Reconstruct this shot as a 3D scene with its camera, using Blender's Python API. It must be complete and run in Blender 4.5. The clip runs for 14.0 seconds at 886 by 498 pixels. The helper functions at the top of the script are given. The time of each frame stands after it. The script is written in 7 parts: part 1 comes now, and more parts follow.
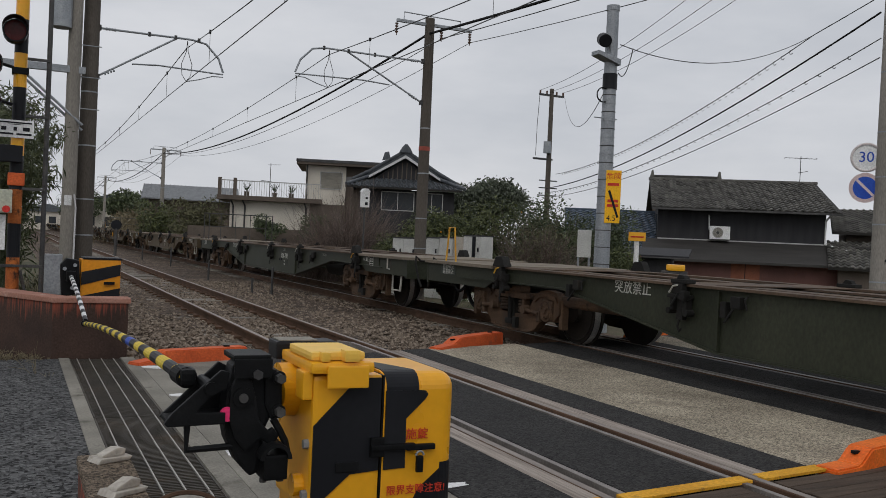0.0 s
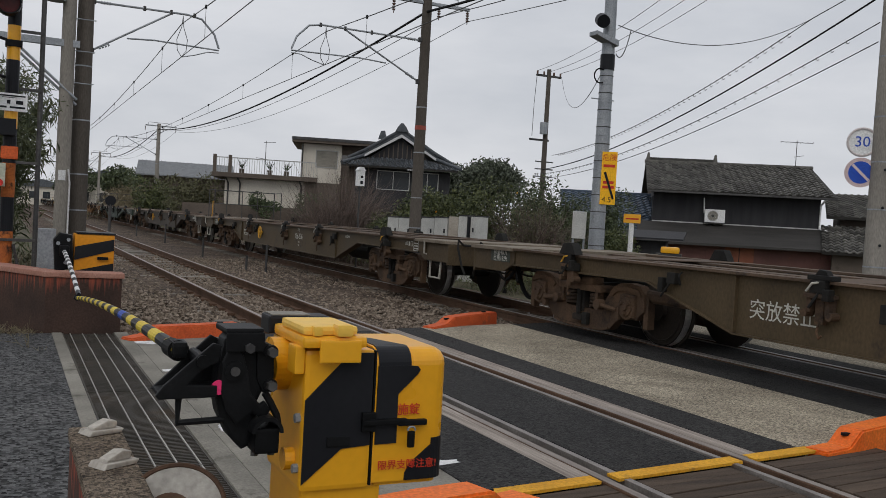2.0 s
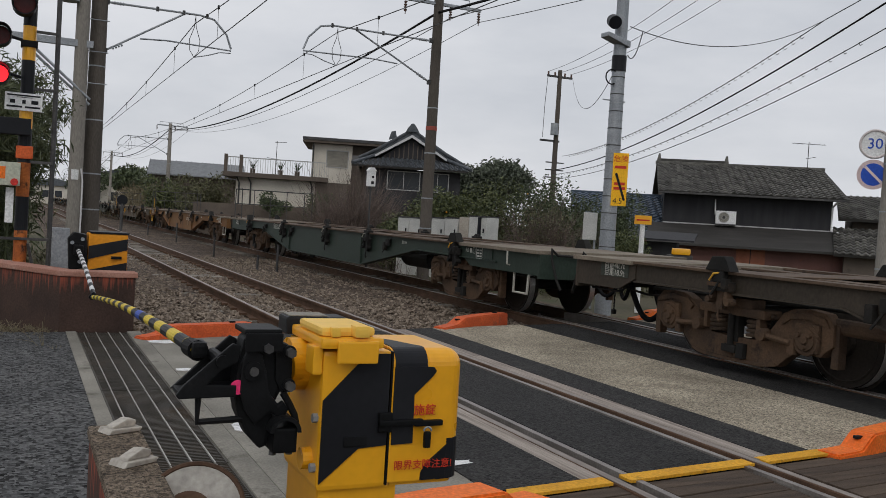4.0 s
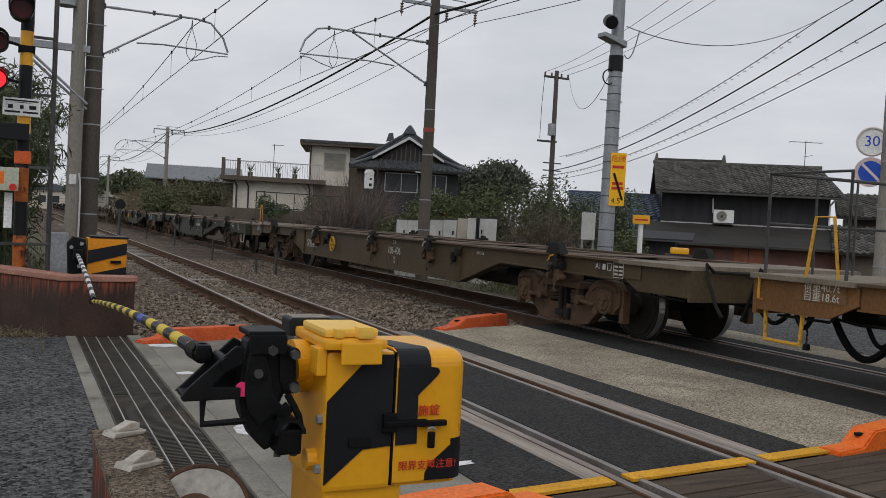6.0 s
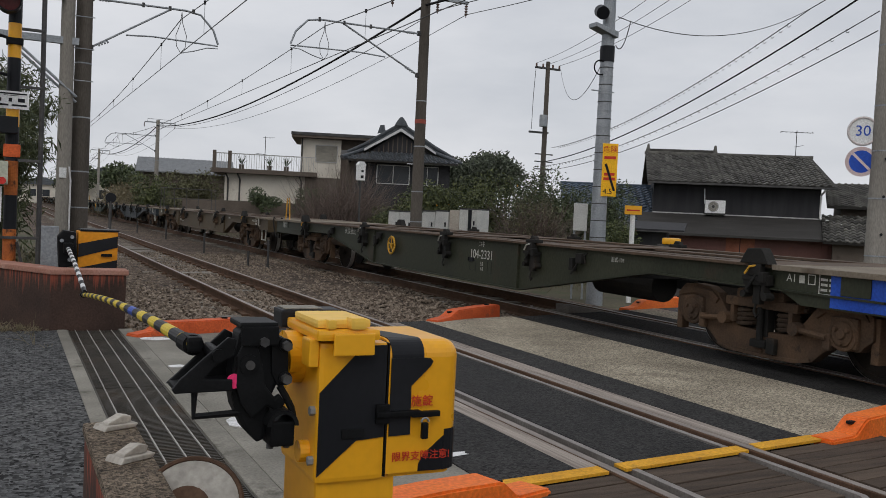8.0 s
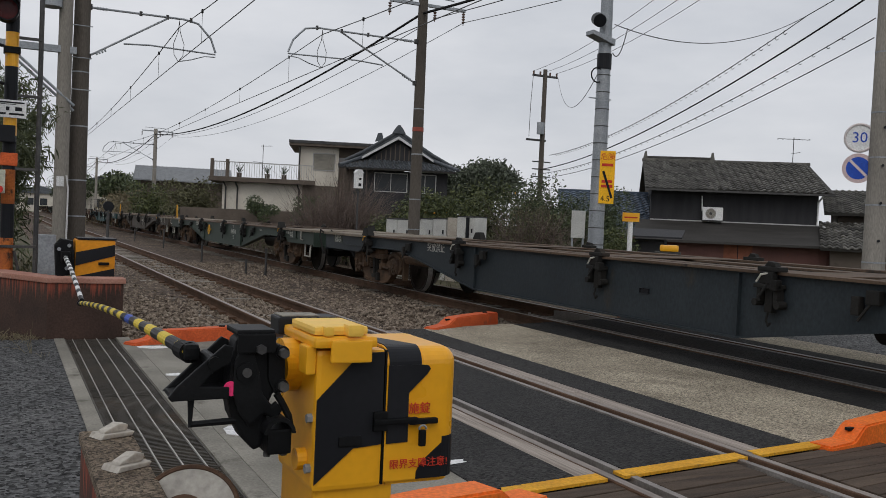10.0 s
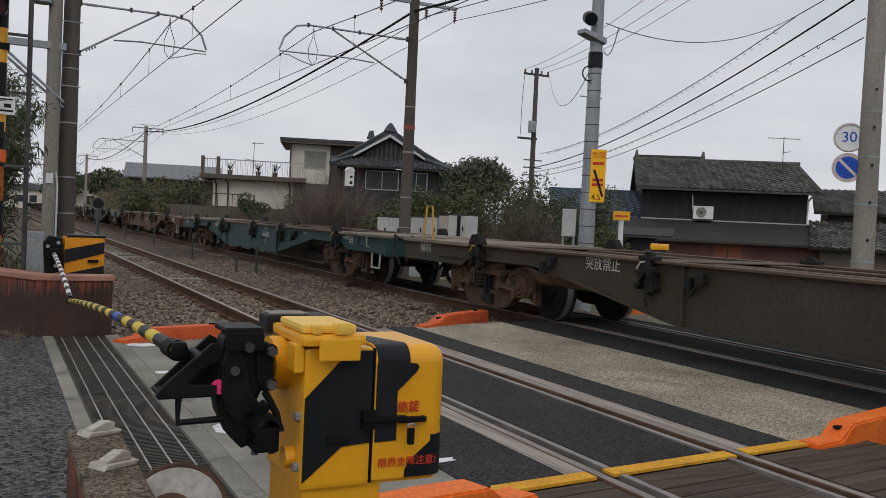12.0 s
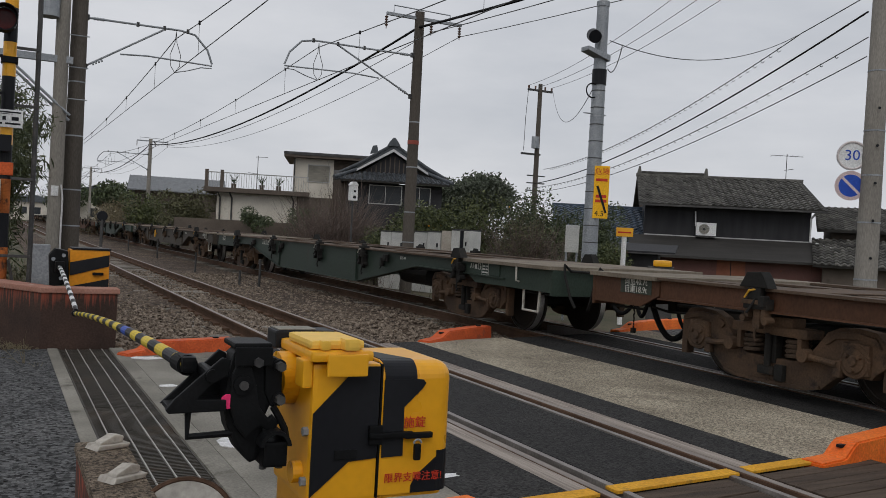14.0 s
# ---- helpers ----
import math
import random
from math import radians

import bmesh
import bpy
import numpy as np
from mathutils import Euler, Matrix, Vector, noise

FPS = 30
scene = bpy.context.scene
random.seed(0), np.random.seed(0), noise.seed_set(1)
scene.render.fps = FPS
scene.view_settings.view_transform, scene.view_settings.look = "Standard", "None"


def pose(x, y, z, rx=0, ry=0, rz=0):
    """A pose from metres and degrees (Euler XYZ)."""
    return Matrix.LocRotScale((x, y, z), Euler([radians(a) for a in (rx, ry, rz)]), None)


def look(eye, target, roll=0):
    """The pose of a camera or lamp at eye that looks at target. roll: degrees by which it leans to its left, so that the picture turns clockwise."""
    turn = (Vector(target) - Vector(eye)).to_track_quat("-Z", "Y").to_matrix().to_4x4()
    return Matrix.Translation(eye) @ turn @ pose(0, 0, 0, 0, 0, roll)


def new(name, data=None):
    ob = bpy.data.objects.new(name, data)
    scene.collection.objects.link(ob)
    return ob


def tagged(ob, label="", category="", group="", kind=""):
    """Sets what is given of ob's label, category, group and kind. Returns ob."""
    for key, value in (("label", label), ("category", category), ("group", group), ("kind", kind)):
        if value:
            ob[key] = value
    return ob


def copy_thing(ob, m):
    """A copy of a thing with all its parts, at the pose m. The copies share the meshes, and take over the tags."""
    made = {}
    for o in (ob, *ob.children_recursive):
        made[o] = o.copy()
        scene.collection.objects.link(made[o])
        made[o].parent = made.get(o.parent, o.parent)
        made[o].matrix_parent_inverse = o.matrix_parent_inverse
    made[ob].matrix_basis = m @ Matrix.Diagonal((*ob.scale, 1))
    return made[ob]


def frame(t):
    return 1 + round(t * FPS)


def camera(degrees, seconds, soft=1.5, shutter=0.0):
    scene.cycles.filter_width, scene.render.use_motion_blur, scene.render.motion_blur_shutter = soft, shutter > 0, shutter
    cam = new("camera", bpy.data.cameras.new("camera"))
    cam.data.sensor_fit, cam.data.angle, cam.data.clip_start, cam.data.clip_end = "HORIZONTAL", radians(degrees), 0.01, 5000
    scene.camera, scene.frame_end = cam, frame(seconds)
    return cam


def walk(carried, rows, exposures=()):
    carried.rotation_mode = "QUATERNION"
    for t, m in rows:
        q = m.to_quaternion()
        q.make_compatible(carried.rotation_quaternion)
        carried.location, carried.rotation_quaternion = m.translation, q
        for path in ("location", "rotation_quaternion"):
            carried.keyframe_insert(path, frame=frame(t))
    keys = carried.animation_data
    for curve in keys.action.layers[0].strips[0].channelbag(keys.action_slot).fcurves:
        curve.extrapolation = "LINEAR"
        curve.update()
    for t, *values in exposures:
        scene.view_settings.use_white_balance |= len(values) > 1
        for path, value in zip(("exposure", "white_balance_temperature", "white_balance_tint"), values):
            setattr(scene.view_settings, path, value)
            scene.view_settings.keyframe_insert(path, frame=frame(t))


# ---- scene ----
cam = camera(52.0, 14.0, soft=0.45)
PATH = [
    (0, (0.032, -0.011, 1.337), (0.889, 1.796, 1.318), 2.6),
    (0.5, (0.03, -0.009, 1.334), (0.883, 1.799, 1.304), 2.5),
    (1, (0.024, -0.009, 1.333), (0.88, 1.798, 1.295), 2.7),
    (1.5, (0.031, -0.005, 1.33), (0.894, 1.799, 1.281), 3.1),
    (2, (0.039, -0.004, 1.325), (0.908, 1.797, 1.263), 3.3),
    (2.5, (0.039, -0.001, 1.321), (0.906, 1.801, 1.253), 3.5),
    (3, (0.019, -0.008, 1.33), (0.87, 1.802, 1.268), 3.8),
    (5.5, (0.005, -0.018, 1.329), (0.858, 1.789, 1.267), 3.1),
    (6, (-0.002, -0.018, 1.327), (0.851, 1.79, 1.268), 3.0),
    (6.5, (-0.002, -0.011, 1.322), (0.856, 1.795, 1.258), 2.9),
    (7, (-0.002, -0.007, 1.321), (0.865, 1.794, 1.25), 2.8),
    (7.5, (0.0, 0.0, 1.32), (0.873, 1.797, 1.24), 2.8),
    (8, (0.004, -0.005, 1.321), (0.873, 1.795, 1.245), 2.7),
    (10.5, (0.011, 0.002, 1.316), (0.887, 1.799, 1.258), 2.5),
    (11, (0.018, 0.01, 1.315), (0.901, 1.803, 1.249), 2.5),
    (11.5, (0.018, 0.002, 1.318), (0.907, 1.792, 1.254), 2.5),
    (12, (0.015, -0.001, 1.318), (0.905, 1.789, 1.256), 2.7),
    (12.5, (0.013, 0.0, 1.319), (0.902, 1.79, 1.253), 2.8),
    (13, (0.008, -0.008, 1.324), (0.904, 1.78, 1.265), 2.8),
    (13.5, (-0.003, -0.016, 1.321), (0.887, 1.775, 1.282), 2.9),
    (14, (-0.011, -0.022, 1.326), (0.873, 1.772, 1.296), 3.1),
]
walk(cam, [(t, look(eye, goal, lean)) for t, eye, goal, lean in PATH], exposures=[(0, -0.08), (1.5, -0.03), (3, 0.03), (12, 0.03), (14, -0.08)])

# ---- world and light: a dull overcast day ----
world = bpy.data.worlds.new("overcast_sky")
scene.world = world
world.use_nodes = True
wn, wl = world.node_tree.nodes, world.node_tree.links
wn.clear()
sky = wn.new("ShaderNodeTexSky")
sky.sky_type, sky.sun_disc = "NISHITA", False
sky.sun_elevation, sky.sun_rotation = radians(42), radians(215)
sky.dust_density, sky.air_density = 4.0, 1.0
sky_bg = wn.new("ShaderNodeBackground")
sky_bg.inputs["Strength"].default_value = 0.05
cloud_bg = wn.new("ShaderNodeBackground")
w_co = wn.new("ShaderNodeTexCoord")
w_map = wn.new("ShaderNodeMapping")
w_map.inputs["Scale"].default_value = (1.0, 1.0, 3.2)
w_noise = wn.new("ShaderNodeTexNoise")
w_noise.inputs["Scale"].default_value, w_noise.inputs["Detail"].default_value = 2.6, 6.0
w_noise.inputs["Roughness"].default_value = 0.55
w_ramp = wn.new("ShaderNodeValToRGB")
w_ramp.color_ramp.elements[0].position, w_ramp.color_ramp.elements[0].color = 0.30, (0.585, 0.61, 0.66, 1)
w_ramp.color_ramp.elements[1].position, w_ramp.color_ramp.elements[1].color = 0.70, (0.80, 0.81, 0.845, 1)
w_mix = wn.new("ShaderNodeMixShader")
w_mix.inputs[0].default_value = 0.9
w_out = wn.new("ShaderNodeOutputWorld")
wl.new(w_co.outputs["Generated"], w_map.inputs["Vector"])
wl.new(w_map.outputs["Vector"], w_noise.inputs["Vector"])
wl.new(w_noise.outputs["Fac"], w_ramp.inputs["Fac"])
wl.new(w_ramp.outputs["Color"], cloud_bg.inputs["Color"])
wl.new(sky.outputs["Color"], sky_bg.inputs["Color"])
wl.new(sky_bg.outputs["Background"], w_mix.inputs[1])
wl.new(cloud_bg.outputs["Background"], w_mix.inputs[2])
wl.new(w_mix.outputs["Shader"], w_out.inputs["Surface"])
sun_data = bpy.data.lights.new("sun", "SUN")
sun_data.energy, sun_data.angle, sun_data.color = 0.55, radians(35), (1.0, 0.97, 0.93)
sun = new("sun", sun_data)
sun.matrix_basis = look((-20, -30, 36), (0, 0, 0))

# ---- materials ----
MATS = {}


def surf(name, c1, c2, rough=0.8, scale=2.0, fine=60.0, bump=0.2, metal=0.0, stain=None, amount=0.5, stain_scale=1.5, piece=0.0, stretch=(1, 1, 1), cells=0.0, spec=0.22, speckle=(0.25, 1.9), grain=0.45):
    """A worn surface: two colours in large patches, fine grain and relief, stains with ragged edges, a shift from piece to piece."""
    m = bpy.data.materials.new(name)
    MATS[name] = m
    m.use_nodes = True
    n, l = m.node_tree.nodes, m.node_tree.links
    b = n["Principled BSDF"]
    b.inputs["Metallic"].default_value = metal
    b.inputs["Specular IOR Level"].default_value = spec
    co = n.new("ShaderNodeTexCoord")
    mp = n.new("ShaderNodeMapping")
    mp.inputs["Scale"].default_value = stretch
    l.new(co.outputs["Object"], mp.inputs["Vector"])
    info = n.new("ShaderNodeObjectInfo")
    shift = n.new("ShaderNodeVectorMath")
    shift.operation = "MULTIPLY_ADD"
    shift.inputs[1].default_value = (1, 1, 1)
    rnd = n.new("ShaderNodeVectorMath")
    rnd.operation = "SCALE"
    rnd.inputs[0].default_value = (31, 17, 23)
    l.new(info.outputs["Random"], rnd.inputs["Scale"])
    l.new(mp.outputs["Vector"], shift.inputs[0])
    l.new(rnd.outputs["Vector"], shift.inputs[2])
    vec = shift.outputs["Vector"]
    big = n.new("ShaderNodeTexNoise")
    big.inputs["Scale"].default_value, big.inputs["Detail"].default_value = scale, 5
    small = n.new("ShaderNodeTexNoise")
    small.inputs["Scale"].default_value, small.inputs["Detail"].default_value = fine, 3
    for x in (big, small):
        l.new(vec, x.inputs["Vector"])
    ramp = n.new("ShaderNodeValToRGB")
    ramp.color_ramp.elements[0].position, ramp.color_ramp.elements[0].color = 0.33, (*c1, 1)
    ramp.color_ramp.elements[1].position, ramp.color_ramp.elements[1].color = 0.67, (*c2, 1)
    l.new(big.outputs["Fac"], ramp.inputs["Fac"])
    col = ramp.outputs["Color"]
    height = small.outputs["Fac"]
    if cells:
        vo = n.new("ShaderNodeTexVoronoi")
        vo.inputs["Scale"].default_value = cells
        l.new(vec, vo.inputs["Vector"])
        sp = n.new("ShaderNodeSeparateColor")
        l.new(vo.outputs["Color"], sp.inputs[0])
        cr = n.new("ShaderNodeMapRange")
        cr.inputs["To Min"].default_value, cr.inputs["To Max"].default_value = speckle
        l.new(sp.outputs[0], cr.inputs["Value"])
        mu = n.new("ShaderNodeMix")
        mu.data_type, mu.blend_type = "RGBA", "MULTIPLY"
        mu.inputs["Factor"].default_value = 1
        l.new(col, mu.inputs["A"])
        l.new(cr.outputs["Result"], mu.inputs["B"])
        col = mu.outputs["Result"]
        height = vo.outputs["Distance"]
    if stain:
        sn = n.new("ShaderNodeTexNoise")
        sn.inputs["Scale"].default_value, sn.inputs["Detail"].default_value, sn.inputs["Roughness"].default_value = stain_scale, 8, 0.7
        l.new(vec, sn.inputs["Vector"])
        sr = n.new("ShaderNodeMapRange")
        sr.inputs["From Min"].default_value, sr.inputs["From Max"].default_value = 0.72 - 0.32 * amount, 0.86 - 0.32 * amount
        l.new(sn.outputs["Fac"], sr.inputs["Value"])
        sm = n.new("ShaderNodeMix")
        sm.data_type = "RGBA"
        l.new(sr.outputs["Result"], sm.inputs["Factor"])
        l.new(col, sm.inputs["A"])
        sm.inputs["B"].default_value = (*stain, 1)
        col = sm.outputs["Result"]
    fr = n.new("ShaderNodeMapRange")
    fr.inputs["To Min"].default_value, fr.inputs["To Max"].default_value = 1 - grain, 1 + grain
    l.new(small.outputs["Fac"], fr.inputs["Value"])
    fm = n.new("ShaderNodeMix")
    fm.data_type, fm.blend_type = "RGBA", "MULTIPLY"
    fm.inputs["Factor"].default_value = 1
    l.new(col, fm.inputs["A"])
    l.new(fr.outputs["Result"], fm.inputs["B"])
    col = fm.outputs["Result"]
    if piece:
        pr = n.new("ShaderNodeMapRange")
        pr.inputs["To Min"].default_value, pr.inputs["To Max"].default_value = 1 - piece, 1 + piece
        l.new(info.outputs["Random"], pr.inputs["Value"])
        pm = n.new("ShaderNodeMix")
        pm.data_type, pm.blend_type = "RGBA", "MULTIPLY"
        pm.inputs["Factor"].default_value = 1
        l.new(col, pm.inputs["A"])
        l.new(pr.outputs["Result"], pm.inputs["B"])
        col = pm.outputs["Result"]
    l.new(col, b.inputs["Base Color"])
    rr = n.new("ShaderNodeMapRange")
    rr.inputs["To Min"].default_value, rr.inputs["To Max"].default_value = max(0.05, rough - 0.15), min(1.0, rough + 0.15)
    l.new(big.outputs["Fac"], rr.inputs["Value"])
    l.new(rr.outputs["Result"], b.inputs["Roughness"])
    if bump:
        bp = n.new("ShaderNodeBump")
        bp.inputs["Strength"].default_value, bp.inputs["Distance"].default_value = bump, 0.02 if cells else 0.006
        l.new(height, bp.inputs["Height"])
        l.new(bp.outputs["Normal"], b.inputs["Normal"])
    return m


def leafy(name, c1, c2, rough=0.6):
    """Leaves: each its own shade by island, a little light coming through."""
    m = bpy.data.materials.new(name)
    m.use_nodes = True
    n, l = m.node_tree.nodes, m.node_tree.links
    b = n["Principled BSDF"]
    g = n.new("ShaderNodeNewGeometry")
    ramp = n.new("ShaderNodeValToRGB")
    ramp.color_ramp.elements[0].color, ramp.color_ramp.elements[1].color = (*c1, 1), (*c2, 1)
    l.new(g.outputs["Random Per Island"], ramp.inputs["Fac"])
    l.new(ramp.outputs["Color"], b.inputs["Base Color"])
    b.inputs["Roughness"].default_value = rough
    return m


def glow(name, c, strength):
    m = bpy.data.materials.new(name)
    m.use_nodes = True
    b = m.node_tree.nodes["Principled BSDF"]
    b.inputs["Base Color"].default_value = (*c, 1)
    b.inputs["Emission Color"].default_value = (*c, 1)
    b.inputs["Emission Strength"].default_value = strength
    return m


ASPHALT = surf("asphalt", (0.042, 0.043, 0.044), (0.062, 0.062, 0.062), 0.85, 1.3, 120, 0.5, stain=(0.085, 0.085, 0.082), amount=0.3, stain_scale=4, cells=48, speckle=(0.0, 2.6))
ASPHALT_DARK = surf("dark_asphalt", (0.017, 0.0165, 0.016), (0.034, 0.033, 0.032), 0.8, 1.6, 140, 0.5, stain=(0.075, 0.068, 0.060), amount=0.36, stain_scale=3.5, cells=65, speckle=(0.35, 1.7))
CONC_GRAVEL = surf("exposed_aggregate_concrete", (0.22, 0.19, 0.143), (0.40, 0.35, 0.267), 0.9, 0.9, 90, 0.5, stain=(0.15, 0.13, 0.10), amount=0.40, stain_scale=1.6, cells=85, speckle=(0.40, 1.60))
CONC = surf("weathered_concrete", (0.16, 0.15, 0.128), (0.28, 0.265, 0.228), 0.9, 1.7, 70, 0.6, stain=(0.085, 0.076, 0.062), amount=0.52, stain_scale=3)
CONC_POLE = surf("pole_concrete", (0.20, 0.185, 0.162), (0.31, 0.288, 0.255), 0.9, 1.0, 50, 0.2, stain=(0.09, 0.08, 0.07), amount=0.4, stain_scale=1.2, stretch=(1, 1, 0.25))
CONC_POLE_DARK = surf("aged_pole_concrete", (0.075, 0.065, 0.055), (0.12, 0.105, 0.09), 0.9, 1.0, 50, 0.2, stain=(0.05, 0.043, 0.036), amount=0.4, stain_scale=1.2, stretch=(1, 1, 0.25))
GALV = surf("galvanised_steel", (0.26, 0.28, 0.30), (0.38, 0.40, 0.42), 0.55, 2.5, 40, 0.08, 0.55, stain=(0.17, 0.17, 0.17), amount=0.3)
STEEL_DARK = surf("dark_steel", (0.055, 0.055, 0.057), (0.10, 0.098, 0.095), 0.6, 4, 60, 0.15, 0.4, stain=(0.10, 0.06, 0.035), amount=0.3)
BLACK_IRON = surf("black_painted_iron", (0.004, 0.0045, 0.005), (0.010, 0.0105, 0.0115), 0.5, 6, 90, 0.12, stain=(0.030, 0.027, 0.024), amount=0.25, stain_scale=6, spec=0.14)
RAIL_SIDE = surf("rusty_rail", (0.085, 0.050, 0.032), (0.15, 0.09, 0.06), 0.85, 3, 70, 0.3, 0.2, stain=(0.05, 0.035, 0.028), amount=0.4)
RAIL_TOP = surf("worn_rail_head", (0.34, 0.32, 0.30), (0.46, 0.44, 0.42), 0.4, 5, 40, 0.05, 0.45, stain=(0.20, 0.15, 0.12), amount=0.25, stretch=(1, 0.15, 1))
RAIL_DULL = surf("dull_brown_rail_head", (0.20, 0.165, 0.145), (0.30, 0.26, 0.23), 0.45, 5, 40, 0.05, 0.35, stain=(0.33, 0.29, 0.26), amount=0.25, stretch=(1, 0.12, 1))
BALLAST = surf("ballast_bed", (0.050, 0.035, 0.026), (0.110, 0.082, 0.060), 0.95, 0.9, 30, 0.9, cells=17, stain=(0.052, 0.040, 0.030), amount=0.35)
STONE = surf("ballast_stone", (0.075, 0.055, 0.041), (0.33, 0.272, 0.215), 0.95, 13, 60, 0.3, stain=(0.07, 0.05, 0.036), amount=0.4, stain_scale=3)
SLEEPER = surf("concrete_sleeper", (0.16, 0.145, 0.125), (0.24, 0.22, 0.19), 0.9, 2, 50, 0.3, stain=(0.08, 0.06, 0.045), amount=0.5, piece=0.25)
TIMBER = surf("crossing_timber", (0.17, 0.14, 0.12), (0.37, 0.325, 0.285), 0.85, 3, 40, 0.4, stain=(0.075, 0.058, 0.048), amount=0.5, stretch=(12, 0.35, 12), piece=0.2)
TIMBER_DARK = surf("dark_timber", (0.045, 0.032, 0.024), (0.095, 0.070, 0.052), 0.85, 3, 40, 0.4, stretch=(0.5, 6, 6), piece=0.2)
GUARD = surf("check_rail_steel", (0.20, 0.18, 0.165), (0.30, 0.275, 0.255), 0.5, 4, 60, 0.1, 0.4, stain=(0.13, 0.085, 0.06), amount=0.4)
YELLOW = surf("yellow_paint", (0.78, 0.355, 0.012), (0.87, 0.43, 0.020), 0.30, 1.8, 30, 0.03, stain=(0.40, 0.16, 0.015), amount=0.12, stain_scale=6, spec=0.45, grain=0.10)
# paler yellow for the raised pieces on the lid
PALE_YELLOW = surf("pale_yellow_paint", (0.80, 0.47, 0.055), (0.87, 0.58, 0.13), 0.42, 1.8, 30, 0.05, stain=(0.60, 0.36, 0.06), amount=0.25, stain_scale=5, grain=0.12)
BLACK = surf("black_paint", (0.009, 0.010, 0.013), (0.016, 0.017, 0.020), 0.45, 2.5, 50, 0.05, stain=(0.035, 0.035, 0.037), amount=0.15, stain_scale=4, spec=0.2, grain=0.2)
ORANGE = surf("orange_paint", (0.74, 0.135, 0.018), (0.86, 0.20, 0.03), 0.55, 4, 50, 0.15, stain=(0.28, 0.09, 0.03), amount=0.28, stain_scale=7)
RED_BLOCK = surf("faded_red_paint", (0.50, 0.085, 0.025), (0.66, 0.13, 0.04), 0.65, 4, 50, 0.2, stain=(0.20, 0.08, 0.05), amount=0.4, stain_scale=5)
LINE_YELLOW = surf("road_line_yellow", (0.56, 0.27, 0.02), (0.70, 0.36, 0.03), 0.75, 3, 60, 0.2, stain=(0.20, 0.13, 0.05), amount=0.42, stain_scale=7)
LINE_WHITE = surf("road_line_white", (0.62, 0.62, 0.62), (0.75, 0.75, 0.75), 0.75, 3, 60, 0.2, stain=(0.26, 0.26, 0.25), amount=0.45, stain_scale=9)
RED_WALL = surf("rust_red_stained_concrete", (0.060, 0.038, 0.030), (0.10, 0.062, 0.048), 0.85, 2.2, 50, 0.35, stain=(0.28, 0.085, 0.055), amount=0.36, stain_scale=2.6, stretch=(2.2, 2.2, 0.35))
RED_TOP = surf("worn_red_coping", (0.30, 0.14, 0.10), (0.40, 0.22, 0.17), 0.85, 3, 50, 0.35, stain=(0.46, 0.37, 0.32), amount=0.4, stain_scale=5)
GRATE = surf("grating_steel", (0.050, 0.045, 0.038), (0.095, 0.085, 0.072), 0.6, 3, 50, 0.1, 0.3, stain=(0.08, 0.055, 0.035), amount=0.45)
GRATE_LIGHT = surf("worn_grating_bar", (0.29, 0.28, 0.26), (0.42, 0.41, 0.38), 0.5, 3, 50, 0.1, 0.3, stain=(0.15, 0.12, 0.09), amount=0.3)
WHITE = surf("white_enamel", (0.72, 0.73, 0.73), (0.80, 0.80, 0.79), 0.45, 3, 40, 0.03, stain=(0.52, 0.50, 0.46), amount=0.22)
BLUE = surf("blue_enamel", (0.02, 0.07, 0.42), (0.03, 0.10, 0.50), 0.4, 3, 40, 0.03)
RED = surf("red_enamel", (0.52, 0.03, 0.025), (0.62, 0.05, 0.04), 0.4, 3, 40, 0.03)
PINK = surf("fluorescent_pink", (0.85, 0.03, 0.13), (0.92, 0.05, 0.2), 0.4, 3, 40, 0.03)
SIGN_YELLOW = surf("yellow_sign_enamel", (0.90, 0.46, 0.015), (0.95, 0.52, 0.02), 0.45, 3, 40, 0.02)
MARK = surf("stencil_white", (0.46, 0.46, 0.42), (0.60, 0.60, 0.55), 0.7, 9, 60, 0.05, stain=(0.22, 0.21, 0.18), amount=0.35, stain_scale=14)
WIRE = surf("weathered_copper_wire", (0.09, 0.092, 0.095), (0.13, 0.13, 0.13), 0.6, 3, 40, 0)
RUBBER = surf("black_rubber", (0.005, 0.005, 0.0055), (0.012, 0.012, 0.0125), 0.6, 5, 60, 0.1, spec=0.1)
PORCELAIN = surf("brown_porcelain", (0.10, 0.06, 0.045), (0.16, 0.10, 0.08), 0.3, 5, 60, 0.02)



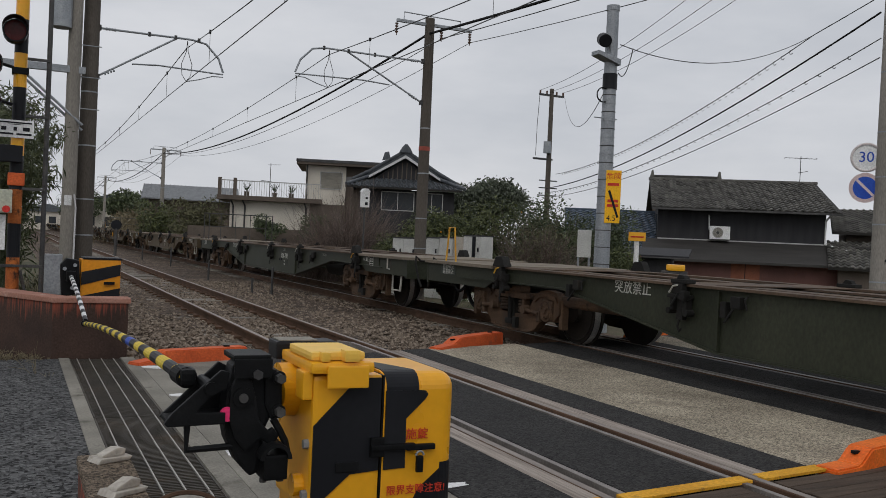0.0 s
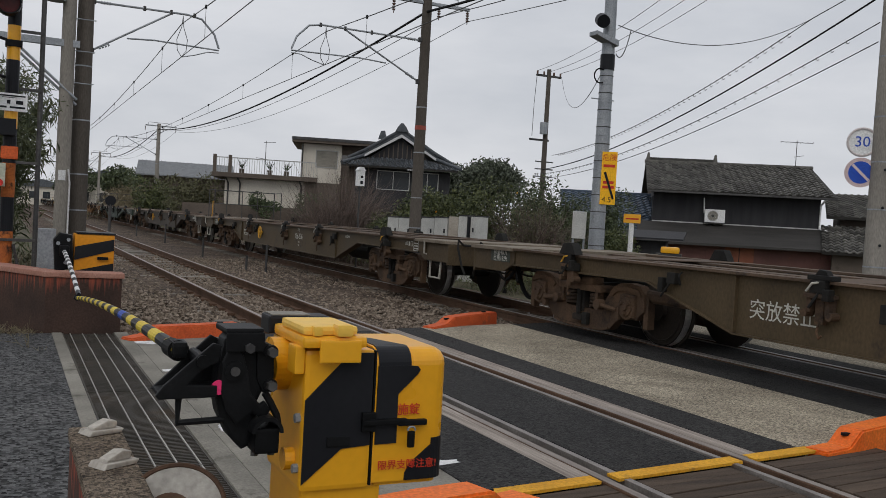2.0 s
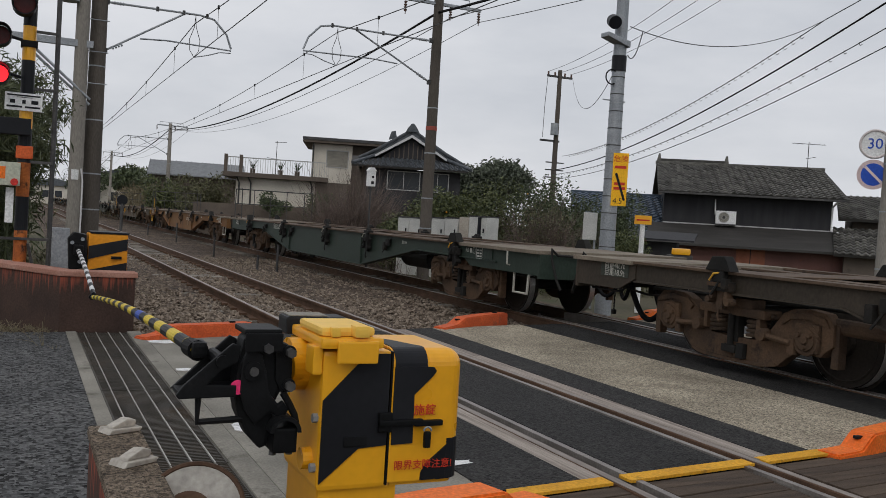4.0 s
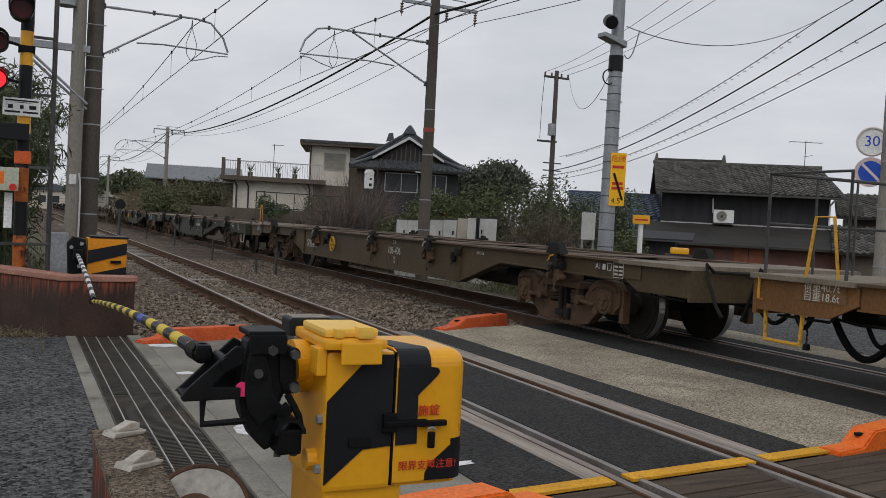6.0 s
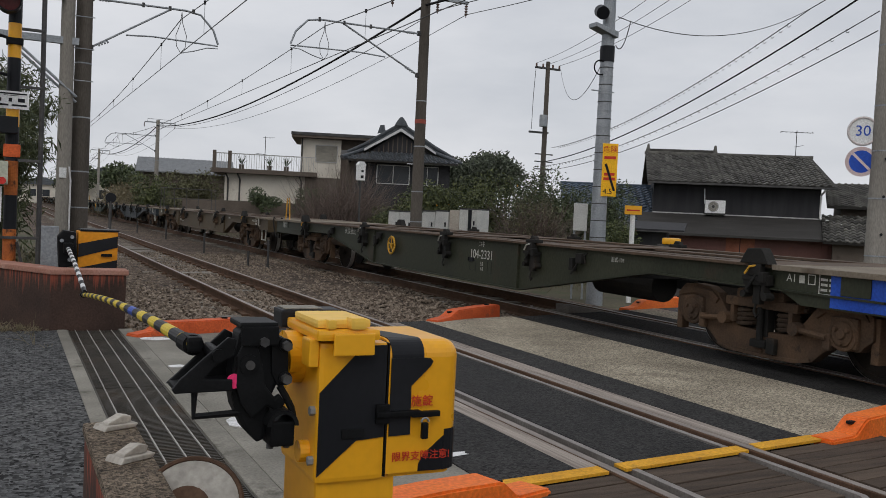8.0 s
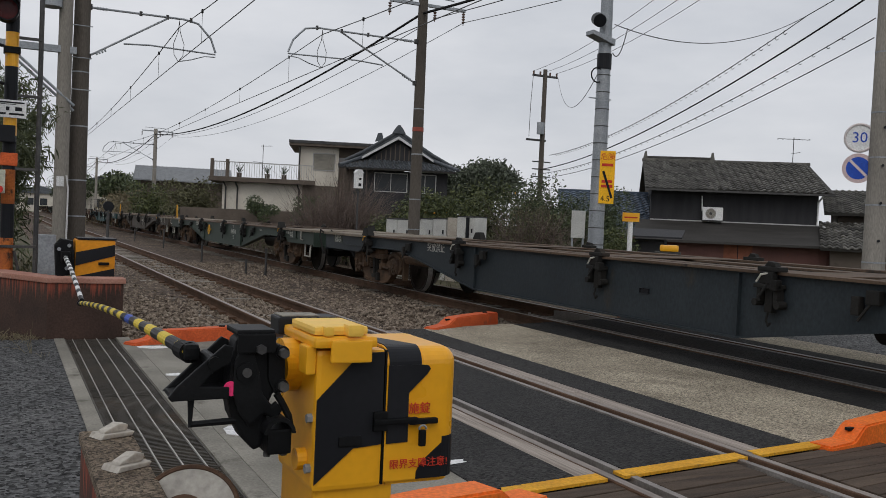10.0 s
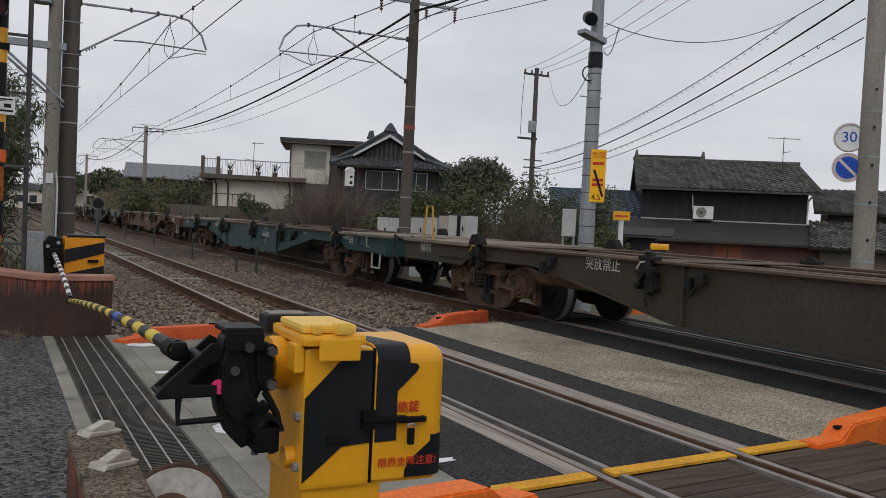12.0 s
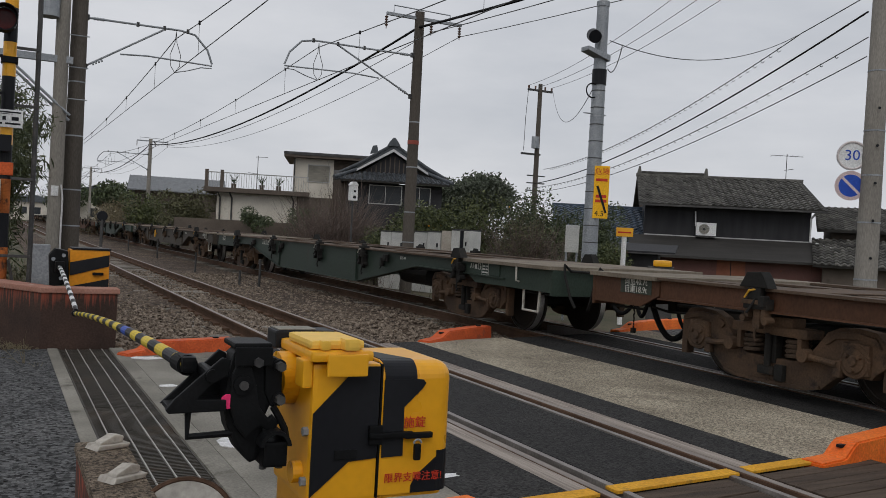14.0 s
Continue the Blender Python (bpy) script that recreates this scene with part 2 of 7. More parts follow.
def dripping(name, base, paint, top, reach):
    """Old paint that has run down from the top edge in ragged streaks over bare stained concrete."""
    m = surf(name, *base, 0.85, 2.2, 50, 0.35, stain=(0.035, 0.026, 0.022), amount=0.45, stain_scale=2.0)
    n, l = m.node_tree.nodes, m.node_tree.links
    b = n["Principled BSDF"]
    old = b.inputs["Base Color"].links[0].from_socket
    co = n.new("ShaderNodeTexCoord")
    mp = n.new("ShaderNodeMapping")
    mp.inputs["Scale"].default_value = (34, 34, 2.2)
    ns = n.new("ShaderNodeTexNoise")
    ns.inputs["Scale"].default_value, ns.inputs["Detail"].default_value = 1.0, 6
    sp = n.new("ShaderNodeSeparateXYZ")
    hi = n.new("ShaderNodeMapRange")
    hi.inputs["From Min"].default_value, hi.inputs["From Max"].default_value = top - reach, top
    add = n.new("ShaderNodeMath")
    rng = n.new("ShaderNodeMapRange")
    rng.inputs["From Min"].default_value, rng.inputs["From Max"].default_value = 0.90, 1.40
    mx = n.new("ShaderNodeMix")
    mx.data_type = "RGBA"
    l.new(co.outputs["Object"], mp.inputs["Vector"])
    l.new(mp.outputs["Vector"], ns.inputs["Vector"])
    l.new(co.outputs["Object"], sp.inputs["Vector"])
    l.new(sp.outputs["Z"], hi.inputs["Value"])
    l.new(hi.outputs["Result"], add.inputs[0])
    amp = n.new("ShaderNodeMapRange")
    amp.inputs["From Min"].default_value, amp.inputs["From Max"].default_value = 0.3, 0.7
    amp.inputs["To Min"].default_value, amp.inputs["To Max"].default_value = -0.15, 0.62
    l.new(ns.outputs["Fac"], amp.inputs["Value"])
    l.new(amp.outputs["Result"], add.inputs[1])
    l.new(add.outputs["Value"], rng.inputs["Value"])
    l.new(rng.outputs["Result"], mx.inputs["Factor"])
    l.new(old, mx.inputs["A"])
    mx.inputs["B"].default_value = (*paint, 1)
    l.new(mx.outputs["Result"], b.inputs["Base Color"])
    return m


RED_DRIP = dripping("rust_red_paint_runs", ((0.042, 0.027, 0.022), (0.075, 0.046, 0.036)), (0.34, 0.085, 0.05), 0.60, 0.42)
GRIT = surf("gritty_brown_concrete", (0.11, 0.085, 0.062), (0.20, 0.16, 0.12), 0.95, 4, 60, 0.7, cells=150, stain=(0.06, 0.045, 0.034), amount=0.4, stain_scale=5)
ARM_YELLOW = surf("arm_yellow", (0.62, 0.46, 0.035), (0.74, 0.56, 0.06), 0.5, 5, 40, 0.05, stain=(0.30, 0.22, 0.05), amount=0.25, stain_scale=9)


# ---- mesh helpers ----
def part(name, bm, material, parent=None, label="", smooth=False):
    """Links a bmesh as ONE mesh object under a thing or part."""
    me = bpy.data.meshes.new(name)
    bm.to_mesh(me)
    bm.free()
    me.materials.append(material)
    if smooth:
        me.shade_smooth()
    ob = new(name, me)
    if parent:
        ob.parent = parent
    return tagged(ob, label) if label else ob


def thing(name, label, category, m=None, group="", kind=""):
    ob = new(name)
    ob.empty_display_size = 0.1
    if m is not None:
        ob.matrix_basis = m
    return tagged(ob, label, category, group, kind)


def raw(name, verts, faces, material, parent=None, smooth=False):
    me = bpy.data.meshes.new(name)
    me.from_pydata(verts, [], faces)
    me.update()
    me.materials.append(material)
    if smooth:
        me.shade_smooth()
    ob = new(name, me)
    if parent:
        ob.parent = parent
    return ob


def box(x0, x1, y0, y1, z0, z1, bevel=0.0, bm=None, m=None):
    bm = bm or bmesh.new()
    r = bmesh.ops.create_cube(bm, size=1.0)["verts"]
    bmesh.ops.scale(bm, vec=(x1 - x0, y1 - y0, z1 - z0), verts=r)
    bmesh.ops.translate(bm, vec=((x0 + x1) / 2, (y0 + y1) / 2, (z0 + z1) / 2), verts=r)
    if m is not None:
        bmesh.ops.transform(bm, matrix=m, verts=r)
    if bevel:
        es = list({e for v in r for e in v.link_edges})
        bmesh.ops.bevel(bm, geom=es, offset=bevel, segments=2, profile=0.7, affect="EDGES")
    return bm


def rod(p, q, r0, r1=None, n=10, bm=None, caps=True):
    bm = bm or bmesh.new()
    p, q = Vector(p), Vector(q)
    d = q - p
    r1 = r0 if r1 is None else r1
    r = bmesh.ops.create_cone(bm, cap_ends=caps, segments=n, radius1=r0, radius2=r1, depth=d.length)["verts"]
    bmesh.ops.transform(bm, matrix=Matrix.Translation((p + q) / 2) @ d.to_track_quat("Z", "Y").to_matrix().to_4x4(), verts=r)
    return bm


def tube(points, r, n=8, bm=None):
    """A bent pipe through points."""
    bm = bm or bmesh.new()
    pts = [Vector(p) for p in points]
    rings = []
    for i, p in enumerate(pts):
        d = (pts[min(i + 1, len(pts) - 1)] - pts[max(i - 1, 0)]).normalized()
        side = d.cross(Vector((0.31, 0.17, 0.93))).normalized()
        up = side.cross(d)
        rings.append([bm.verts.new(p + r * (math.cos(a) * side + math.sin(a) * up)) for a in (2 * math.pi * k / n for k in range(n))])
    for a, b in zip(rings, rings[1:]):
        for k in range(n):
            bm.faces.new((a[k], a[(k + 1) % n], b[(k + 1) % n], b[k]))
    bm.faces.new(rings[0][::-1])
    bm.faces.new(rings[-1])
    bmesh.ops.recalc_face_normals(bm, faces=bm.faces)
    return bm


def prism(pts, lo, hi, axis="y", bm=None, bevel=0.0):
    """A polygon pushed along an axis. axis y: pts are (x, z); x: (y, z); z: (x, y)."""
    bm = bm or bmesh.new()
    def at(a, b, c):
        return {"y": (a, c, b), "x": (c, a, b), "z": (a, b, c)}[axis]
    A = [bm.verts.new(at(a, b, lo)) for a, b in pts]
    B = [bm.verts.new(at(a, b, hi)) for a, b in pts]
    fs = [bm.faces.new(A[::-1]), bm.faces.new(B)]
    for i in range(len(pts)):
        j = (i + 1) % len(pts)
        fs.append(bm.faces.new((A[i], A[j], B[j], B[i])))
    bmesh.ops.recalc_face_normals(bm, faces=fs)
    if bevel:
        bmesh.ops.bevel(bm, geom=list({e for f in fs for e in f.edges}), offset=bevel, segments=2, profile=0.7, affect="EDGES")
    return bm


def ring(c, r, w, axis="y", n=24, bm=None, a0=0.0, a1=360.0):
    pts = []
    steps = n + 1
    for k in range(steps):
        a = radians(a0 + (a1 - a0) * k / n)
        u, v = r * math.cos(a), r * math.sin(a)
        pts.append(Vector(c) + Vector({"y": (u, 0, v), "x": (0, u, v), "z": (u, v, 0)}[axis]))
    return tube(pts, w, 6, bm)


def sag(p, q, drop, n=14):
    p, q = Vector(p), Vector(q)
    return [p.lerp(q, k / n) - Vector((0, 0, 4 * drop * (k / n) * (1 - k / n))) for k in range(n + 1)]


LETTERS = {}


def words(text, size, material, parent, m, name="lettering", label="", thick=0.001, align="CENTER"):
    """Flat letters of the built-in font, standing in the local xz plane of m and read from -y."""
    key = (text, size, material.name)
    if key in LETTERS:
        me = LETTERS[key]
        ob = new(name, me)
        ob.matrix_basis = m
        if parent:
            ob.parent = parent
        return tagged(ob, label) if label else ob
    cu = bpy.data.curves.new(name, "FONT")
    cu.body, cu.size, cu.extrude = text, size, thick
    cu.align_x, cu.align_y = align, "CENTER"
    cu.resolution_u = 3
    tmp = new(name, cu)
    bpy.context.view_layer.update()
    me = bpy.data.meshes.new_from_object(tmp.evaluated_get(bpy.context.evaluated_depsgraph_get()))
    bpy.data.objects.remove(tmp)
    bpy.data.curves.remove(cu)
    me.name = name
    me.transform(pose(0, 0, 0, 90, 0, 0))
    LETTERS[key] = me
    me.materials.clear()
    me.materials.append(material)
    ob = new(name, me)
    ob.matrix_basis = m
    if parent:
        ob.parent = parent
    return tagged(ob, label) if label else ob


# ---- ground ----
TRACKS = (3.53, 7.62)       # centre lines of the two tracks
GAUGE = 1.067 + 0.065


def near_edge(x):
    return 3.57 + 0.122 * x


def far_edge(x):
    return 8.80 + 0.28 * x


def slab(name, x0, x1, z0, z1, material, parent, y0=None, y1=None, label="", n=1):
    """A strip of the crossing between its two skew edges."""
    a0, a1 = (near_edge(x0), near_edge(x1)) if y0 is None else (y0, y0)
    b0, b1 = (far_edge(x0), far_edge(x1)) if y1 is None else (y1, y1)
    return part(name, prism([(x0, a0), (x1, a1), (x1, b1), (x0, b0)], z0, z1, "z", bevel=0.004), material, parent, label)


GROUND_MAT = surf("rough_grassy_soil", (0.055, 0.050, 0.030), (0.11, 0.095, 0.062), 0.95, 0.35, 14, 0.8, stain=(0.045, 0.062, 0.022), amount=0.6, stain_scale=0.8)
bm = bmesh.new()
bmesh.ops.create_grid(bm, x_segments=60, y_segments=60, size=3000)
for v in bm.verts:
    v.co.z = -0.32
tagged(part("ground", bm, GROUND_MAT), "rough grassy soil along the railway", "ground", kind="structure")

# road on both sides of the tracks
road = part("road", prism([(-40, 2.2), (0.50, 3.1), (0.50, 9.66), (-40, 8.8)], -0.30, 0.0, "z"), ASPHALT)
tagged(road, "grey worn asphalt road before the crossing", "road", kind="structure")
road2 = part("road", prism([(9.3, near_edge(9.3)), (14, 6.2), (40, 6.5), (40, 13.5), (14, 12.6), (9.3, far_edge(9.3))], -0.30, -0.004, "z"), ASPHALT)
tagged(road2, "asphalt road leaving the crossing towards the houses", "road", kind="structure")

crossing = thing("level_crossing", "asphalt and concrete level crossing deck between rails", "crossing", kind="structure")
slab("concrete_apron", 1.20, 2.18, -0.30, 0.0, CONC, crossing, label="pale worn concrete apron")
slab("asphalt_strip", 2.185, 2.775, -0.30, 0.004, ASPHALT_DARK, crossing)
slab("concrete_panel", 4.685, 6.17, -0.30, 0.0, CONC_GRAVEL, crossing, label="exposed aggregate concrete between the tracks")
slab("asphalt_strip", 4.285, 4.68, -0.30, 0.003, ASPHALT_DARK, crossing)
slab("asphalt_strip", 6.175, 7.005, -0.30, -0.01, ASPHALT_DARK, crossing)
slab("asphalt_strip", 8.235, 8.56, -0.30, 0.0, ASPHALT_DARK, crossing)
slab("concrete_apron", 8.565, 9.29, -0.30, 0.0, CONC_GRAVEL, crossing)
for tc in TRACKS:
    slab("asphalt_panel", tc - 0.385, tc + 0.385, -0.30, -0.006, ASPHALT_DARK, crossing)
    for s in (-1, 1):
        f = tc + s * 0.495
        slab("flangeway", f - 0.04, f + 0.04, -0.30, -0.075, RUBBER, crossing)
        g = tc + s * 0.43
        pts = [(g, near_edge(g) - 1.1), (g, near_edge(g) - 0.9), (g, far_edge(g) + 0.9), (g, far_edge(g) + 1.1)]
        b = bmesh.new()
        for (xa, ya), (xb, yb) in zip(pts, pts[1:]):
            da, db = (-s * 0.12 if ya == pts[0][1] else 0), (-s * 0.12 if yb == pts[-1][1] else 0)
            r = prism([(xa + da - 0.022, ya), (xa + da + 0.022, ya), (xb + db + 0.022, yb), (xb + db - 0.022, yb)], -0.14, -0.002, "z", b)
        part("guard_rail", b, GUARD, crossing, "rusty check rail with flared ends")
# timbers outside the rails of the near track, in baulks
for x0, x1 in ((2.78, 2.925), (4.135, 4.28)):
    ya = near_edge((x0 + x1) / 2)
    yb = far_edge((x0 + x1) / 2)
    cuts = np.linspace(ya, yb, 4)
    for a, b in zip(cuts, cuts[1:]):
        part("timber", box(x0, x1, a + 0.006, b - 0.006, -0.16, 0.002, 0.008), TIMBER, crossing, "grey weathered timber baulk")
# boards outside the near edge of the crossing
for x0, x1, n in ((4.2, 5.3, 9), (1.9, 2.95, 5), (3.15, 3.9, 6)):
    for k in range(n):
        d = 0.065 + k * 0.13
        part("board", prism([(x0, near_edge(x0) - d - 0.122), (x1, near_edge(x1) - d - 0.122), (x1, near_edge(x1) - d), (x0, near_edge(x0) - d)], -0.14, -0.008 - random.uniform(0, 0.008), "z", bevel=0.006), TIMBER_DARK, crossing, "dark weathered board")
# yellow edge line
for x0, x1 in ((2.25, 2.915), (3.04, 4.03), (4.145, 4.75)):
    part("edge_line", prism([(x0, near_edge(x0) - 0.05), (x1, near_edge(x1) - 0.05), (x1, near_edge(x1) + 0.06), (x0, near_edge(x0) + 0.06)], -0.012, 0.0045, "z"), LINE_YELLOW, crossing, "worn yellow painted edge line")
for x, y, a, b in ((1.42, 5.42, 0.24, 0.16), (1.28, 7.45, 0.09, 0.06), (1.33, 8.98, 0.16, 0.10), (2.2, 4.42, 0.16, 0.06), (1.55, 6.2, 0.05, 0.12), (2.05, 4.75, 0.1, 0.05)):
    pts = [(x + a * math.cos(q) * random.uniform(0.6, 1.1), y + b * math.sin(q) * random.uniform(0.6, 1.1)) for q in np.linspace(0, 6.28, 13)[:-1]]
    part("paint_patch", prism(pts, -0.002, 0.005, "z"), LINE_WHITE, crossing, "remains of white road paint")

# ---- track beds, sleepers and rails ----
def bed(x0, x1, y0, y1):
    """Ballast with rounded shoulders, lumpy all over."""
    bm = bmesh.new()
    ny = int(min((y1 - y0) / 0.5, 200))
    prof = [(x0 - 0.5, -0.34), (x0, -0.17), (2.95, -0.15), (3.53, -0.17), (4.1, -0.15), (5.36, -0.20), (7.03, -0.15), (7.62, -0.17), (8.18, -0.15), (x1, -0.17), (x1 + 0.5, -0.34)]
    rows = []
    for j in range(ny + 1):
        y = y0 + (y1 - y0) * j / ny
        rows.append([bm.verts.new((x + random.uniform(-.03, .03), y, z + random.uniform(-.025, .025))) for x, z in prof])
    for a, b in zip(rows, rows[1:]):
        for k in range(len(prof) - 1):
            bm.faces.new((a[k], a[k + 1], b[k + 1], b[k]))
    return part("ballast_bed", bm, BALLAST, smooth=True)


tagged(bed(1.55, 9.5, 9.6, 700), "brown crushed stone ballast under the tracks", "ballast", kind="structure")
tagged(bed(1.55, 9.5, -60, 4.3), "brown crushed stone ballast under the tracks", "ballast", kind="structure")


def rail_mesh(y0, y1, name="rail"):
    prof = [(-0.06, -0.15), (0.06, -0.15), (0.06, -0.138), (0.012, -0.12), (0.010, -0.045), (0.0325, -0.034), (0.0325, -0.006), (0.027, -0.001), (-0.027, -0.001), (-0.0325, -0.006), (-0.0325, -0.034), (-0.010, -0.045), (-0.012, -0.12), (-0.06, -0.138)]
    return prism(prof, y0, y1, "y")


for tc, what in zip(TRACKS, ("rusty brown steel rail with a dull head", "steel rail with a bright worn head under the train")):
    for s in (-1, 1):
        r = thing("rail", what, "rail", Matrix.Translation((tc + s * GAUGE / 2, 0, 0)), "running rails", "structure")
        part("rail_body", rail_mesh(-60, 700), RAIL_SIDE, r)
        part("rail_head", box(-0.026, 0.026, -60, 700, -0.0009, 0.0025), RAIL_DULL if tc < 5 else RAIL_TOP, r, "worn running surface")
sl = box(-1.0, 1.0, -0.11, 0.11, -0.32, -0.135, 0.02)
sleeper_mesh = bpy.data.meshes.new("sleeper")
sl.to_mesh(sleeper_mesh)
sl.free()
sleeper_mesh.materials.append(SLEEPER)
track_panels = [thing("sleepers", "grey concrete sleepers in brown ballast", "sleepers", Matrix.Translation((tc, 0, 0)), kind="structure") for tc in TRACKS]
for tp, far_end in zip(track_panels, (75, 60)):
    y = 10.6
    while y < far_end:
        o = new("sleeper", sleeper_mesh)
        o.parent = tp
        o.location = (random.uniform(-.01, .01), y, random.uniform(-.012, .004) - (0 if random.random() < 0.4 else 0.02))
        y += 0.62
    for y in (3.0, 2.38, 1.76, 1.1):
        o = new("sleeper", sleeper_mesh)
        o.parent, o.location = tp, (0, y, 0)
# rail clips on the near track
clip_bm = box(-0.05, 0.05, -0.045, 0.045, -0.145, -0.105, 0.01)
clip_mesh = bpy.data.meshes.new("rail_clip")
clip_bm.to_mesh(clip_mesh)
clip_bm.free()
clip_mesh.materials.append(RAIL_SIDE)
for k in range(46):
    for dx in (-GAUGE / 2 - 0.085, -GAUGE / 2 + 0.085, GAUGE / 2 - 0.085, GAUGE / 2 + 0.085):
        o = new("rail_clip", clip_mesh)
        o.parent, o.location = track_panels[0], (dx, 10.6 + 0.62 * k, 0)


def stones(name, n, area, z, size, seed, parent=None):
    """Loose broken stones, each a lump of its own."""
    rng = np.random.default_rng(seed)
    base = np.array([(1, 0, 0), (-1, 0, 0), (0, 1, 0), (0, -1, 0), (0, 0, 1), (0, 0, -1)], float)
    tri = np.array([(0, 2, 4), (2, 1, 4), (1, 3, 4), (3, 0, 4), (2, 0, 5), (1, 2, 5), (3, 1, 5), (0, 3, 5)])
    V, Fc = [], []
    for k in range(n):
        x, y = area(rng)
        s = size * rng.uniform(0.55, 1.25)
        p = base * rng.uniform(0.6, 1.1, (6, 1)) * s * np.array([1.0, rng.uniform(0.7, 1.2), rng.uniform(0.55, 0.9)])
        p = p + rng.normal(0, s * 0.14, p.shape)
        ax, az = rng.uniform(-0.7, 0.7), rng.uniform(0, 6.28)
        Rz = np.array([[math.cos(az), -math.sin(az), 0], [math.sin(az), math.cos(az), 0], [0, 0, 1]])
        Rx = np.array([[1, 0, 0], [0, math.cos(ax), -math.sin(ax)], [0, math.sin(ax), math.cos(ax)]])
        V.append(p @ Rx.T @ Rz.T + (x, y, z(x, y) + rng.uniform(-0.3, 0.6) * s))
        Fc.append(tri + 6 * k)
    return raw(name, np.concatenate(V).tolist(), np.concatenate(Fc).tolist(), STONE)


def bed_z(x, y):
    return -0.165 - (0.03 if 4.4 < x < 6.3 else 0)


def off_rails(rng, x0, x1, y0, y1):
    while True:
        x, y = rng.uniform(x0, x1), y0 + (y1 - y0) * rng.uniform() ** 1.6
        if all(abs(x - tc - s * GAUGE / 2) > 0.09 for tc in TRACKS for s in (-1, 1)):
            return x, y


tagged(stones("ballast_stones", 19000, lambda r: off_rails(r, 1.3, 7.0, 10.0, 27), bed_z, 0.042, 3), "broken grey-brown ballast stones beside the rails", "ballast", kind="stuff")
tagged(stones("ballast_stones", 3600, lambda r: off_rails(r, 4.3, 8.0, 0.6, 4.3), lambda x, y: -0.11, 0.045, 4), "loose grey ballast stones against the crossing edge", "ballast", kind="stuff")

# ---- freight train ----
PAINT = {
    "green": surf("dull_green_wagon_paint", (0.024, 0.037, 0.029), (0.038, 0.055, 0.043), 0.55, 1.1, 40, 0.08, stain=(0.050, 0.038, 0.028), amount=0.36, stain_scale=1.6, stretch=(1, 1, 0.6)),
    "moss": surf("mossy_green_wagon_paint", (0.027, 0.031, 0.020), (0.043, 0.047, 0.031), 0.55, 1.1, 40, 0.08, stain=(0.055, 0.038, 0.026), amount=0.40, stain_scale=1.6, stretch=(1, 1, 0.6)),
    "olive": surf("grimy_olive_brown_wagon_paint", (0.064, 0.047, 0.027), (0.095, 0.069, 0.039), 0.6, 1.1, 40, 0.08, stain=(0.040, 0.032, 0.026), amount=0.40, stain_scale=1.6, stretch=(1, 1, 0.6)),
    "brown": surf("grimy_red_brown_wagon_paint", (0.075, 0.036, 0.020), (0.11, 0.052, 0.030), 0.6, 1.1, 40, 0.08, stain=(0.045, 0.032, 0.026), amount=0.36, stain_scale=1.6, stretch=(1, 1, 0.6)),
    "dark": surf("soot_brown_wagon_paint", (0.042, 0.035, 0.027), (0.062, 0.050, 0.038), 0.6, 1.1, 40, 0.08, stain=(0.032, 0.028, 0.024), amount=0.36, stain_scale=1.6, stretch=(1, 1, 0.6)),
    "rust": surf("rusty_orange_brown_wagon_paint", (0.15, 0.075, 0.028), (0.21, 0.105, 0.042), 0.7, 1.1, 40, 0.08, stain=(0.075, 0.045, 0.028), amount=0.42, stain_scale=1.6, stretch=(1, 1, 0.6)),
    "teal": surf("faded_teal_wagon_paint", (0.017, 0.043, 0.045), (0.026, 0.061, 0.063), 0.55, 1.1, 40, 0.08, stain=(0.040, 0.042, 0.036), amount=0.34, stain_scale=1.6, stretch=(1, 1, 0.6)),
    "navy": surf("dark_blue_grey_wagon_paint", (0.020, 0.027, 0.032), (0.032, 0.040, 0.046), 0.55, 1.1, 40, 0.08, stain=(0.045, 0.038, 0.030), amount=0.34, stain_scale=1.6, stretch=(1, 1, 0.6)),
}
BOGIE = surf("brake_dust_brown_iron", (0.055, 0.037, 0.026), (0.120, 0.074, 0.045), 0.85, 2.2, 50, 0.3, stain=(0.022, 0.019, 0.017), amount=0.52, stain_scale=3.2)
WHEEL = surf("dusty_wheel_steel", (0.028, 0.024, 0.021), (0.050, 0.041, 0.034), 0.7, 3, 50, 0.2, 0.3, stain=(0.028, 0.024, 0.022), amount=0.4)
SPRING = surf("dusty_spring_steel", (0.045, 0.032, 0.024), (0.085, 0.058, 0.040), 0.75, 4, 50, 0.2)
END_DECK = surf("dusty_end_platform", (0.15, 0.125, 0.095), (0.24, 0.205, 0.16), 0.85, 1.8, 40, 0.2, stain=(0.075, 0.055, 0.04), amount=0.42, stain_scale=2.5)
TREAD = surf("bright_wheel_tread", (0.55, 0.54, 0.52), (0.68, 0.67, 0.65), 0.35, 3, 50, 0.05, 0.7)
UNDER = surf("grimy_underframe", (0.010, 0.010, 0.0095), (0.022, 0.021, 0.019), 0.75, 3, 50, 0.2, stain=(0.05, 0.036, 0.026), amount=0.4)
DECK = surf("rusty_deck_plate", (0.070, 0.048, 0.034), (0.120, 0.082, 0.056), 0.75, 1.5, 40, 0.15, stain=(0.030, 0.028, 0.026), amount=0.45, stain_scale=3)
STEP_WHITE = surf("white_step_iron", (0.34, 0.33, 0.29), (0.50, 0.49, 0.44), 0.6, 4, 50, 0.1, stain=(0.20, 0.16, 0.11), amount=0.45, stain_scale=9)
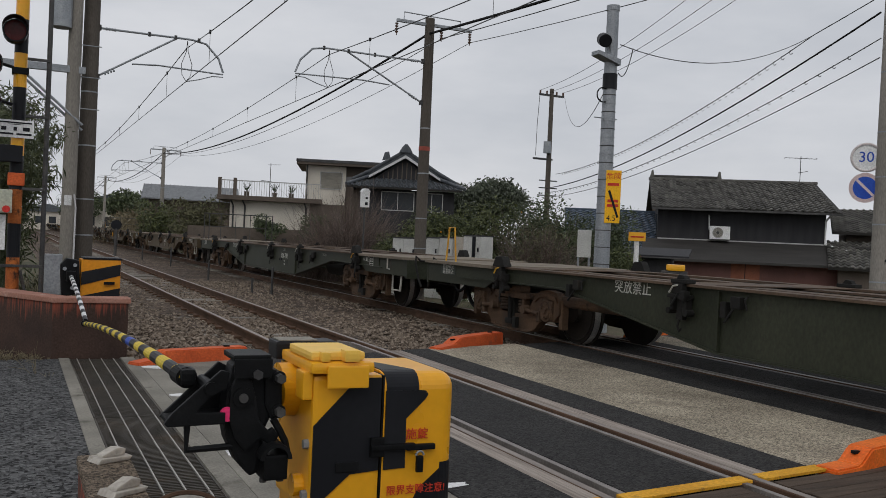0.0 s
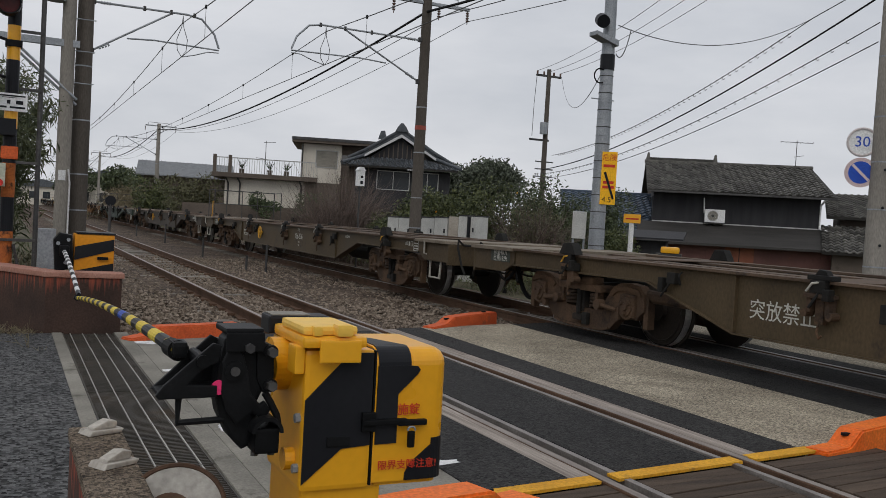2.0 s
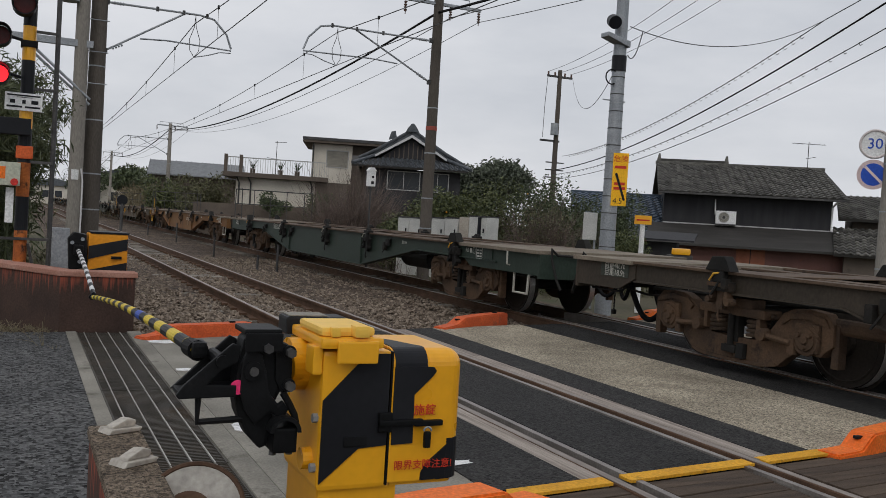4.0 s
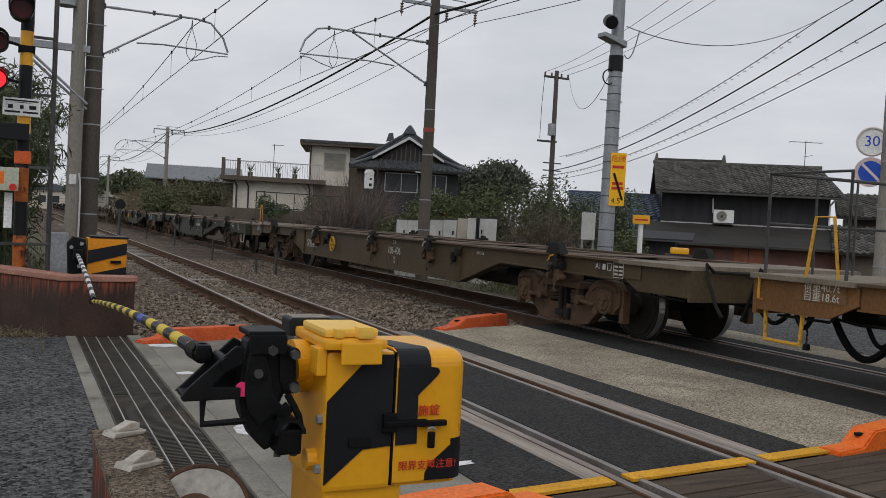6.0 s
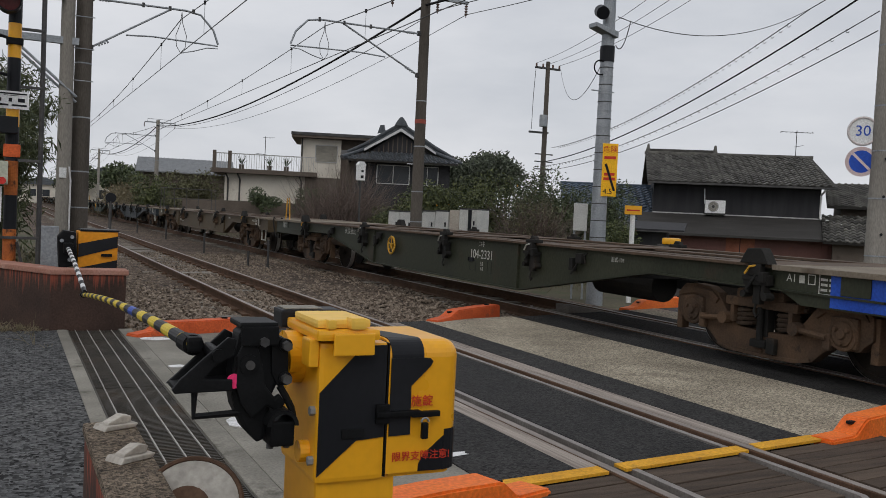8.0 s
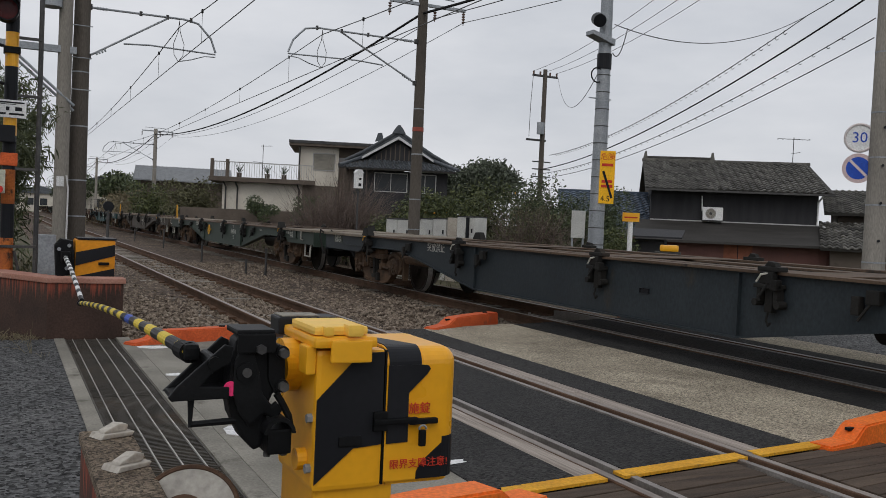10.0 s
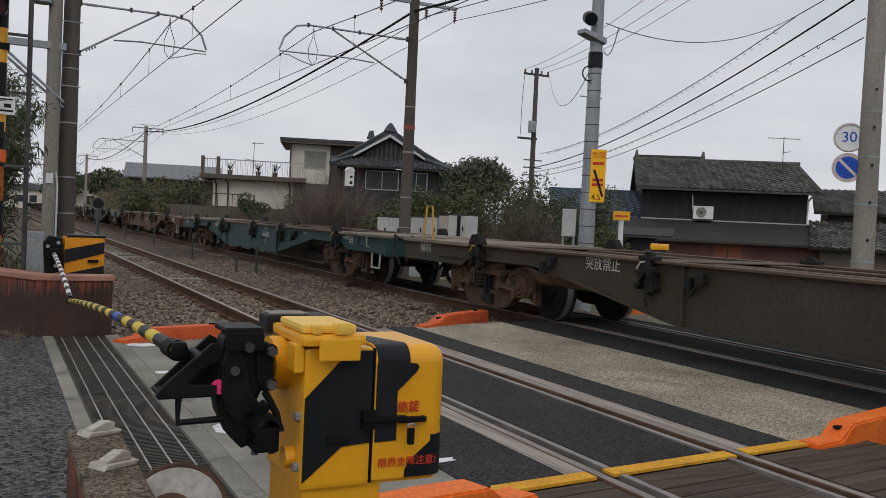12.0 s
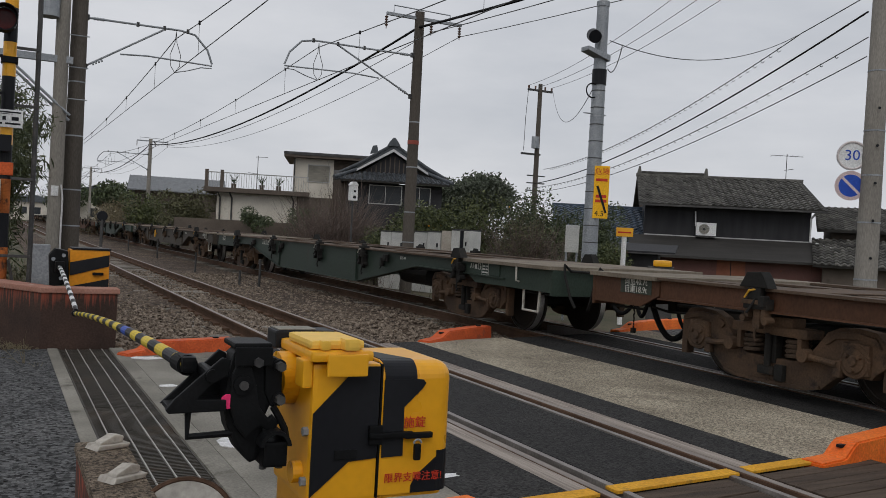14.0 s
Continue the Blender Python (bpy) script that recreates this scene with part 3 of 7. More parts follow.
RAIL_YELLOW = surf("yellow_handrail_paint", (0.50, 0.26, 0.03), (0.62, 0.34, 0.04), 0.55, 4, 50, 0.1, stain=(0.16, 0.09, 0.04), amount=0.45, stain_scale=9)
PLATE = [surf("dull_green_plate", (0.045, 0.055, 0.045), (0.065, 0.075, 0.062), 0.6, 3, 40, 0.05), surf("rusty_plate", (0.15, 0.085, 0.04), (0.20, 0.11, 0.05), 0.7, 3, 40, 0.05)]
WAGON = 20.4
HALF = 9.75

# sill outline: how far from the middle the deep belly reaches, and where its slope ends
SHAPES = {"104": (2.72, 5.60, 0.345), "106": (4.30, 5.65, 0.41), "107": (3.0, 5.45, 0.325)}


def sill(kind, x):
    """Fish-bellied side sill: web, top and bottom flange, stiffeners."""
    flat, rise, low = SHAPES[kind]
    s = 1 if x > 0 else -1
    bm = bmesh.new()
    line = [(-8.55, 0.78), (-rise, 0.80), (-flat, low), (flat, low), (rise, 0.80), (8.55, 0.78)]
    prism([(-8.55, 0.97)] + line + [(8.55, 0.97)], x - 0.010, x + 0.010, "x", bm)
    w0, w1 = sorted((x + s * 0.055, x - s * 0.10))
    lower = [(y, z - 0.018) for y, z in line]
    edge = prism(line + lower[::-1], w0, w1, "x")
    ribs = [box(min(x + s * 0.0105, x + s * 0.05), max(x + s * 0.0105, x + s * 0.05), y - 0.01, y + 0.01, low + 0.004, 0.955) for y in (-flat, flat)]
    return bm, edge, ribs


def bogie(y, parent):
    """Two-axle bogie: bolster, two fish-bellied side frames, four wheels, coil springs, axle boxes, brake gear."""
    b = box(-0.85, 0.85, y - 0.16, y + 0.16, 0.44, 0.66, 0.03)
    box(-0.7, 0.7, y - 0.5, y + 0.5, 0.50, 0.56, 0.01, b)
    for e in (-0.95, 0.95):
        rod((-0.62, y + e, 0.43), (0.62, y + e, 0.43), 0.075, bm=b)
    bg = part("bogie", b, UNDER, parent, "brake-dust brown two-axle bogie")
    half = [(0.0, 0.345), (0.30, 0.36), (0.43, 0.42), (0.54, 0.55), (0.63, 0.66), (0.76, 0.715), (0.95, 0.73), (1.13, 0.71), (1.22, 0.62),
            (1.225, 0.42), (1.14, 0.36), (1.10, 0.31), (0.82, 0.31), (0.71, 0.245), (0.59, 0.145), (0.42, 0.11), (0.0, 0.10)]
    for s in (-1, 1):
        x = s * 1.0
        fr = prism([(y + a, z) for a, z in half], x - 0.06, x + 0.06, "x", bevel=0.016)
        prism([(y - a, z) for a, z in half[::-1]], x - 0.06, x + 0.06, "x", fr, 0.016)
        for e in (-1, 1):
            # raised shoulder over the axle box and thick lower lip of the belly
            prism([(y + e * a, z) for a, z in ((0.60, 0.60), (0.70, 0.67), (0.95, 0.69), (1.14, 0.66), (1.19, 0.58), (1.12, 0.60), (0.95, 0.635), (0.74, 0.615), (0.64, 0.55))][::e], x + s * 0.06 - 0.022, x + s * 0.06 + 0.022, "x", fr, 0.008)
            prism([(y + e * a, z) for a, z in ((0.0, 0.10), (0.42, 0.11), (0.59, 0.145), (0.58, 0.175), (0.41, 0.145), (0.0, 0.135))][::e], x + s * 0.06 - 0.02, x + s * 0.06 + 0.02, "x", fr, 0.006)
        part("side_frame", fr, BOGIE, bg, "ochre-brown cast side frame with a deep belly")
        top = box(x - 0.12, x + 0.11, y - 0.46, y + 0.46, 0.565, 0.655, 0.025)
        box(x - 0.13, x + 0.05, y - 0.30, y + 0.30, 0.65, 0.745, 0.03, top)
        for d in (-0.37, 0.37):
            box(x + s * 0.06 - 0.05, x + s * 0.06 + 0.05, y + d - 0.025, y + d + 0.025, 0.40, 0.60, 0.01, top)
        part("bolster_end", top, BOGIE, bg)
        for d in (-0.26, 0.26):
            turn = [(x + 0.01 + 0.095 * math.cos(q * 0.6), y + d + 0.105 * math.sin(q * 0.6), 0.375 + 0.0042 * q) for q in range(44)]
            part("coil_spring", tube(turn, 0.020, 5), SPRING, bg)
        dm = box(x + s * 0.03 - 0.045, x + s * 0.03 + 0.045, y - 0.07, y + 0.07, 0.30, 0.60, 0.014)
        rod((x + s * 0.10, y, 0.27), (x + s * 0.10, y, 0.58), 0.032, n=10, bm=dm)
        box(x + s * 0.08 - 0.04, x + s * 0.08 + 0.04, y - 0.09, y + 0.11, 0.19, 0.27, 0.02, dm)
        part("damper", dm, UNDER, bg)
        for e in (-0.95, 0.95):
            o = 1 if e > 0 else -1
            w = rod((s * 0.535 - 0.055, y + e, 0.43), (s * 0.535 + 0.055, y + e, 0.43), 0.422, n=36)
            rod((s * 0.47 - 0.014, y + e, 0.43), (s * 0.47 + 0.014, y + e, 0.43), 0.455, n=36, bm=w)
            rod((s * 0.60, y + e, 0.43), (s * 0.66, y + e, 0.43), 0.13, n=16, bm=w)
            ring((s * 0.594, y + e, 0.43), 0.365, 0.012, "x", 32, w)
            wh = part("wheel", w, WHEEL, bg)
            part("tyre", rod((s * 0.495, y + e, 0.43), (s * 0.588, y + e, 0.43), 0.4305, n=40, caps=False), TREAD, wh, "bright worn tread")
            a = box(x - 0.10, x + 0.085, y + e - 0.145, y + e + 0.145, 0.33, 0.60, 0.04)
            ring((x + s * 0.085, y + e, 0.455), 0.135, 0.022, "x", 22, a)
            rod((x + s * 0.07, y + e, 0.455), (x + s * 0.115, y + e, 0.455), 0.118, 0.105, 22, a)
            rod((x + s * 0.115, y + e, 0.455), (x + s * 0.135, y + e, 0.455), 0.05, 0.04, 12, a)
            for q in range(3):
                ang = q * 2.094 + 0.5
                rod((x + s * 0.11, y + e + 0.075 * math.cos(ang), 0.455 + 0.075 * math.sin(ang)), (x + s * 0.142, y + e + 0.075 * math.cos(ang), 0.455 + 0.075 * math.sin(ang)), 0.026, 0.020, 7, a)
            part("axle_box", a, BOGIE, bg, "round axle box cover with three bolts")
            g = box(x - s * 0.02 - 0.05, x - s * 0.02 + 0.05, y + e + o * 0.235, y + e + o * 0.315, 0.225, 0.62, 0.012)
            part("guide_plate", g, BOGIE, bg)
            lk = rod((x + s * 0.115, y + e - o * 0.16, 0.40), (x + s * 0.125, y + e - o * 0.50, 0.43), 0.028, n=8)
            rod((x + s * 0.07, y + e - o * 0.50, 0.43), (x + s * 0.165, y + e - o * 0.50, 0.43), 0.062, n=14, bm=lk)
            box(x + s * 0.09 - 0.03, x + s * 0.09 + 0.03, y + e - o * 0.20, y + e - o * 0.12, 0.29, 0.44, 0.014, lk)
            part("traction_link", lk, BOGIE, bg)
            part("brake_shoe", box(s * 0.535 - 0.04, s * 0.535 + 0.04, y + e - o * 0.475, y + e - o * 0.43, 0.28, 0.52, 0.01), UNDER, bg)
        part("brake_bracket", box(x - 0.03 + s * 0.09, x + 0.03 + s * 0.09, y - 0.20, y - 0.10, 0.15, 0.30, 0.015), UNDER, bg)
        part("brake_beam", rod((x + s * 0.02, y - 0.50, 0.60), (x + s * 0.02, y + 0.50, 0.60), 0.024), SPRING, bg)
        for d in (-0.44, 0.44):
            part("brake_hanger", rod((x - s * 0.14, y + d, 0.20), (x - s * 0.14, y + d, 0.62), 0.04), UNDER, bg)
    return bg


def wagon_body(kind):
    """A skeletal container wagon; the leading end is at -y and the rail top at z = 0."""
    w = thing("container_wagon", "container flat wagon", "wagon", group="wagons of the freight train")
    flat, rise, low = SHAPES[kind]
    for x in (-1.19, 1.19):
        web, edge, ribs = sill(kind, x)
        part("side_sill", web, PAINT["green"], w)
        part("bottom_flange", edge, PAINT["green"], w)
        for q in ribs:
            part("stiffener", q, PAINT["green"], w)
        s = 1 if x > 0 else -1
        f = box(min(x + s * 0.07, x - s * 0.16), max(x + s * 0.07, x - s * 0.16), -8.55, 8.55, 0.972, 1.0, 0.004)
        part("top_flange", f, DECK, w, "rust-streaked top flange")
    c = box(-0.20, 0.20, -9.6, 9.6, 0.55, 0.93, 0.01)
    for y in (-5.2, -3.4, -1.7, 0, 1.7, 3.4, 5.2, -7.1, 7.1):
        box(-1.17, 1.17, y - 0.07, y + 0.07, 0.70, 0.955, 0.008, c)
    part("centre_sill", c, UNDER, w)
    d = box(-0.62, -0.30, -8.5, 8.5, 0.962, 0.985, 0.003)
    box(0.30, 0.62, -8.5, 8.5, 0.962, 0.985, 0.003, d)
    for y in (-6.9, -3.4, 0.0, 3.4, 6.9):
        box(-1.02, 1.02, y - 0.35, y + 0.35, 0.9885, 0.999, 0.002, d)
    part("deck_plate", d, DECK, w, "rusty brown deck plates")
    for s in (-1, 1):
        y0 = 7.38 if kind == "104" else 8.56
        e = box(-1.28, 1.28, min(s * y0, s * 9.75), max(s * y0, s * 9.75), 0.955, 1.005, 0.006)
        part("end_deck", e, END_DECK, w, "rusty end platform")
        side = bmesh.new()
        for x in (-1.2, 1.2):
            prism([(s * y0, 0.80), (s * (y0 + 0.3), 0.66), (s * 9.72, 0.66), (s * 9.72, 0.953), (s * y0, 0.953)], x - 0.015, x + 0.015, "x", side)
        box(-1.22, 1.22, s * 9.735 - 0.025, s * 9.735 + 0.025, 0.62, 0.952, 0.006, side)
        part("end_sill", side, PAINT["green"], w)
        cp = box(-0.10, 0.10, min(s * 9.77, s * 10.15), max(s * 9.77, s * 10.15), 0.70, 0.92, 0.03)
        box(-0.16, 0.16, min(s * 10.0, s * 10.19), max(s * 10.0, s * 10.19), 0.66, 0.98, 0.04, cp)
        part("coupler", cp, UNDER, w)
        part("brake_hose", tube(sag((-0.35, s * 9.78, 0.70), (-0.22, s * 10.18, 0.62), 0.22, 10), 0.026), RUBBER, w)
        part("cut_lever", tube([(-0.30, s * 9.80, 0.93), (-0.98, s * 9.82, 0.95), (-1.08, s * 9.82, 1.03), (-1.10, s * 9.86, 0.90), (-1.08, s * 9.98, 0.62), (-1.06, s * 10.06, 0.50)], 0.020, 6), UNDER, w, "bent uncoupling lever")
        part("end_pipe", tube([(-1.10, s * 9.55, 0.62), (-1.10, s * 8.95, 0.62), (-1.05, s * 8.9, 0.70)], 0.014, 6), UNDER, w)
    # hose loops and hanging chains under the trailing platform
    part("brake_hose", tube(sag((-0.75, 9.25, 0.72), (-0.75, 8.45, 0.72), 0.42, 14), 0.034), RUBBER, w, "thick hanging hose loop")
    part("brake_hose", tube(sag((-0.55, 9.05, 0.72), (-0.60, 8.62, 0.70), 0.30, 12), 0.022), RUBBER, w)
    part("brake_hose", tube(sag((-0.80, 8.42, 0.70), (-0.80, 8.16, 0.68), 0.26, 10), 0.026), RUBBER, w)
    part("brake_pipe", tube([(-0.75, 9.5, 0.66), (-0.78, 8.9, 0.60), (-0.80, 8.1, 0.63)], 0.015, 6), UNDER, w)
    for y, low_end in ((8.36, 0.33), (8.24, 0.40), (9.42, 0.36)):
        c = bmesh.new()
        z = 0.70
        while z > low_end:
            rod((-0.85, y + 0.008 * math.sin(z * 90), z), (-0.85, y - 0.008 * math.sin(z * 90), z - 0.035), 0.010, n=5, bm=c)
            z -= 0.04
        box(-0.875, -0.825, y - 0.025, y + 0.025, low_end - 0.06, low_end, 0.008, c)
        part("chain", c, UNDER, w, "short hanging chain")
    # container locks along both sides
    for y in (-7.2, -3.15, -0.45, 3.25, 7.1):
        for x in (-1.22, 1.22):
            s = 1 if x > 0 else -1
            k = box(x - 0.08, x + 0.04, y - 0.13, y + 0.13, 1.0, 1.045, 0.012)
            prism([(y - 0.075, 1.04), (y + 0.075, 1.04), (y + 0.03, 1.095), (y - 0.045, 1.085)], x - 0.055, x + 0.015, "x", k, 0.01)
            box(min(x + s * 0.03, x + s * 0.10), max(x + s * 0.03, x + s * 0.10), y - 0.08, y + 0.08, 0.89, 1.0, 0.012, k)
            rod((x + s * 0.09, y - 0.02, 0.90), (x + s * 0.13, y + 0.05, 0.76), 0.014, n=6, bm=k)
            box(min(x + s * 0.05, x + s * 0.13), max(x + s * 0.05, x + s * 0.13), y - 0.15, y - 0.08, 0.83, 0.93, 0.012, k)
            if abs(y) > 6:
                prism([(y - 0.17, 1.0), (y + 0.19, 1.0), (y + 0.10, 1.14), (y - 0.07, 1.15), (y - 0.11, 1.10)], x - 0.10, x + 0.02, "x", k, 0.012)
                box(min(x, x + s * 0.09), max(x, x + s * 0.09), y - 0.16, y + 0.14, 0.80, 0.90, 0.014, k)
            part("container_lock", k, UNDER, w, "dark iron container lock")
            if s < 0:
                # hanger plates, rollers and hook of the lock gear on the visible side
                g = box(x - 0.10, x + 0.005, y - 0.15, y + 0.15, 0.845, 0.885, 0.008)
                box(x - 0.085, x + 0.005, y - 0.13, y - 0.08, 0.70, 0.85, 0.01, g)
                box(x - 0.085, x + 0.005, y + 0.07, y + 0.12, 0.72, 0.85, 0.01, g)
                rod((x - 0.10, y - 0.14, 0.70), (x, y - 0.14, 0.70), 0.038, n=10, bm=g)
                rod((x - 0.10, y + 0.13, 0.71), (x, y + 0.13, 0.71), 0.034, n=10, bm=g)
                box(x - 0.06, x + 0.005, y - 0.05, y + 0.04, 0.62, 0.85, 0.012, g)
                tube([(x - 0.05, y, 0.63), (x - 0.06, y + 0.01, 0.55), (x - 0.06, y - 0.02, 0.50), (x - 0.06, y - 0.045, 0.53)], 0.012, 6, g)
                part("lock_gear", g, UNDER if kind == "104" else BOGIE, w, "dark hanging lock gear with hook")
                part("lock_handle", tube([(x - 0.09, y - 0.02, 0.985), (x - 0.11, y + 0.05, 0.97), (x - 0.115, y + 0.10, 0.90)], 0.011, 6), RAIL_YELLOW if abs(y) > 5 else STEP_WHITE, w, "small bent handle")
    # small gear hung on the visible side of the web
    for y in (-4.25, 2.45, 5.2):
        g = box(-1.28, -1.21, y - 0.07, y + 0.06, 0.80, 0.92, 0.012)
        box(-1.28, -1.21, y + 0.12, y + 0.2, 0.70, 0.86, 0.012, g)
        rod((-1.27, y + 0.02, 0.80), (-1.31, y + 0.10, 0.66), 0.012, n=6, bm=g)
        part("lock_lever", g, UNDER, w)
        tube([(-1.23, y - 0.12, 0.93), (-1.30, y - 0.16, 0.90), (-1.29, y - 0.18, 0.80)], 0.010, 6, g2 := bmesh.new())
        part("lever_handle", g2, UNDER, w)
    r = rod((-0.62, -5.1, 0.60), (-0.62, -3.9, 0.60), 0.19, n=16)
    part("air_reservoir", rod((0.6, 4.0, 0.60), (0.6, 5.2, 0.60), 0.19, n=16), UNDER, w, "cylindrical air reservoir")
    part("brake_cylinder", rod((-0.95, 4.35, 0.60), (-0.95, 6.05, 0.60), 0.075, n=12), BOGIE, w)
    part("air_reservoir", r, UNDER, w, "cylindrical air reservoir")
    part("brake_pipe", tube([(-0.9, -8.6, 0.70), (-0.9, -6.0, 0.74), (-0.5, -5.4, 0.7), (-0.5, 5.4, 0.7), (-0.9, 6.0, 0.74), (-0.9, 8.6, 0.70)], 0.02), UNDER, w)
    bogie(-7.1, w)
    bogie(7.1, w)
    return w


def flat_mark(x, y, z, dy, dz, t=0.006):
    """A hollow rectangle on the visible side."""
    b = bmesh.new()
    for a0, a1, c0, c1 in ((y - dy, y + dy, z + dz - t, z + dz), (y - dy, y + dy, z - dz, z - dz + t), (y - dy, y - dy + t, z - dz + t, z + dz - t), (y + dy - t, y + dy, z - dz + t, z + dz - t)):
        box(x - 0.003, x, a0, a1, c0, c1, bm=b)
    return b


def side(y, z, x=-1.202):
    """Pose of lettering on the side that faces -x, read from there."""
    return pose(x, y, z, 0, 0, -90)


def handrail(w, tall, colour, full):
    """Pipe railing round the trailing platform."""
    y0, y1 = 8.75, 9.68
    if full:
        b = bmesh.new()
        for x in (-1.16, 1.16):
            tube([(x, y1, 1.0), (x, y1, 1.0 + tall), (x, y0, 1.0 + tall), (x, y0, 1.0)], 0.017, 6, b)
        rod((-1.16, y1, 1.0 + tall), (1.16, y1, 1.0 + tall), 0.017, n=6, bm=b)
        rod((-1.16, y1, 1.0 + tall / 2), (1.16, y1, 1.0 + tall / 2), 0.014, n=6, bm=b)
        for x in (-0.55, 0.0, 0.55):
            rod((x, y1, 1.0), (x, y1, 1.0 + tall), 0.013, n=6, bm=b)
    else:
        b = tube([(-1.14, y0 + 0.1, 1.0), (-1.14, y0 + 0.18, 1.0 + tall * 0.55), (-1.14, y0 + 0.38, 1.0 + tall * 0.55), (-1.14, y0 + 0.46, 1.0)], 0.016, 6)
    part("handrail", b, colour, w, "pipe handrail on the end platform")


def wheel_crank(w, y):
    b = ring((-1.27, y, 0.72), 0.155, 0.017, "x", 24)
    for a in (90, 162, 234, 306, 18):
        c, s = math.cos(radians(a)), math.sin(radians(a))
        rod((-1.27, y, 0.72), (-1.27, y + 0.15 * c, 0.72 + 0.15 * s), 0.012, n=6, bm=b)
    rod((-1.20, y, 0.72), (-1.29, y, 0.72), 0.035, n=12, bm=b)
    part("brake_handwheel", b, RAIL_YELLOW, w, "ochre spoked brake handwheel")


bodies = {}
for kind in SHAPES:
    bodies[kind] = wagon_body(kind)

# one row per wagon, from the head of the train: type, paint, number, handwheel, railing
NAMES = {"green": "dark green", "moss": "moss green", "olive": "grimy olive-brown", "brown": "red-brown", "dark": "soot-brown", "rust": "rusty orange-brown", "teal": "faded teal", "navy": "dark blue-grey"}
TRAIN = [
    (-2, "104", "green", "", False, 0), (-1, "104", "moss", "", False, 1), (0, "104", "moss", "104-708", False, 2), (1, "106", "olive", "106-552", False, 0),
    (2, "106", "olive", "106-536", True, 3), (3, "106", "dark", "", True, 0), (4, "104", "green", "", False, 2), (5, "107", "rust", "107-1185", False, 3),
    (6, "106", "olive", "106-406", True, 3), (7, "104", "moss", "104-1466", False, 0), (8, "104", "moss", "104-2331", True, 1), (9, "106", "olive", "", False, 2),
    (10, "104", "navy", "", False, 0), (11, "104", "green", "104-1244", True, 1), (12, "104", "dark", "104-2732", False, 1), (13, "104", "teal", "104-605", False, 2),
    (14, "106", "brown", "106-413", False, 0), (15, "104", "green", "", False, 0), (16, "106", "dark", "", True, 0), (17, "104", "green", "", False, 0),
] + [(k, ("104", "106", "107")[k * 7 % 3], ("green", "olive", "dark", "moss", "brown")[k * 3 % 5], "", k % 3 == 0, 0) for k in range(18, 27)]
CARS = []
used = set()
for k, kind, paint, number, crank, rail in TRAIN:
    if kind in used:
        w = copy_thing(bodies[kind], Matrix())
    else:
        w = bodies[kind]
        used.add(kind)
    CARS.append((k, w, kind, paint, number, crank, rail))
for k, w, kind, paint, number, crank, rail in CARS:
    tagged(w, f"{NAMES[paint]} skeletal container wagon, empty, {'with brake handwheel' if crank else 'rusty deck'}")
    for o in w.children:
        if o.name.split(".")[0] in ("side_sill", "end_sill", "bottom_flange", "stiffener"):
            o.material_slots[0].link = "OBJECT"
            o.material_slots[0].material = PAINT[paint]
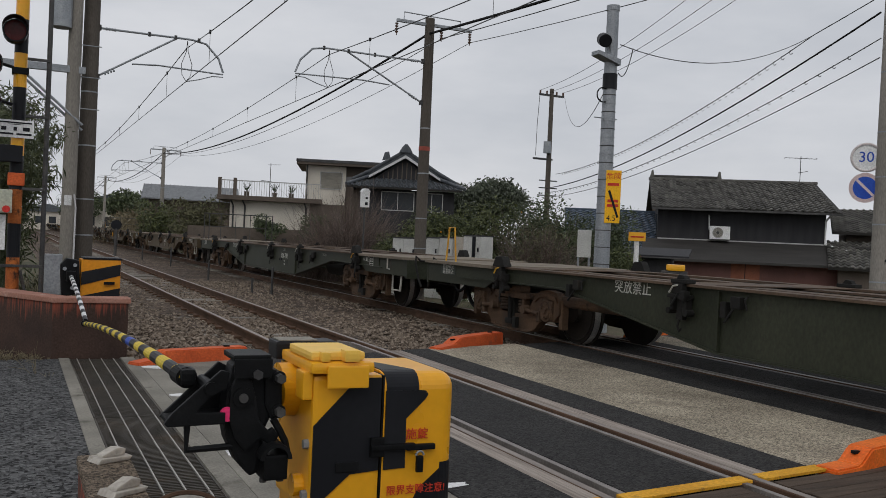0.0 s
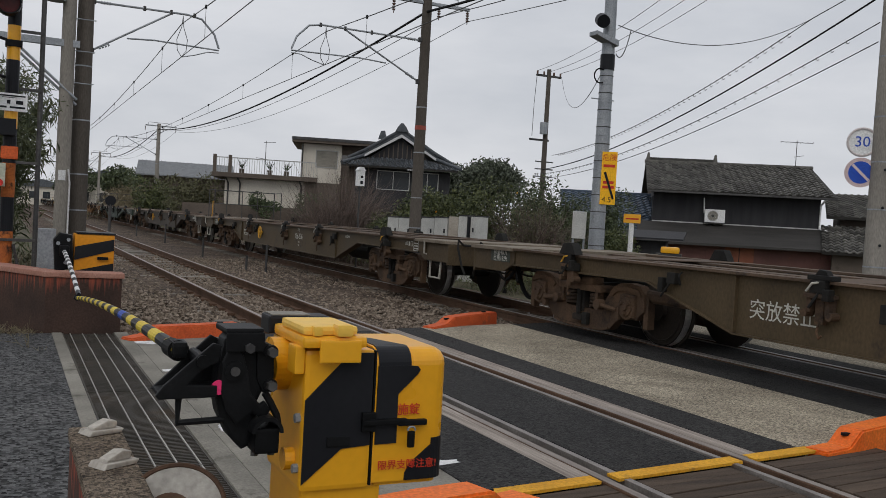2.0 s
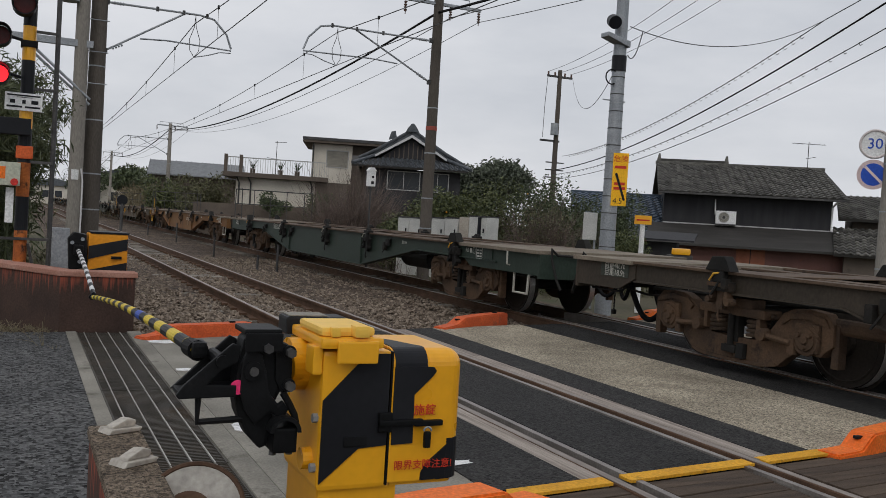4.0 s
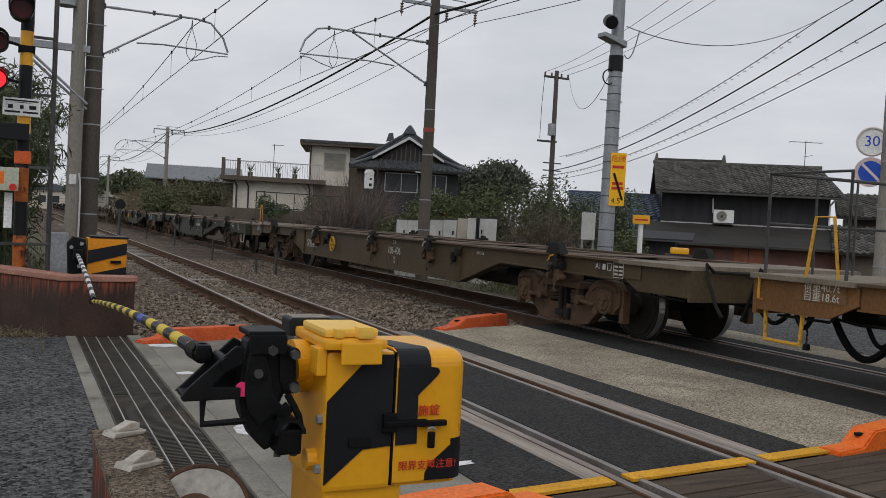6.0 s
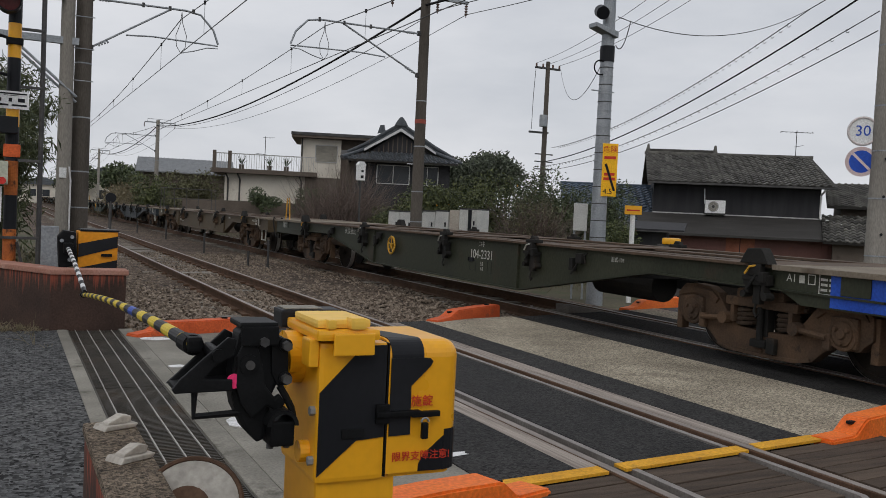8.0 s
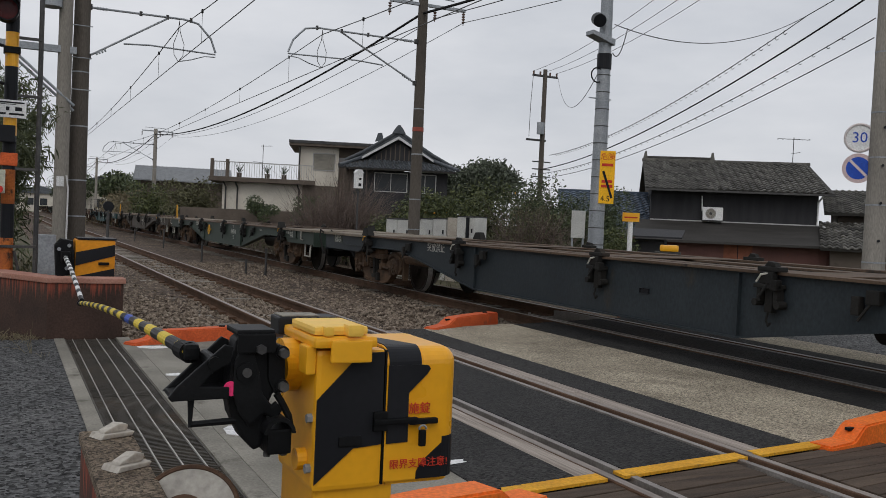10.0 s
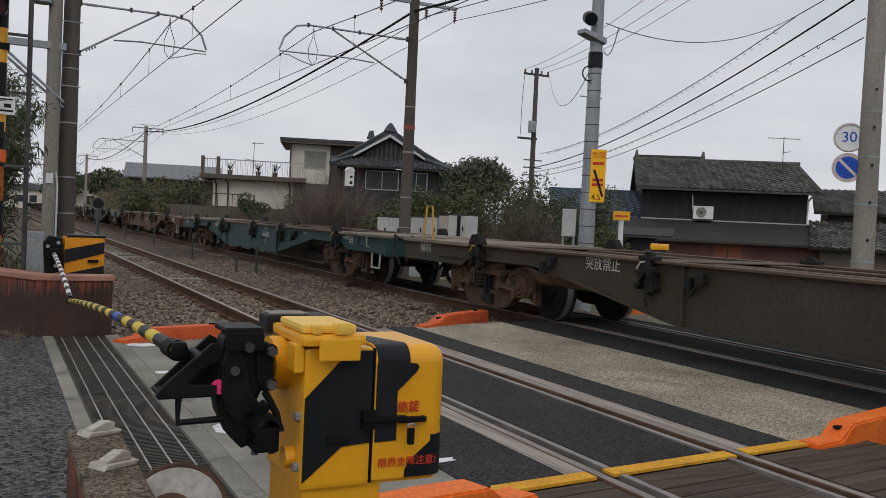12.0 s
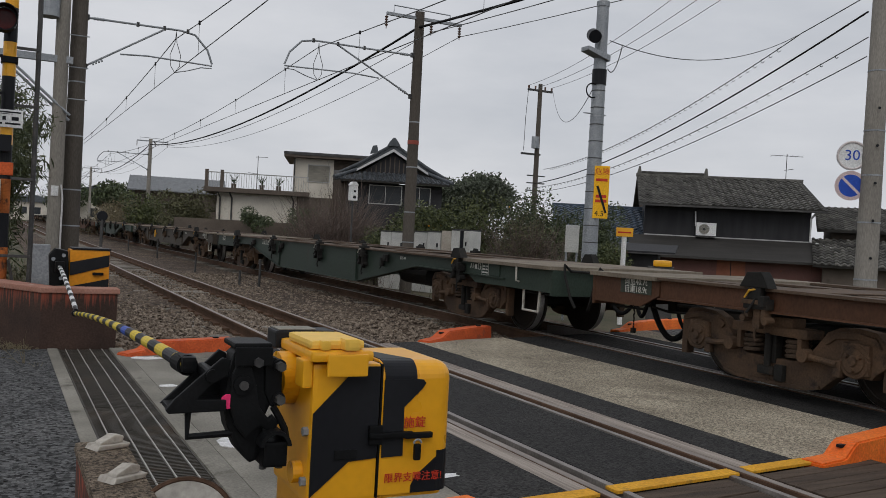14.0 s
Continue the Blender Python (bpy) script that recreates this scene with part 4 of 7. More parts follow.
for k, w, kind, paint, number, crank, rail in CARS:
    if k > 16:
        continue
    ny = {"104": -1.60, "106": -1.47, "107": -1.86}[kind]
    if number:
        words("コキ", 0.10, MARK, w, side(ny, 0.90), "class_lettering")
        words(number, 0.19, MARK, w, side(ny, 0.745), "number_lettering")
        # boxes on both sides of the weight figures
        part("label_frame", flat_mark(-1.201, ny + 0.26, 0.575, 0.10, 0.075), BLACK, w, "black painted frame")
        part("label_frame", flat_mark(-1.201, ny - 0.26, 0.575, 0.065, 0.085), BLACK, w, "black painted frame")
        words("5.0", 0.075, MARK, w, side(ny - 0.02, 0.61), "weight_lettering")
        words("1.8", 0.075, MARK, w, side(ny - 0.02, 0.535), "weight_lettering")
    if k < 16:
        words("突放禁止", 0.17 if kind == "104" else 0.205, MARK, w, side({"104": 4.15, "106": 3.72, "107": 4.3}[kind], 0.89 if kind != "106" else 0.65), "warning_lettering")
    if crank:
        wheel_crank(w, 2.0 if kind == "106" else 1.76)
    if rail == 1:
        handrail(w, 1.0, RAIL_YELLOW, False)
    elif rail == 2:
        handrail(w, 0.95, STEEL_DARK, True)
    elif rail == 3:
        handrail(w, 0.95, STEEL_DARK, True)
        handrail(w, 1.0, RAIL_YELLOW, False)
    # white stencils at the corner plates
    # foot steps: at the leading corner, and where a railing stands also at the trailing one
    ends = [] if k == 6 else [(-9.0, -9.42, STEP_WHITE)]
    if k in (2, 5, 11):
        ends.append((9.18, 9.64, RAIL_YELLOW if k == 5 else STEP_WHITE))
    for ya, yb, colour in ends:
        part("step", tube([(-1.17, ya, 0.74), (-1.18, ya + (yb - ya) * 0.04, 0.385), (-1.18, yb - (yb - ya) * 0.06, 0.385), (-1.17, yb, 0.74)], 0.021), colour, w, "pale tubular foot step")
        ym = ya + (0.06 if ya < 0 else 0.46)
        part("grab_handle", tube([(-1.22, ym, 0.985), (-1.27, ym, 0.965), (-1.27, ym, 0.77), (-1.22, ym, 0.755)], 0.014, 6), colour, w, "pale C-shaped grab handle")
    py = 7.95 if k in (2, 11) else 8.95
    part("load_plate", box(-1.2225, -1.2165, py - 0.27, py + 0.27, 0.795, 0.975, 0.002), PLATE[paint == "rust"], w, "flat painted load plate")
    load = {"106": ("荷重40.7t", "自重18.9t"), "104": ("荷重40.5t", "自重18.7t"), "107": ("荷重40.7t", "自重18.6t")}[kind]
    for line_text, z in zip(load, (0.925, 0.84)):
        words(line_text, 0.098, MARK, w, side(py, z, -1.2235), "load_lettering")
    lead = -7.55 if kind == "104" else -8.06
    words("形式-" + kind, 0.065, MARK, w, side(-4.95, 0.885), "type_lettering")
    # framed label boxes on the leading corner plate
    part("label_frame", flat_mark(-1.217, lead - 0.42, 0.875, 0.10, 0.095, 0.008), MARK, w, "white painted label frame")
    part("label_frame", flat_mark(-1.217, lead - 0.24, 0.90, 0.04, 0.045, 0.008), MARK, w, "white painted label frame")
    part("corner_plate", box(-1.232, -1.217, lead - 0.86, lead - 0.56, 0.79, 0.955, 0.004), PAINT[paint], w)
    b = bmesh.new()
    for q in range(3):
        box(-1.219, -1.216, lead - 0.50, lead - 0.43, 0.81 + q * 0.045, 0.832 + q * 0.045, bm=b)
        box(-1.219, -1.216, lead - 0.41, lead - 0.34, 0.81 + q * 0.045, 0.832 + q * 0.045, bm=b)
    box(-1.219, -1.216, lead - 0.16, lead - 0.10, 0.86, 0.93, bm=b)
    part("stencil_bars", b, MARK, w, "small white stencilled marking")
    words("A1", 0.10, MARK, w, side(lead - 0.01, 0.895, -1.217), "letter")
    if paint in ("moss", "navy", "dark", "teal"):
        slot = box(-1.204, -1.2, -1.36, -1.20, 0.63, 0.69, 0.02)
        part("lifting_slot", slot, BLACK, w, "dark slot in the web")
    if k == 8:
        part("blue_patch", box(-1.222, -1.217, -8.75, -8.0, 0.675, 0.95), BLUE, w, "bright blue plate at the wagon end")

# ---- drain, parapets, kerbs ----
drain = thing("drain_channel", "concrete drain channel with steel gratings along the road", "drain", kind="structure")
part("kerb", box(0.485, 0.585, 3.1, 9.68, -0.3, 0.006, 0.012), CONC, drain, "pale chipped concrete kerb")
part("kerb", box(1.065, 1.195, 2.7, 9.7, -0.3, 0.006, 0.012), CONC, drain, "pale chipped concrete kerb")
part("channel_bottom", box(0.585, 1.065, 2.0, 9.7, -0.30, -0.10), GRIT, drain)
gr = bmesh.new()
for k in range(33):
    box(-0.232, 0.232, k * 0.030 + 0.002, k * 0.030 + 0.012, -0.028, -0.006, bm=gr)
for x in (-0.232, 0.232):
    box(x - 0.005, x + 0.005, 0, 0.985, -0.034, -0.002, bm=gr)
grate_mesh = bpy.data.meshes.new("grating")
gr.to_mesh(grate_mesh)
gr.free()
grate_mesh.materials.append(GRATE)
bar_bm = bmesh.new()
box(-0.0035, 0.0035, 0.0, 0.98, -0.032, 0.001, bm=bar_bm)
bar_mesh = bpy.data.meshes.new("bearing_bar")
bar_bm.to_mesh(bar_mesh)
bar_bm.free()
bar_mesh.materials.append(GRATE_LIGHT)
for k in range(7):
    o = new("grating", grate_mesh)
    o.parent, o.location = drain, (0.825, 2.70 + k * 0.998, random.uniform(-0.003, 0.003))
    for dx in (-0.17, -0.057, 0.057, 0.17):
        b = new("bearing_bar", bar_mesh)
        b.parent, b.location = o, (dx, 0, 0)

wall_far = thing("parapet", "dark concrete parapet with peeling rust-red paint", "parapet", kind="structure")
part("wall", prism([(1.13, 9.72), (1.13, 9.98), (0.55, 9.98), (0.12, 10.78), (-2.6, 15.4), (-2.85, 15.28), (-0.1, 10.62), (0.42, 9.72)], -0.35, 0.545, "z", bevel=0.01), RED_DRIP, wall_far)
part("coping", prism([(1.15, 9.70), (1.15, 10.0), (0.54, 10.0), (0.11, 10.80), (-2.6, 15.42), (-2.87, 15.26), (-0.12, 10.60), (0.41, 9.70)], 0.547, 0.60, "z", bevel=0.012), RED_TOP, wall_far, "worn pinkish-red coping")
wall_near = thing("parapet", "short concrete parapet with rust-red stains by the drain", "parapet", kind="structure")
part("wall", box(0.245, 0.385, 0.9, 3.02, -0.35, 0.575, 0.012), RED_DRIP, wall_near)
part("coping", box(0.238, 0.392, 0.9, 3.03, 0.577, 0.615, 0.015), GRIT, wall_near, "gritty worn concrete top")


def chock(y, turn):
    """A broken pair of pale concrete wedges."""
    t = thing("stone_wedge", "broken pale concrete wedge lying on the parapet", "stone", pose(0.325, y, 0.616, 0, 0, turn), "wedges on the parapet")
    part("slab", prism([(-0.055, 0.0), (0.05, 0.0), (0.06, 0.012), (-0.045, 0.015)], -0.035, 0.035, "y", bevel=0.004), WEDGE, t)
    part("wedge", prism([(-0.035, 0.0145), (0.042, 0.0135), (0.045, 0.034), (0.014, 0.040), (-0.032, 0.022)], -0.02, 0.018, "y", bevel=0.005), WEDGE, t)


WEDGE = surf("pale_broken_concrete", (0.36, 0.33, 0.29), (0.50, 0.47, 0.42), 0.9, 9, 60, 0.4, stain=(0.17, 0.14, 0.11), amount=0.35, stain_scale=14)
chock(2.93, 25)
chock(2.56, 32)
PIPE_WHITE = surf("limed_pipe_metal", (0.30, 0.28, 0.25), (0.42, 0.40, 0.36), 0.8, 6, 50, 0.3, stain=(0.15, 0.07, 0.04), amount=0.42, stain_scale=9)
pipe = thing("rusty_pipe", "short limed pipe end with a rusty hole beside the drain", "pipe", pose(0.460, 2.36, 0.545, -42, 0, -12))
part("pipe_shell", rod((0, 0.03, 0), (0, 0.55, 0), 0.128, n=40), RAIL_SIDE, pipe, "rusty pipe wall")
part("end_face", rod((0, 0.0, 0), (0, 0.028, 0), 0.122, n=40), PIPE_WHITE, pipe)
part("rim", ring((0, 0.0, 0), 0.124, 0.007, "y", 40), RAIL_SIDE, pipe, "thin rusty rim")
part("hole", rod((-0.015, -0.004, -0.015), (-0.015, -0.001, -0.015), 0.060, n=24), RAIL_SIDE, pipe, "rusted-through hole")


def guide(name, pts, z, w, material, label):
    """A low guide block that rises away from the crossing."""
    t = thing(name, label, "guide block", group="guide blocks at the corners of the crossing")
    b = bmesh.new()
    rows = []
    P = [Vector((x, y, 0)) for x, y in pts]
    for i, p in enumerate(P):
        d = (P[min(i + 1, len(P) - 1)] - P[max(i - 1, 0)]).normalized()
        n = Vector((-d.y, d.x, 0)) * w / 2
        rows.append([b.verts.new(p - n * 1.2 + Vector((0, 0, -0.3))), b.verts.new(p - n + Vector((0, 0, z[i]))), b.verts.new(p + n + Vector((0, 0, z[i]))), b.verts.new(p + n * 1.2 + Vector((0, 0, -0.3)))])
    fs = []
    for a, c in zip(rows, rows[1:]):
        fs += [b.faces.new((a[k], a[(k + 1) % 4], c[(k + 1) % 4], c[k])) for k in range(4)]
    fs += [b.faces.new(rows[0][::-1]), b.faces.new(rows[-1])]
    bmesh.ops.recalc_face_normals(b, faces=b.faces)
    bmesh.ops.bevel(b, geom=list(b.edges), offset=0.012, segments=2, affect="EDGES")
    part("block", b, material, t)
    for q in (0.35, 0.75):
        i = min(int(q * (len(P) - 1)), len(P) - 2)
        p = P[i].lerp(P[i + 1], 0.6)
        part("lifting_hook", box(p.x - 0.03, p.x + 0.03, p.y - 0.018, p.y + 0.018, (z[i] * 0.4 + z[i + 1] * 0.6) - 0.005, (z[i] * 0.4 + z[i + 1] * 0.6) + 0.016, 0.005), BLACK_IRON, t)


guide("guide_block", [(4.72, 4.10), (4.98, 4.14), (5.10, 4.16), (5.7, 4.30), (6.3, 4.46)], [0.012, 0.018, 0.115, 0.125, 0.13], 0.17, ORANGE, "bright orange painted guide block at the crossing edge")
guide("guide_block", [(2.40, 3.78), (2.15, 3.66), (2.05, 3.62), (1.75, 3.55), (1.22, 3.42)], [0.01, 0.03, 0.12, 0.13, 0.13], 0.19, ORANGE, "bright orange painted guide block at the crossing edge")
guide("guide_block", [(1.12, 9.12), (1.30, 9.22), (1.40, 9.25), (1.8, 9.38), (2.28, 9.54)], [0.03, 0.05, 0.13, 0.13, 0.13], 0.17, RED_BLOCK, "faded orange-red guide block in front of ballast")
guide("guide_block", [(4.75, 10.05), (5.0, 10.2), (5.15, 10.28), (5.6, 10.55), (6.05, 10.82)], [0.02, 0.04, 0.12, 0.13, 0.13], 0.18, RED_BLOCK, "faded orange-red guide block in front of ballast")
guide("guide_block", [(8.55, 11.25), (8.8, 11.33), (9.0, 11.4), (9.6, 11.65), (10.4, 11.9)], [0.02, 0.04, 0.13, 0.14, 0.14], 0.18, ORANGE, "bright orange painted guide block beyond the tracks")

# ---- barrier machines ----
TEXT_RED = surf("red_lettering", (0.50, 0.03, 0.02), (0.62, 0.06, 0.03), 0.5, 9, 60, 0.03)


def plate(pts, y0, y1, bevel=0.0):
    return prism(pts, y0, y1, "y", bevel=bevel)


m1 = thing("barrier_machine", "yellow and black level crossing barrier machine with latch and padlock", "barrier machine", group="barrier machines")
part("pedestal", box(0.772, 1.0, 2.30, 2.61, -0.30, 0.60, 0.015), YELLOW, m1)
part("housing", box(0.762, 0.958, 2.285, 2.62, 0.586, 0.965, 0.014), YELLOW, m1)
cover = box(0.964, 1.186, 2.283, 2.625, 0.587, 0.968)
bmesh.ops.bevel(cover, geom=[e for e in cover.edges if (min(v.co.z for v in e.verts) > 0.9 and max(v.co.x for v in e.verts) > 1.0) or (min(v.co.x for v in e.verts) > 1.1 and abs(e.verts[0].co.z - e.verts[1].co.z) > 0.1)], offset=0.048, segments=6, profile=0.5, affect="EDGES")
bmesh.ops.bevel(cover, geom=[e for e in cover.edges if max(v.co.z for v in e.verts) < 0.6], offset=0.012, segments=2, affect="EDGES")
part("front_cover", cover, YELLOW, m1, "yellow rounded front cover", smooth=False)
bend = [(2.331 - 0.0502 * math.cos(q), 0.920 + 0.0502 * math.sin(q)) for q in np.linspace(0, math.pi / 2, 9)]
part("black_stripe", prism(bend + [(2.331 - 0.044 * math.cos(q), 0.920 + 0.044 * math.sin(q)) for q in np.linspace(math.pi / 2, 0, 9)], 0.970, 1.066, "x"), BLACK, m1)
part("black_stripe", prism([(0.972, 2.333), (1.066, 2.333), (1.02, 2.45), (0.972, 2.55)], 0.9655, 0.9704, "z"), BLACK, m1)
part("cover_seam", box(0.9585, 0.9635, 2.284, 2.615, 0.592, 0.962), BLACK_IRON, m1)
part("black_stripe", plate([(0.766, 0.832), (0.866, 0.935), (0.900, 0.957), (0.954, 0.957), (0.954, 0.704), (0.873, 0.698), (0.766, 0.606)], 2.2815, 2.2848), BLACK, m1)
part("black_stripe", plate([(0.990, 0.920), (1.066, 0.920), (1.086, 0.918), (1.094, 0.908), (1.086, 0.895), (1.030, 0.842), (1.032, 0.706), (0.968, 0.704), (0.968, 0.920)], 2.2795, 2.2828), BLACK, m1)
part("black_stripe", plate([(1.137, 0.697), (1.074, 0.645), (1.062, 0.620), (1.061, 0.600), (1.137, 0.600)], 2.2795, 2.2828), BLACK, m1)
low_bend = [(1.138 + 0.0502 * math.sin(q), 2.331 - 0.0502 * math.cos(q)) for q in np.linspace(0, math.pi / 2, 7)]
part("black_stripe", prism(low_bend + [(1.138 + 0.044 * math.sin(q), 2.331 - 0.044 * math.cos(q)) for q in np.linspace(math.pi / 2, 0, 7)], 0.600, 0.715, "z"), BLACK, m1)
lid = part("lid", box(0.748, 0.925, 2.262, 2.56, 0.972, 1.003, 0.012), YELLOW, m1, "bright yellow hinged lid")
part("lid_raised_panel", box(0.752, 0.905, 2.285, 2.50, 1.0035, 1.028, 0.012), PALE_YELLOW, lid)
part("lid_hinge", box(0.835, 0.88, 2.25, 2.30, 1.0035, 1.036, 0.01), PALE_YELLOW, lid)
part("lid_hinge", box(0.775, 0.80, 2.262, 2.30, 1.0035, 1.03, 0.008), PALE_YELLOW, lid)
part("lid_skirt", box(0.790, 0.905, 2.250, 2.261, 0.935, 0.995, 0.005), YELLOW, lid)
cap = part("top_cap", box(0.735, 0.918, 2.565, 2.66, 0.970, 1.022, 0.008), BLACK, m1, "black cap with a pale top")
# thin plate that makes the cap paler on top
part("cap_top", box(0.745, 0.86, 2.572, 2.655, 1.0225, 1.026, 0.001), CONC, cap)
part("side_boss", rod((0.763, 2.47, 0.90), (0.715, 2.47, 0.90), 0.075, n=24), YELLOW, m1)
part("side_boss", rod((0.763, 2.36, 0.66), (0.735, 2.36, 0.66), 0.030, n=16), YELLOW, m1)
part("side_bracket", box(0.735, 0.762, 2.29, 2.36, 0.90, 0.975, 0.006), YELLOW, m1)
for y, z in ((2.325, 0.955), (2.325, 0.92), (2.31, 0.78), (2.31, 0.645)):
    part("bolt", rod((0.762, y, z), (0.748, y, z), 0.013, n=6), GALV, m1)
latch = part("latch", box(0.925, 1.055, 2.262, 2.281, 0.760, 0.776, 0.004), BLACK_IRON, m1, "black iron latch bar")
part("latch_plate", box(0.925, 0.965, 2.268, 2.2815, 0.742, 0.796, 0.004), BLACK_IRON, latch)
part("hasp", box(1.03, 1.115, 2.262, 2.279, 0.756, 0.772, 0.004), BLACK_IRON, latch)
part("padlock", box(1.054, 1.074, 2.247, 2.261, 0.698, 0.744, 0.006), BLACK_IRON, latch)
part("shackle", ring((1.064, 2.253, 0.745), 0.011, 0.003, "y", 12, a0=0, a1=180), GALV, latch)
part("nameplate", box(0.83, 0.895, 2.277, 2.2812, 0.705, 0.732, 0.003), BLACK_IRON, m1)
words("施錠", 0.034, TEXT_RED, m1, pose(1.064, 2.2785, 0.797), "lettering")
words("限界支障注意!", 0.0285, TEXT_RED, m1, pose(1.068, 2.2785, 0.644), "lettering")

# arm gear on the road side
gear = part("arm_bracket", prism([(0.562, 0.985), (0.575, 1.0), (0.655, 1.0), (0.668, 0.93), (0.668, 0.845), (0.655, 0.815), (0.650, 0.765), (0.640, 0.700), (0.620, 0.692), (0.585, 0.730), (0.556, 0.790), (0.545, 0.840), (0.550, 0.910)], 2.352, 2.43, "y", bevel=0.010), BLACK_IRON, m1, "heavy black cast arm bracket")
part("side_cheek", prism([(0.556, 0.926), (0.572, 0.965), (0.606, 0.962), (0.625, 0.90), (0.635, 0.845), (0.660, 0.815), (0.672, 0.825), (0.690, 0.800), (0.672, 0.772), (0.640, 0.792), (0.600, 0.760), (0.570, 0.800), (0.556, 0.85)], 2.334, 2.351, "y", bevel=0.007), BLACK_IRON, gear)
part("bolt_plate", prism([(0.645, 0.985), (0.694, 0.968), (0.697, 0.850), (0.668, 0.842), (0.650, 0.88)], 2.342, 2.45, "y", bevel=0.008), BLACK_IRON, gear)
part("curved_rib", tube([(0.672, 2.338, 0.845), (0.690, 2.336, 0.815), (0.706, 2.338, 0.785), (0.712, 2.34, 0.76)], 0.010, 8), BLACK_IRON, gear)
part("bracket_top", box(0.560, 0.660, 2.33, 2.46, 1.0005, 1.016, 0.006), BLACK_IRON, gear)
part("bracket_lip", box(0.562, 0.662, 2.325, 2.334, 0.955, 1.006, 0.004), BLACK_IRON, gear)
part("pivot_drum", rod((0.588, 2.327, 0.905), (0.588, 2.47, 0.905), 0.026, n=28), BLACK_IRON, gear)
part("pivot_cap", rod((0.588, 2.327, 0.905), (0.588, 2.320, 0.905), 0.012, n=20), STEEL_DARK, gear)
for x, z in ((0.622, 0.966), (0.684, 0.954), (0.686, 0.865)):
    part("bolt", rod((x, 2.343, z), (x, 2.312, z), 0.0135, n=6), STEEL_DARK, gear)
    part("washer", rod((x, 2.343, z), (x, 2.334, z), 0.018, n=14), BLACK_IRON, gear)
part("drive_shaft", rod((0.70, 2.43, 0.90), (0.765, 2.45, 0.90), 0.05, n=20), YELLOW, gear)
part("counter_arch", prism([(0.640 + 0.036 - 0.042 * math.cos(q), 0.745 + 0.042 * math.sin(q)) for q in np.linspace(0, math.pi, 12)] + [(0.640 + 0.036 + 0.032 * math.cos(q), 0.745 + 0.032 * math.sin(q)) for q in np.linspace(0, math.pi, 12)], 2.30, 2.42, "y"), BLACK_IRON, gear)
part("counter_box", box(0.645, 0.710, 2.31, 2.40, 0.688, 0.755, 0.007), BLACK_IRON, gear)
for x in (0.655, 0.70):
    part("bolt", rod((x, 2.35, 0.688), (x, 2.35, 0.676), 0.010, n=8), STEEL_DARK, gear)
part("fork_plate", prism([(0.392, 0.846), (0.412, 0.872), (0.470, 0.925), (0.530, 0.978), (0.552, 0.972), (0.545, 0.930), (0.500, 0.905), (0.470, 0.872), (0.545, 0.868), (0.545, 0.838), (0.400, 0.836)], 2.33, 2.345, "y", bevel=0.004), BLACK_IRON, gear)
part("fork_plate", prism([(0.395, 0.842), (0.545, 0.985), (0.565, 0.975), (0.560, 0.845)], 2.44, 2.455, "y", bevel=0.004), BLACK_IRON, gear)
part("fork_rib", prism([(0.400, 0.840), (0.548, 0.846), (0.548, 0.862), (0.400, 0.852)], 2.346, 2.439, "y", bevel=0.003), BLACK_IRON, gear)
part("fork_bolt", rod((0.505, 2.322, 0.932), (0.505, 2.46, 0.932), 0.017, n=14), BLACK_IRON, gear)
part("reflector", rod((0.551, 2.337, 0.862), (0.551, 2.345, 0.862), 0.019, n=20), PINK, gear, "bright pink reflector disc")
part("foot_bar", tube([(0.452, 2.35, 0.84), (0.452, 2.35, 0.772), (0.57, 2.36, 0.774)], 0.009), BLACK_IRON, gear)


def striped_arm(name, label, p, q, drop, r0, r1, bands, first, parent, blue=()):
    """A drooping striped arm; every band is a piece of its own."""
    t = part(name, rod(p, Vector(p) + (Vector(q) - Vector(p)) * 0.03, r0 + 0.008, r0 + 0.006, 16), RUBBER, parent, label)
    pts = []
    n = bands
    P, Q = Vector(p), Vector(q)
    for k in range(n + 1):
        s = k / n
        pts.append(P.lerp(Q, s) + Vector((0, 0, drop * 4 * s * (1 - s))))
    for k in range(n):
        s0, s1 = r0 + (r1 - r0) * k / n, r0 + (r1 - r0) * (k + 1) / n
        colour = BLUE if k in blue else (first if k % 2 == 0 else BLACK)
        part("band", rod(pts[k], pts[k + 1], s0, s1, 14), colour, t, smooth=False)
    return t


a1 = striped_arm("barrier_arm", "yellow and black striped arm with a blue band", (0.462, 2.44, 0.943), (0.520, 6.95, 0.625), 0.03, 0.020, 0.0145, 28, ARM_YELLOW, m1, (8,))
part("clamp", box(0.444, 0.484, 2.42, 2.50, 0.925, 0.968, 0.012), BLACK_IRON, a1)
part("tip", rod((0.520, 6.95, 0.625), (0.521, 7.02, 0.62), 0.022, n=12), RUBBER, a1)
ORANGE_YELLOW = surf("aged_orange_yellow_paint", (0.62, 0.23, 0.012), (0.74, 0.30, 0.02), 0.45, 2.5, 30, 0.05, stain=(0.30, 0.11, 0.02), amount=0.3, stain_scale=5, grain=0.2)
m2 = thing("barrier_machine", "orange-yellow and black striped barrier machine behind the parapet", "barrier machine", group="barrier machines")
part("pedestal", box(0.74, 1.0, 10.36, 10.64, -0.33, 0.50, 0.015), YELLOW, m2)
part("housing", box(0.70, 1.10, 10.30, 10.68, 0.50, 0.965, 0.02), ORANGE_YELLOW, m2)
part("black_stripe", plate([(0.704, 0.69), (1.096, 0.80), (1.096, 0.92), (0.704, 0.83)], 10.292, 10.2995), BLACK, m2)
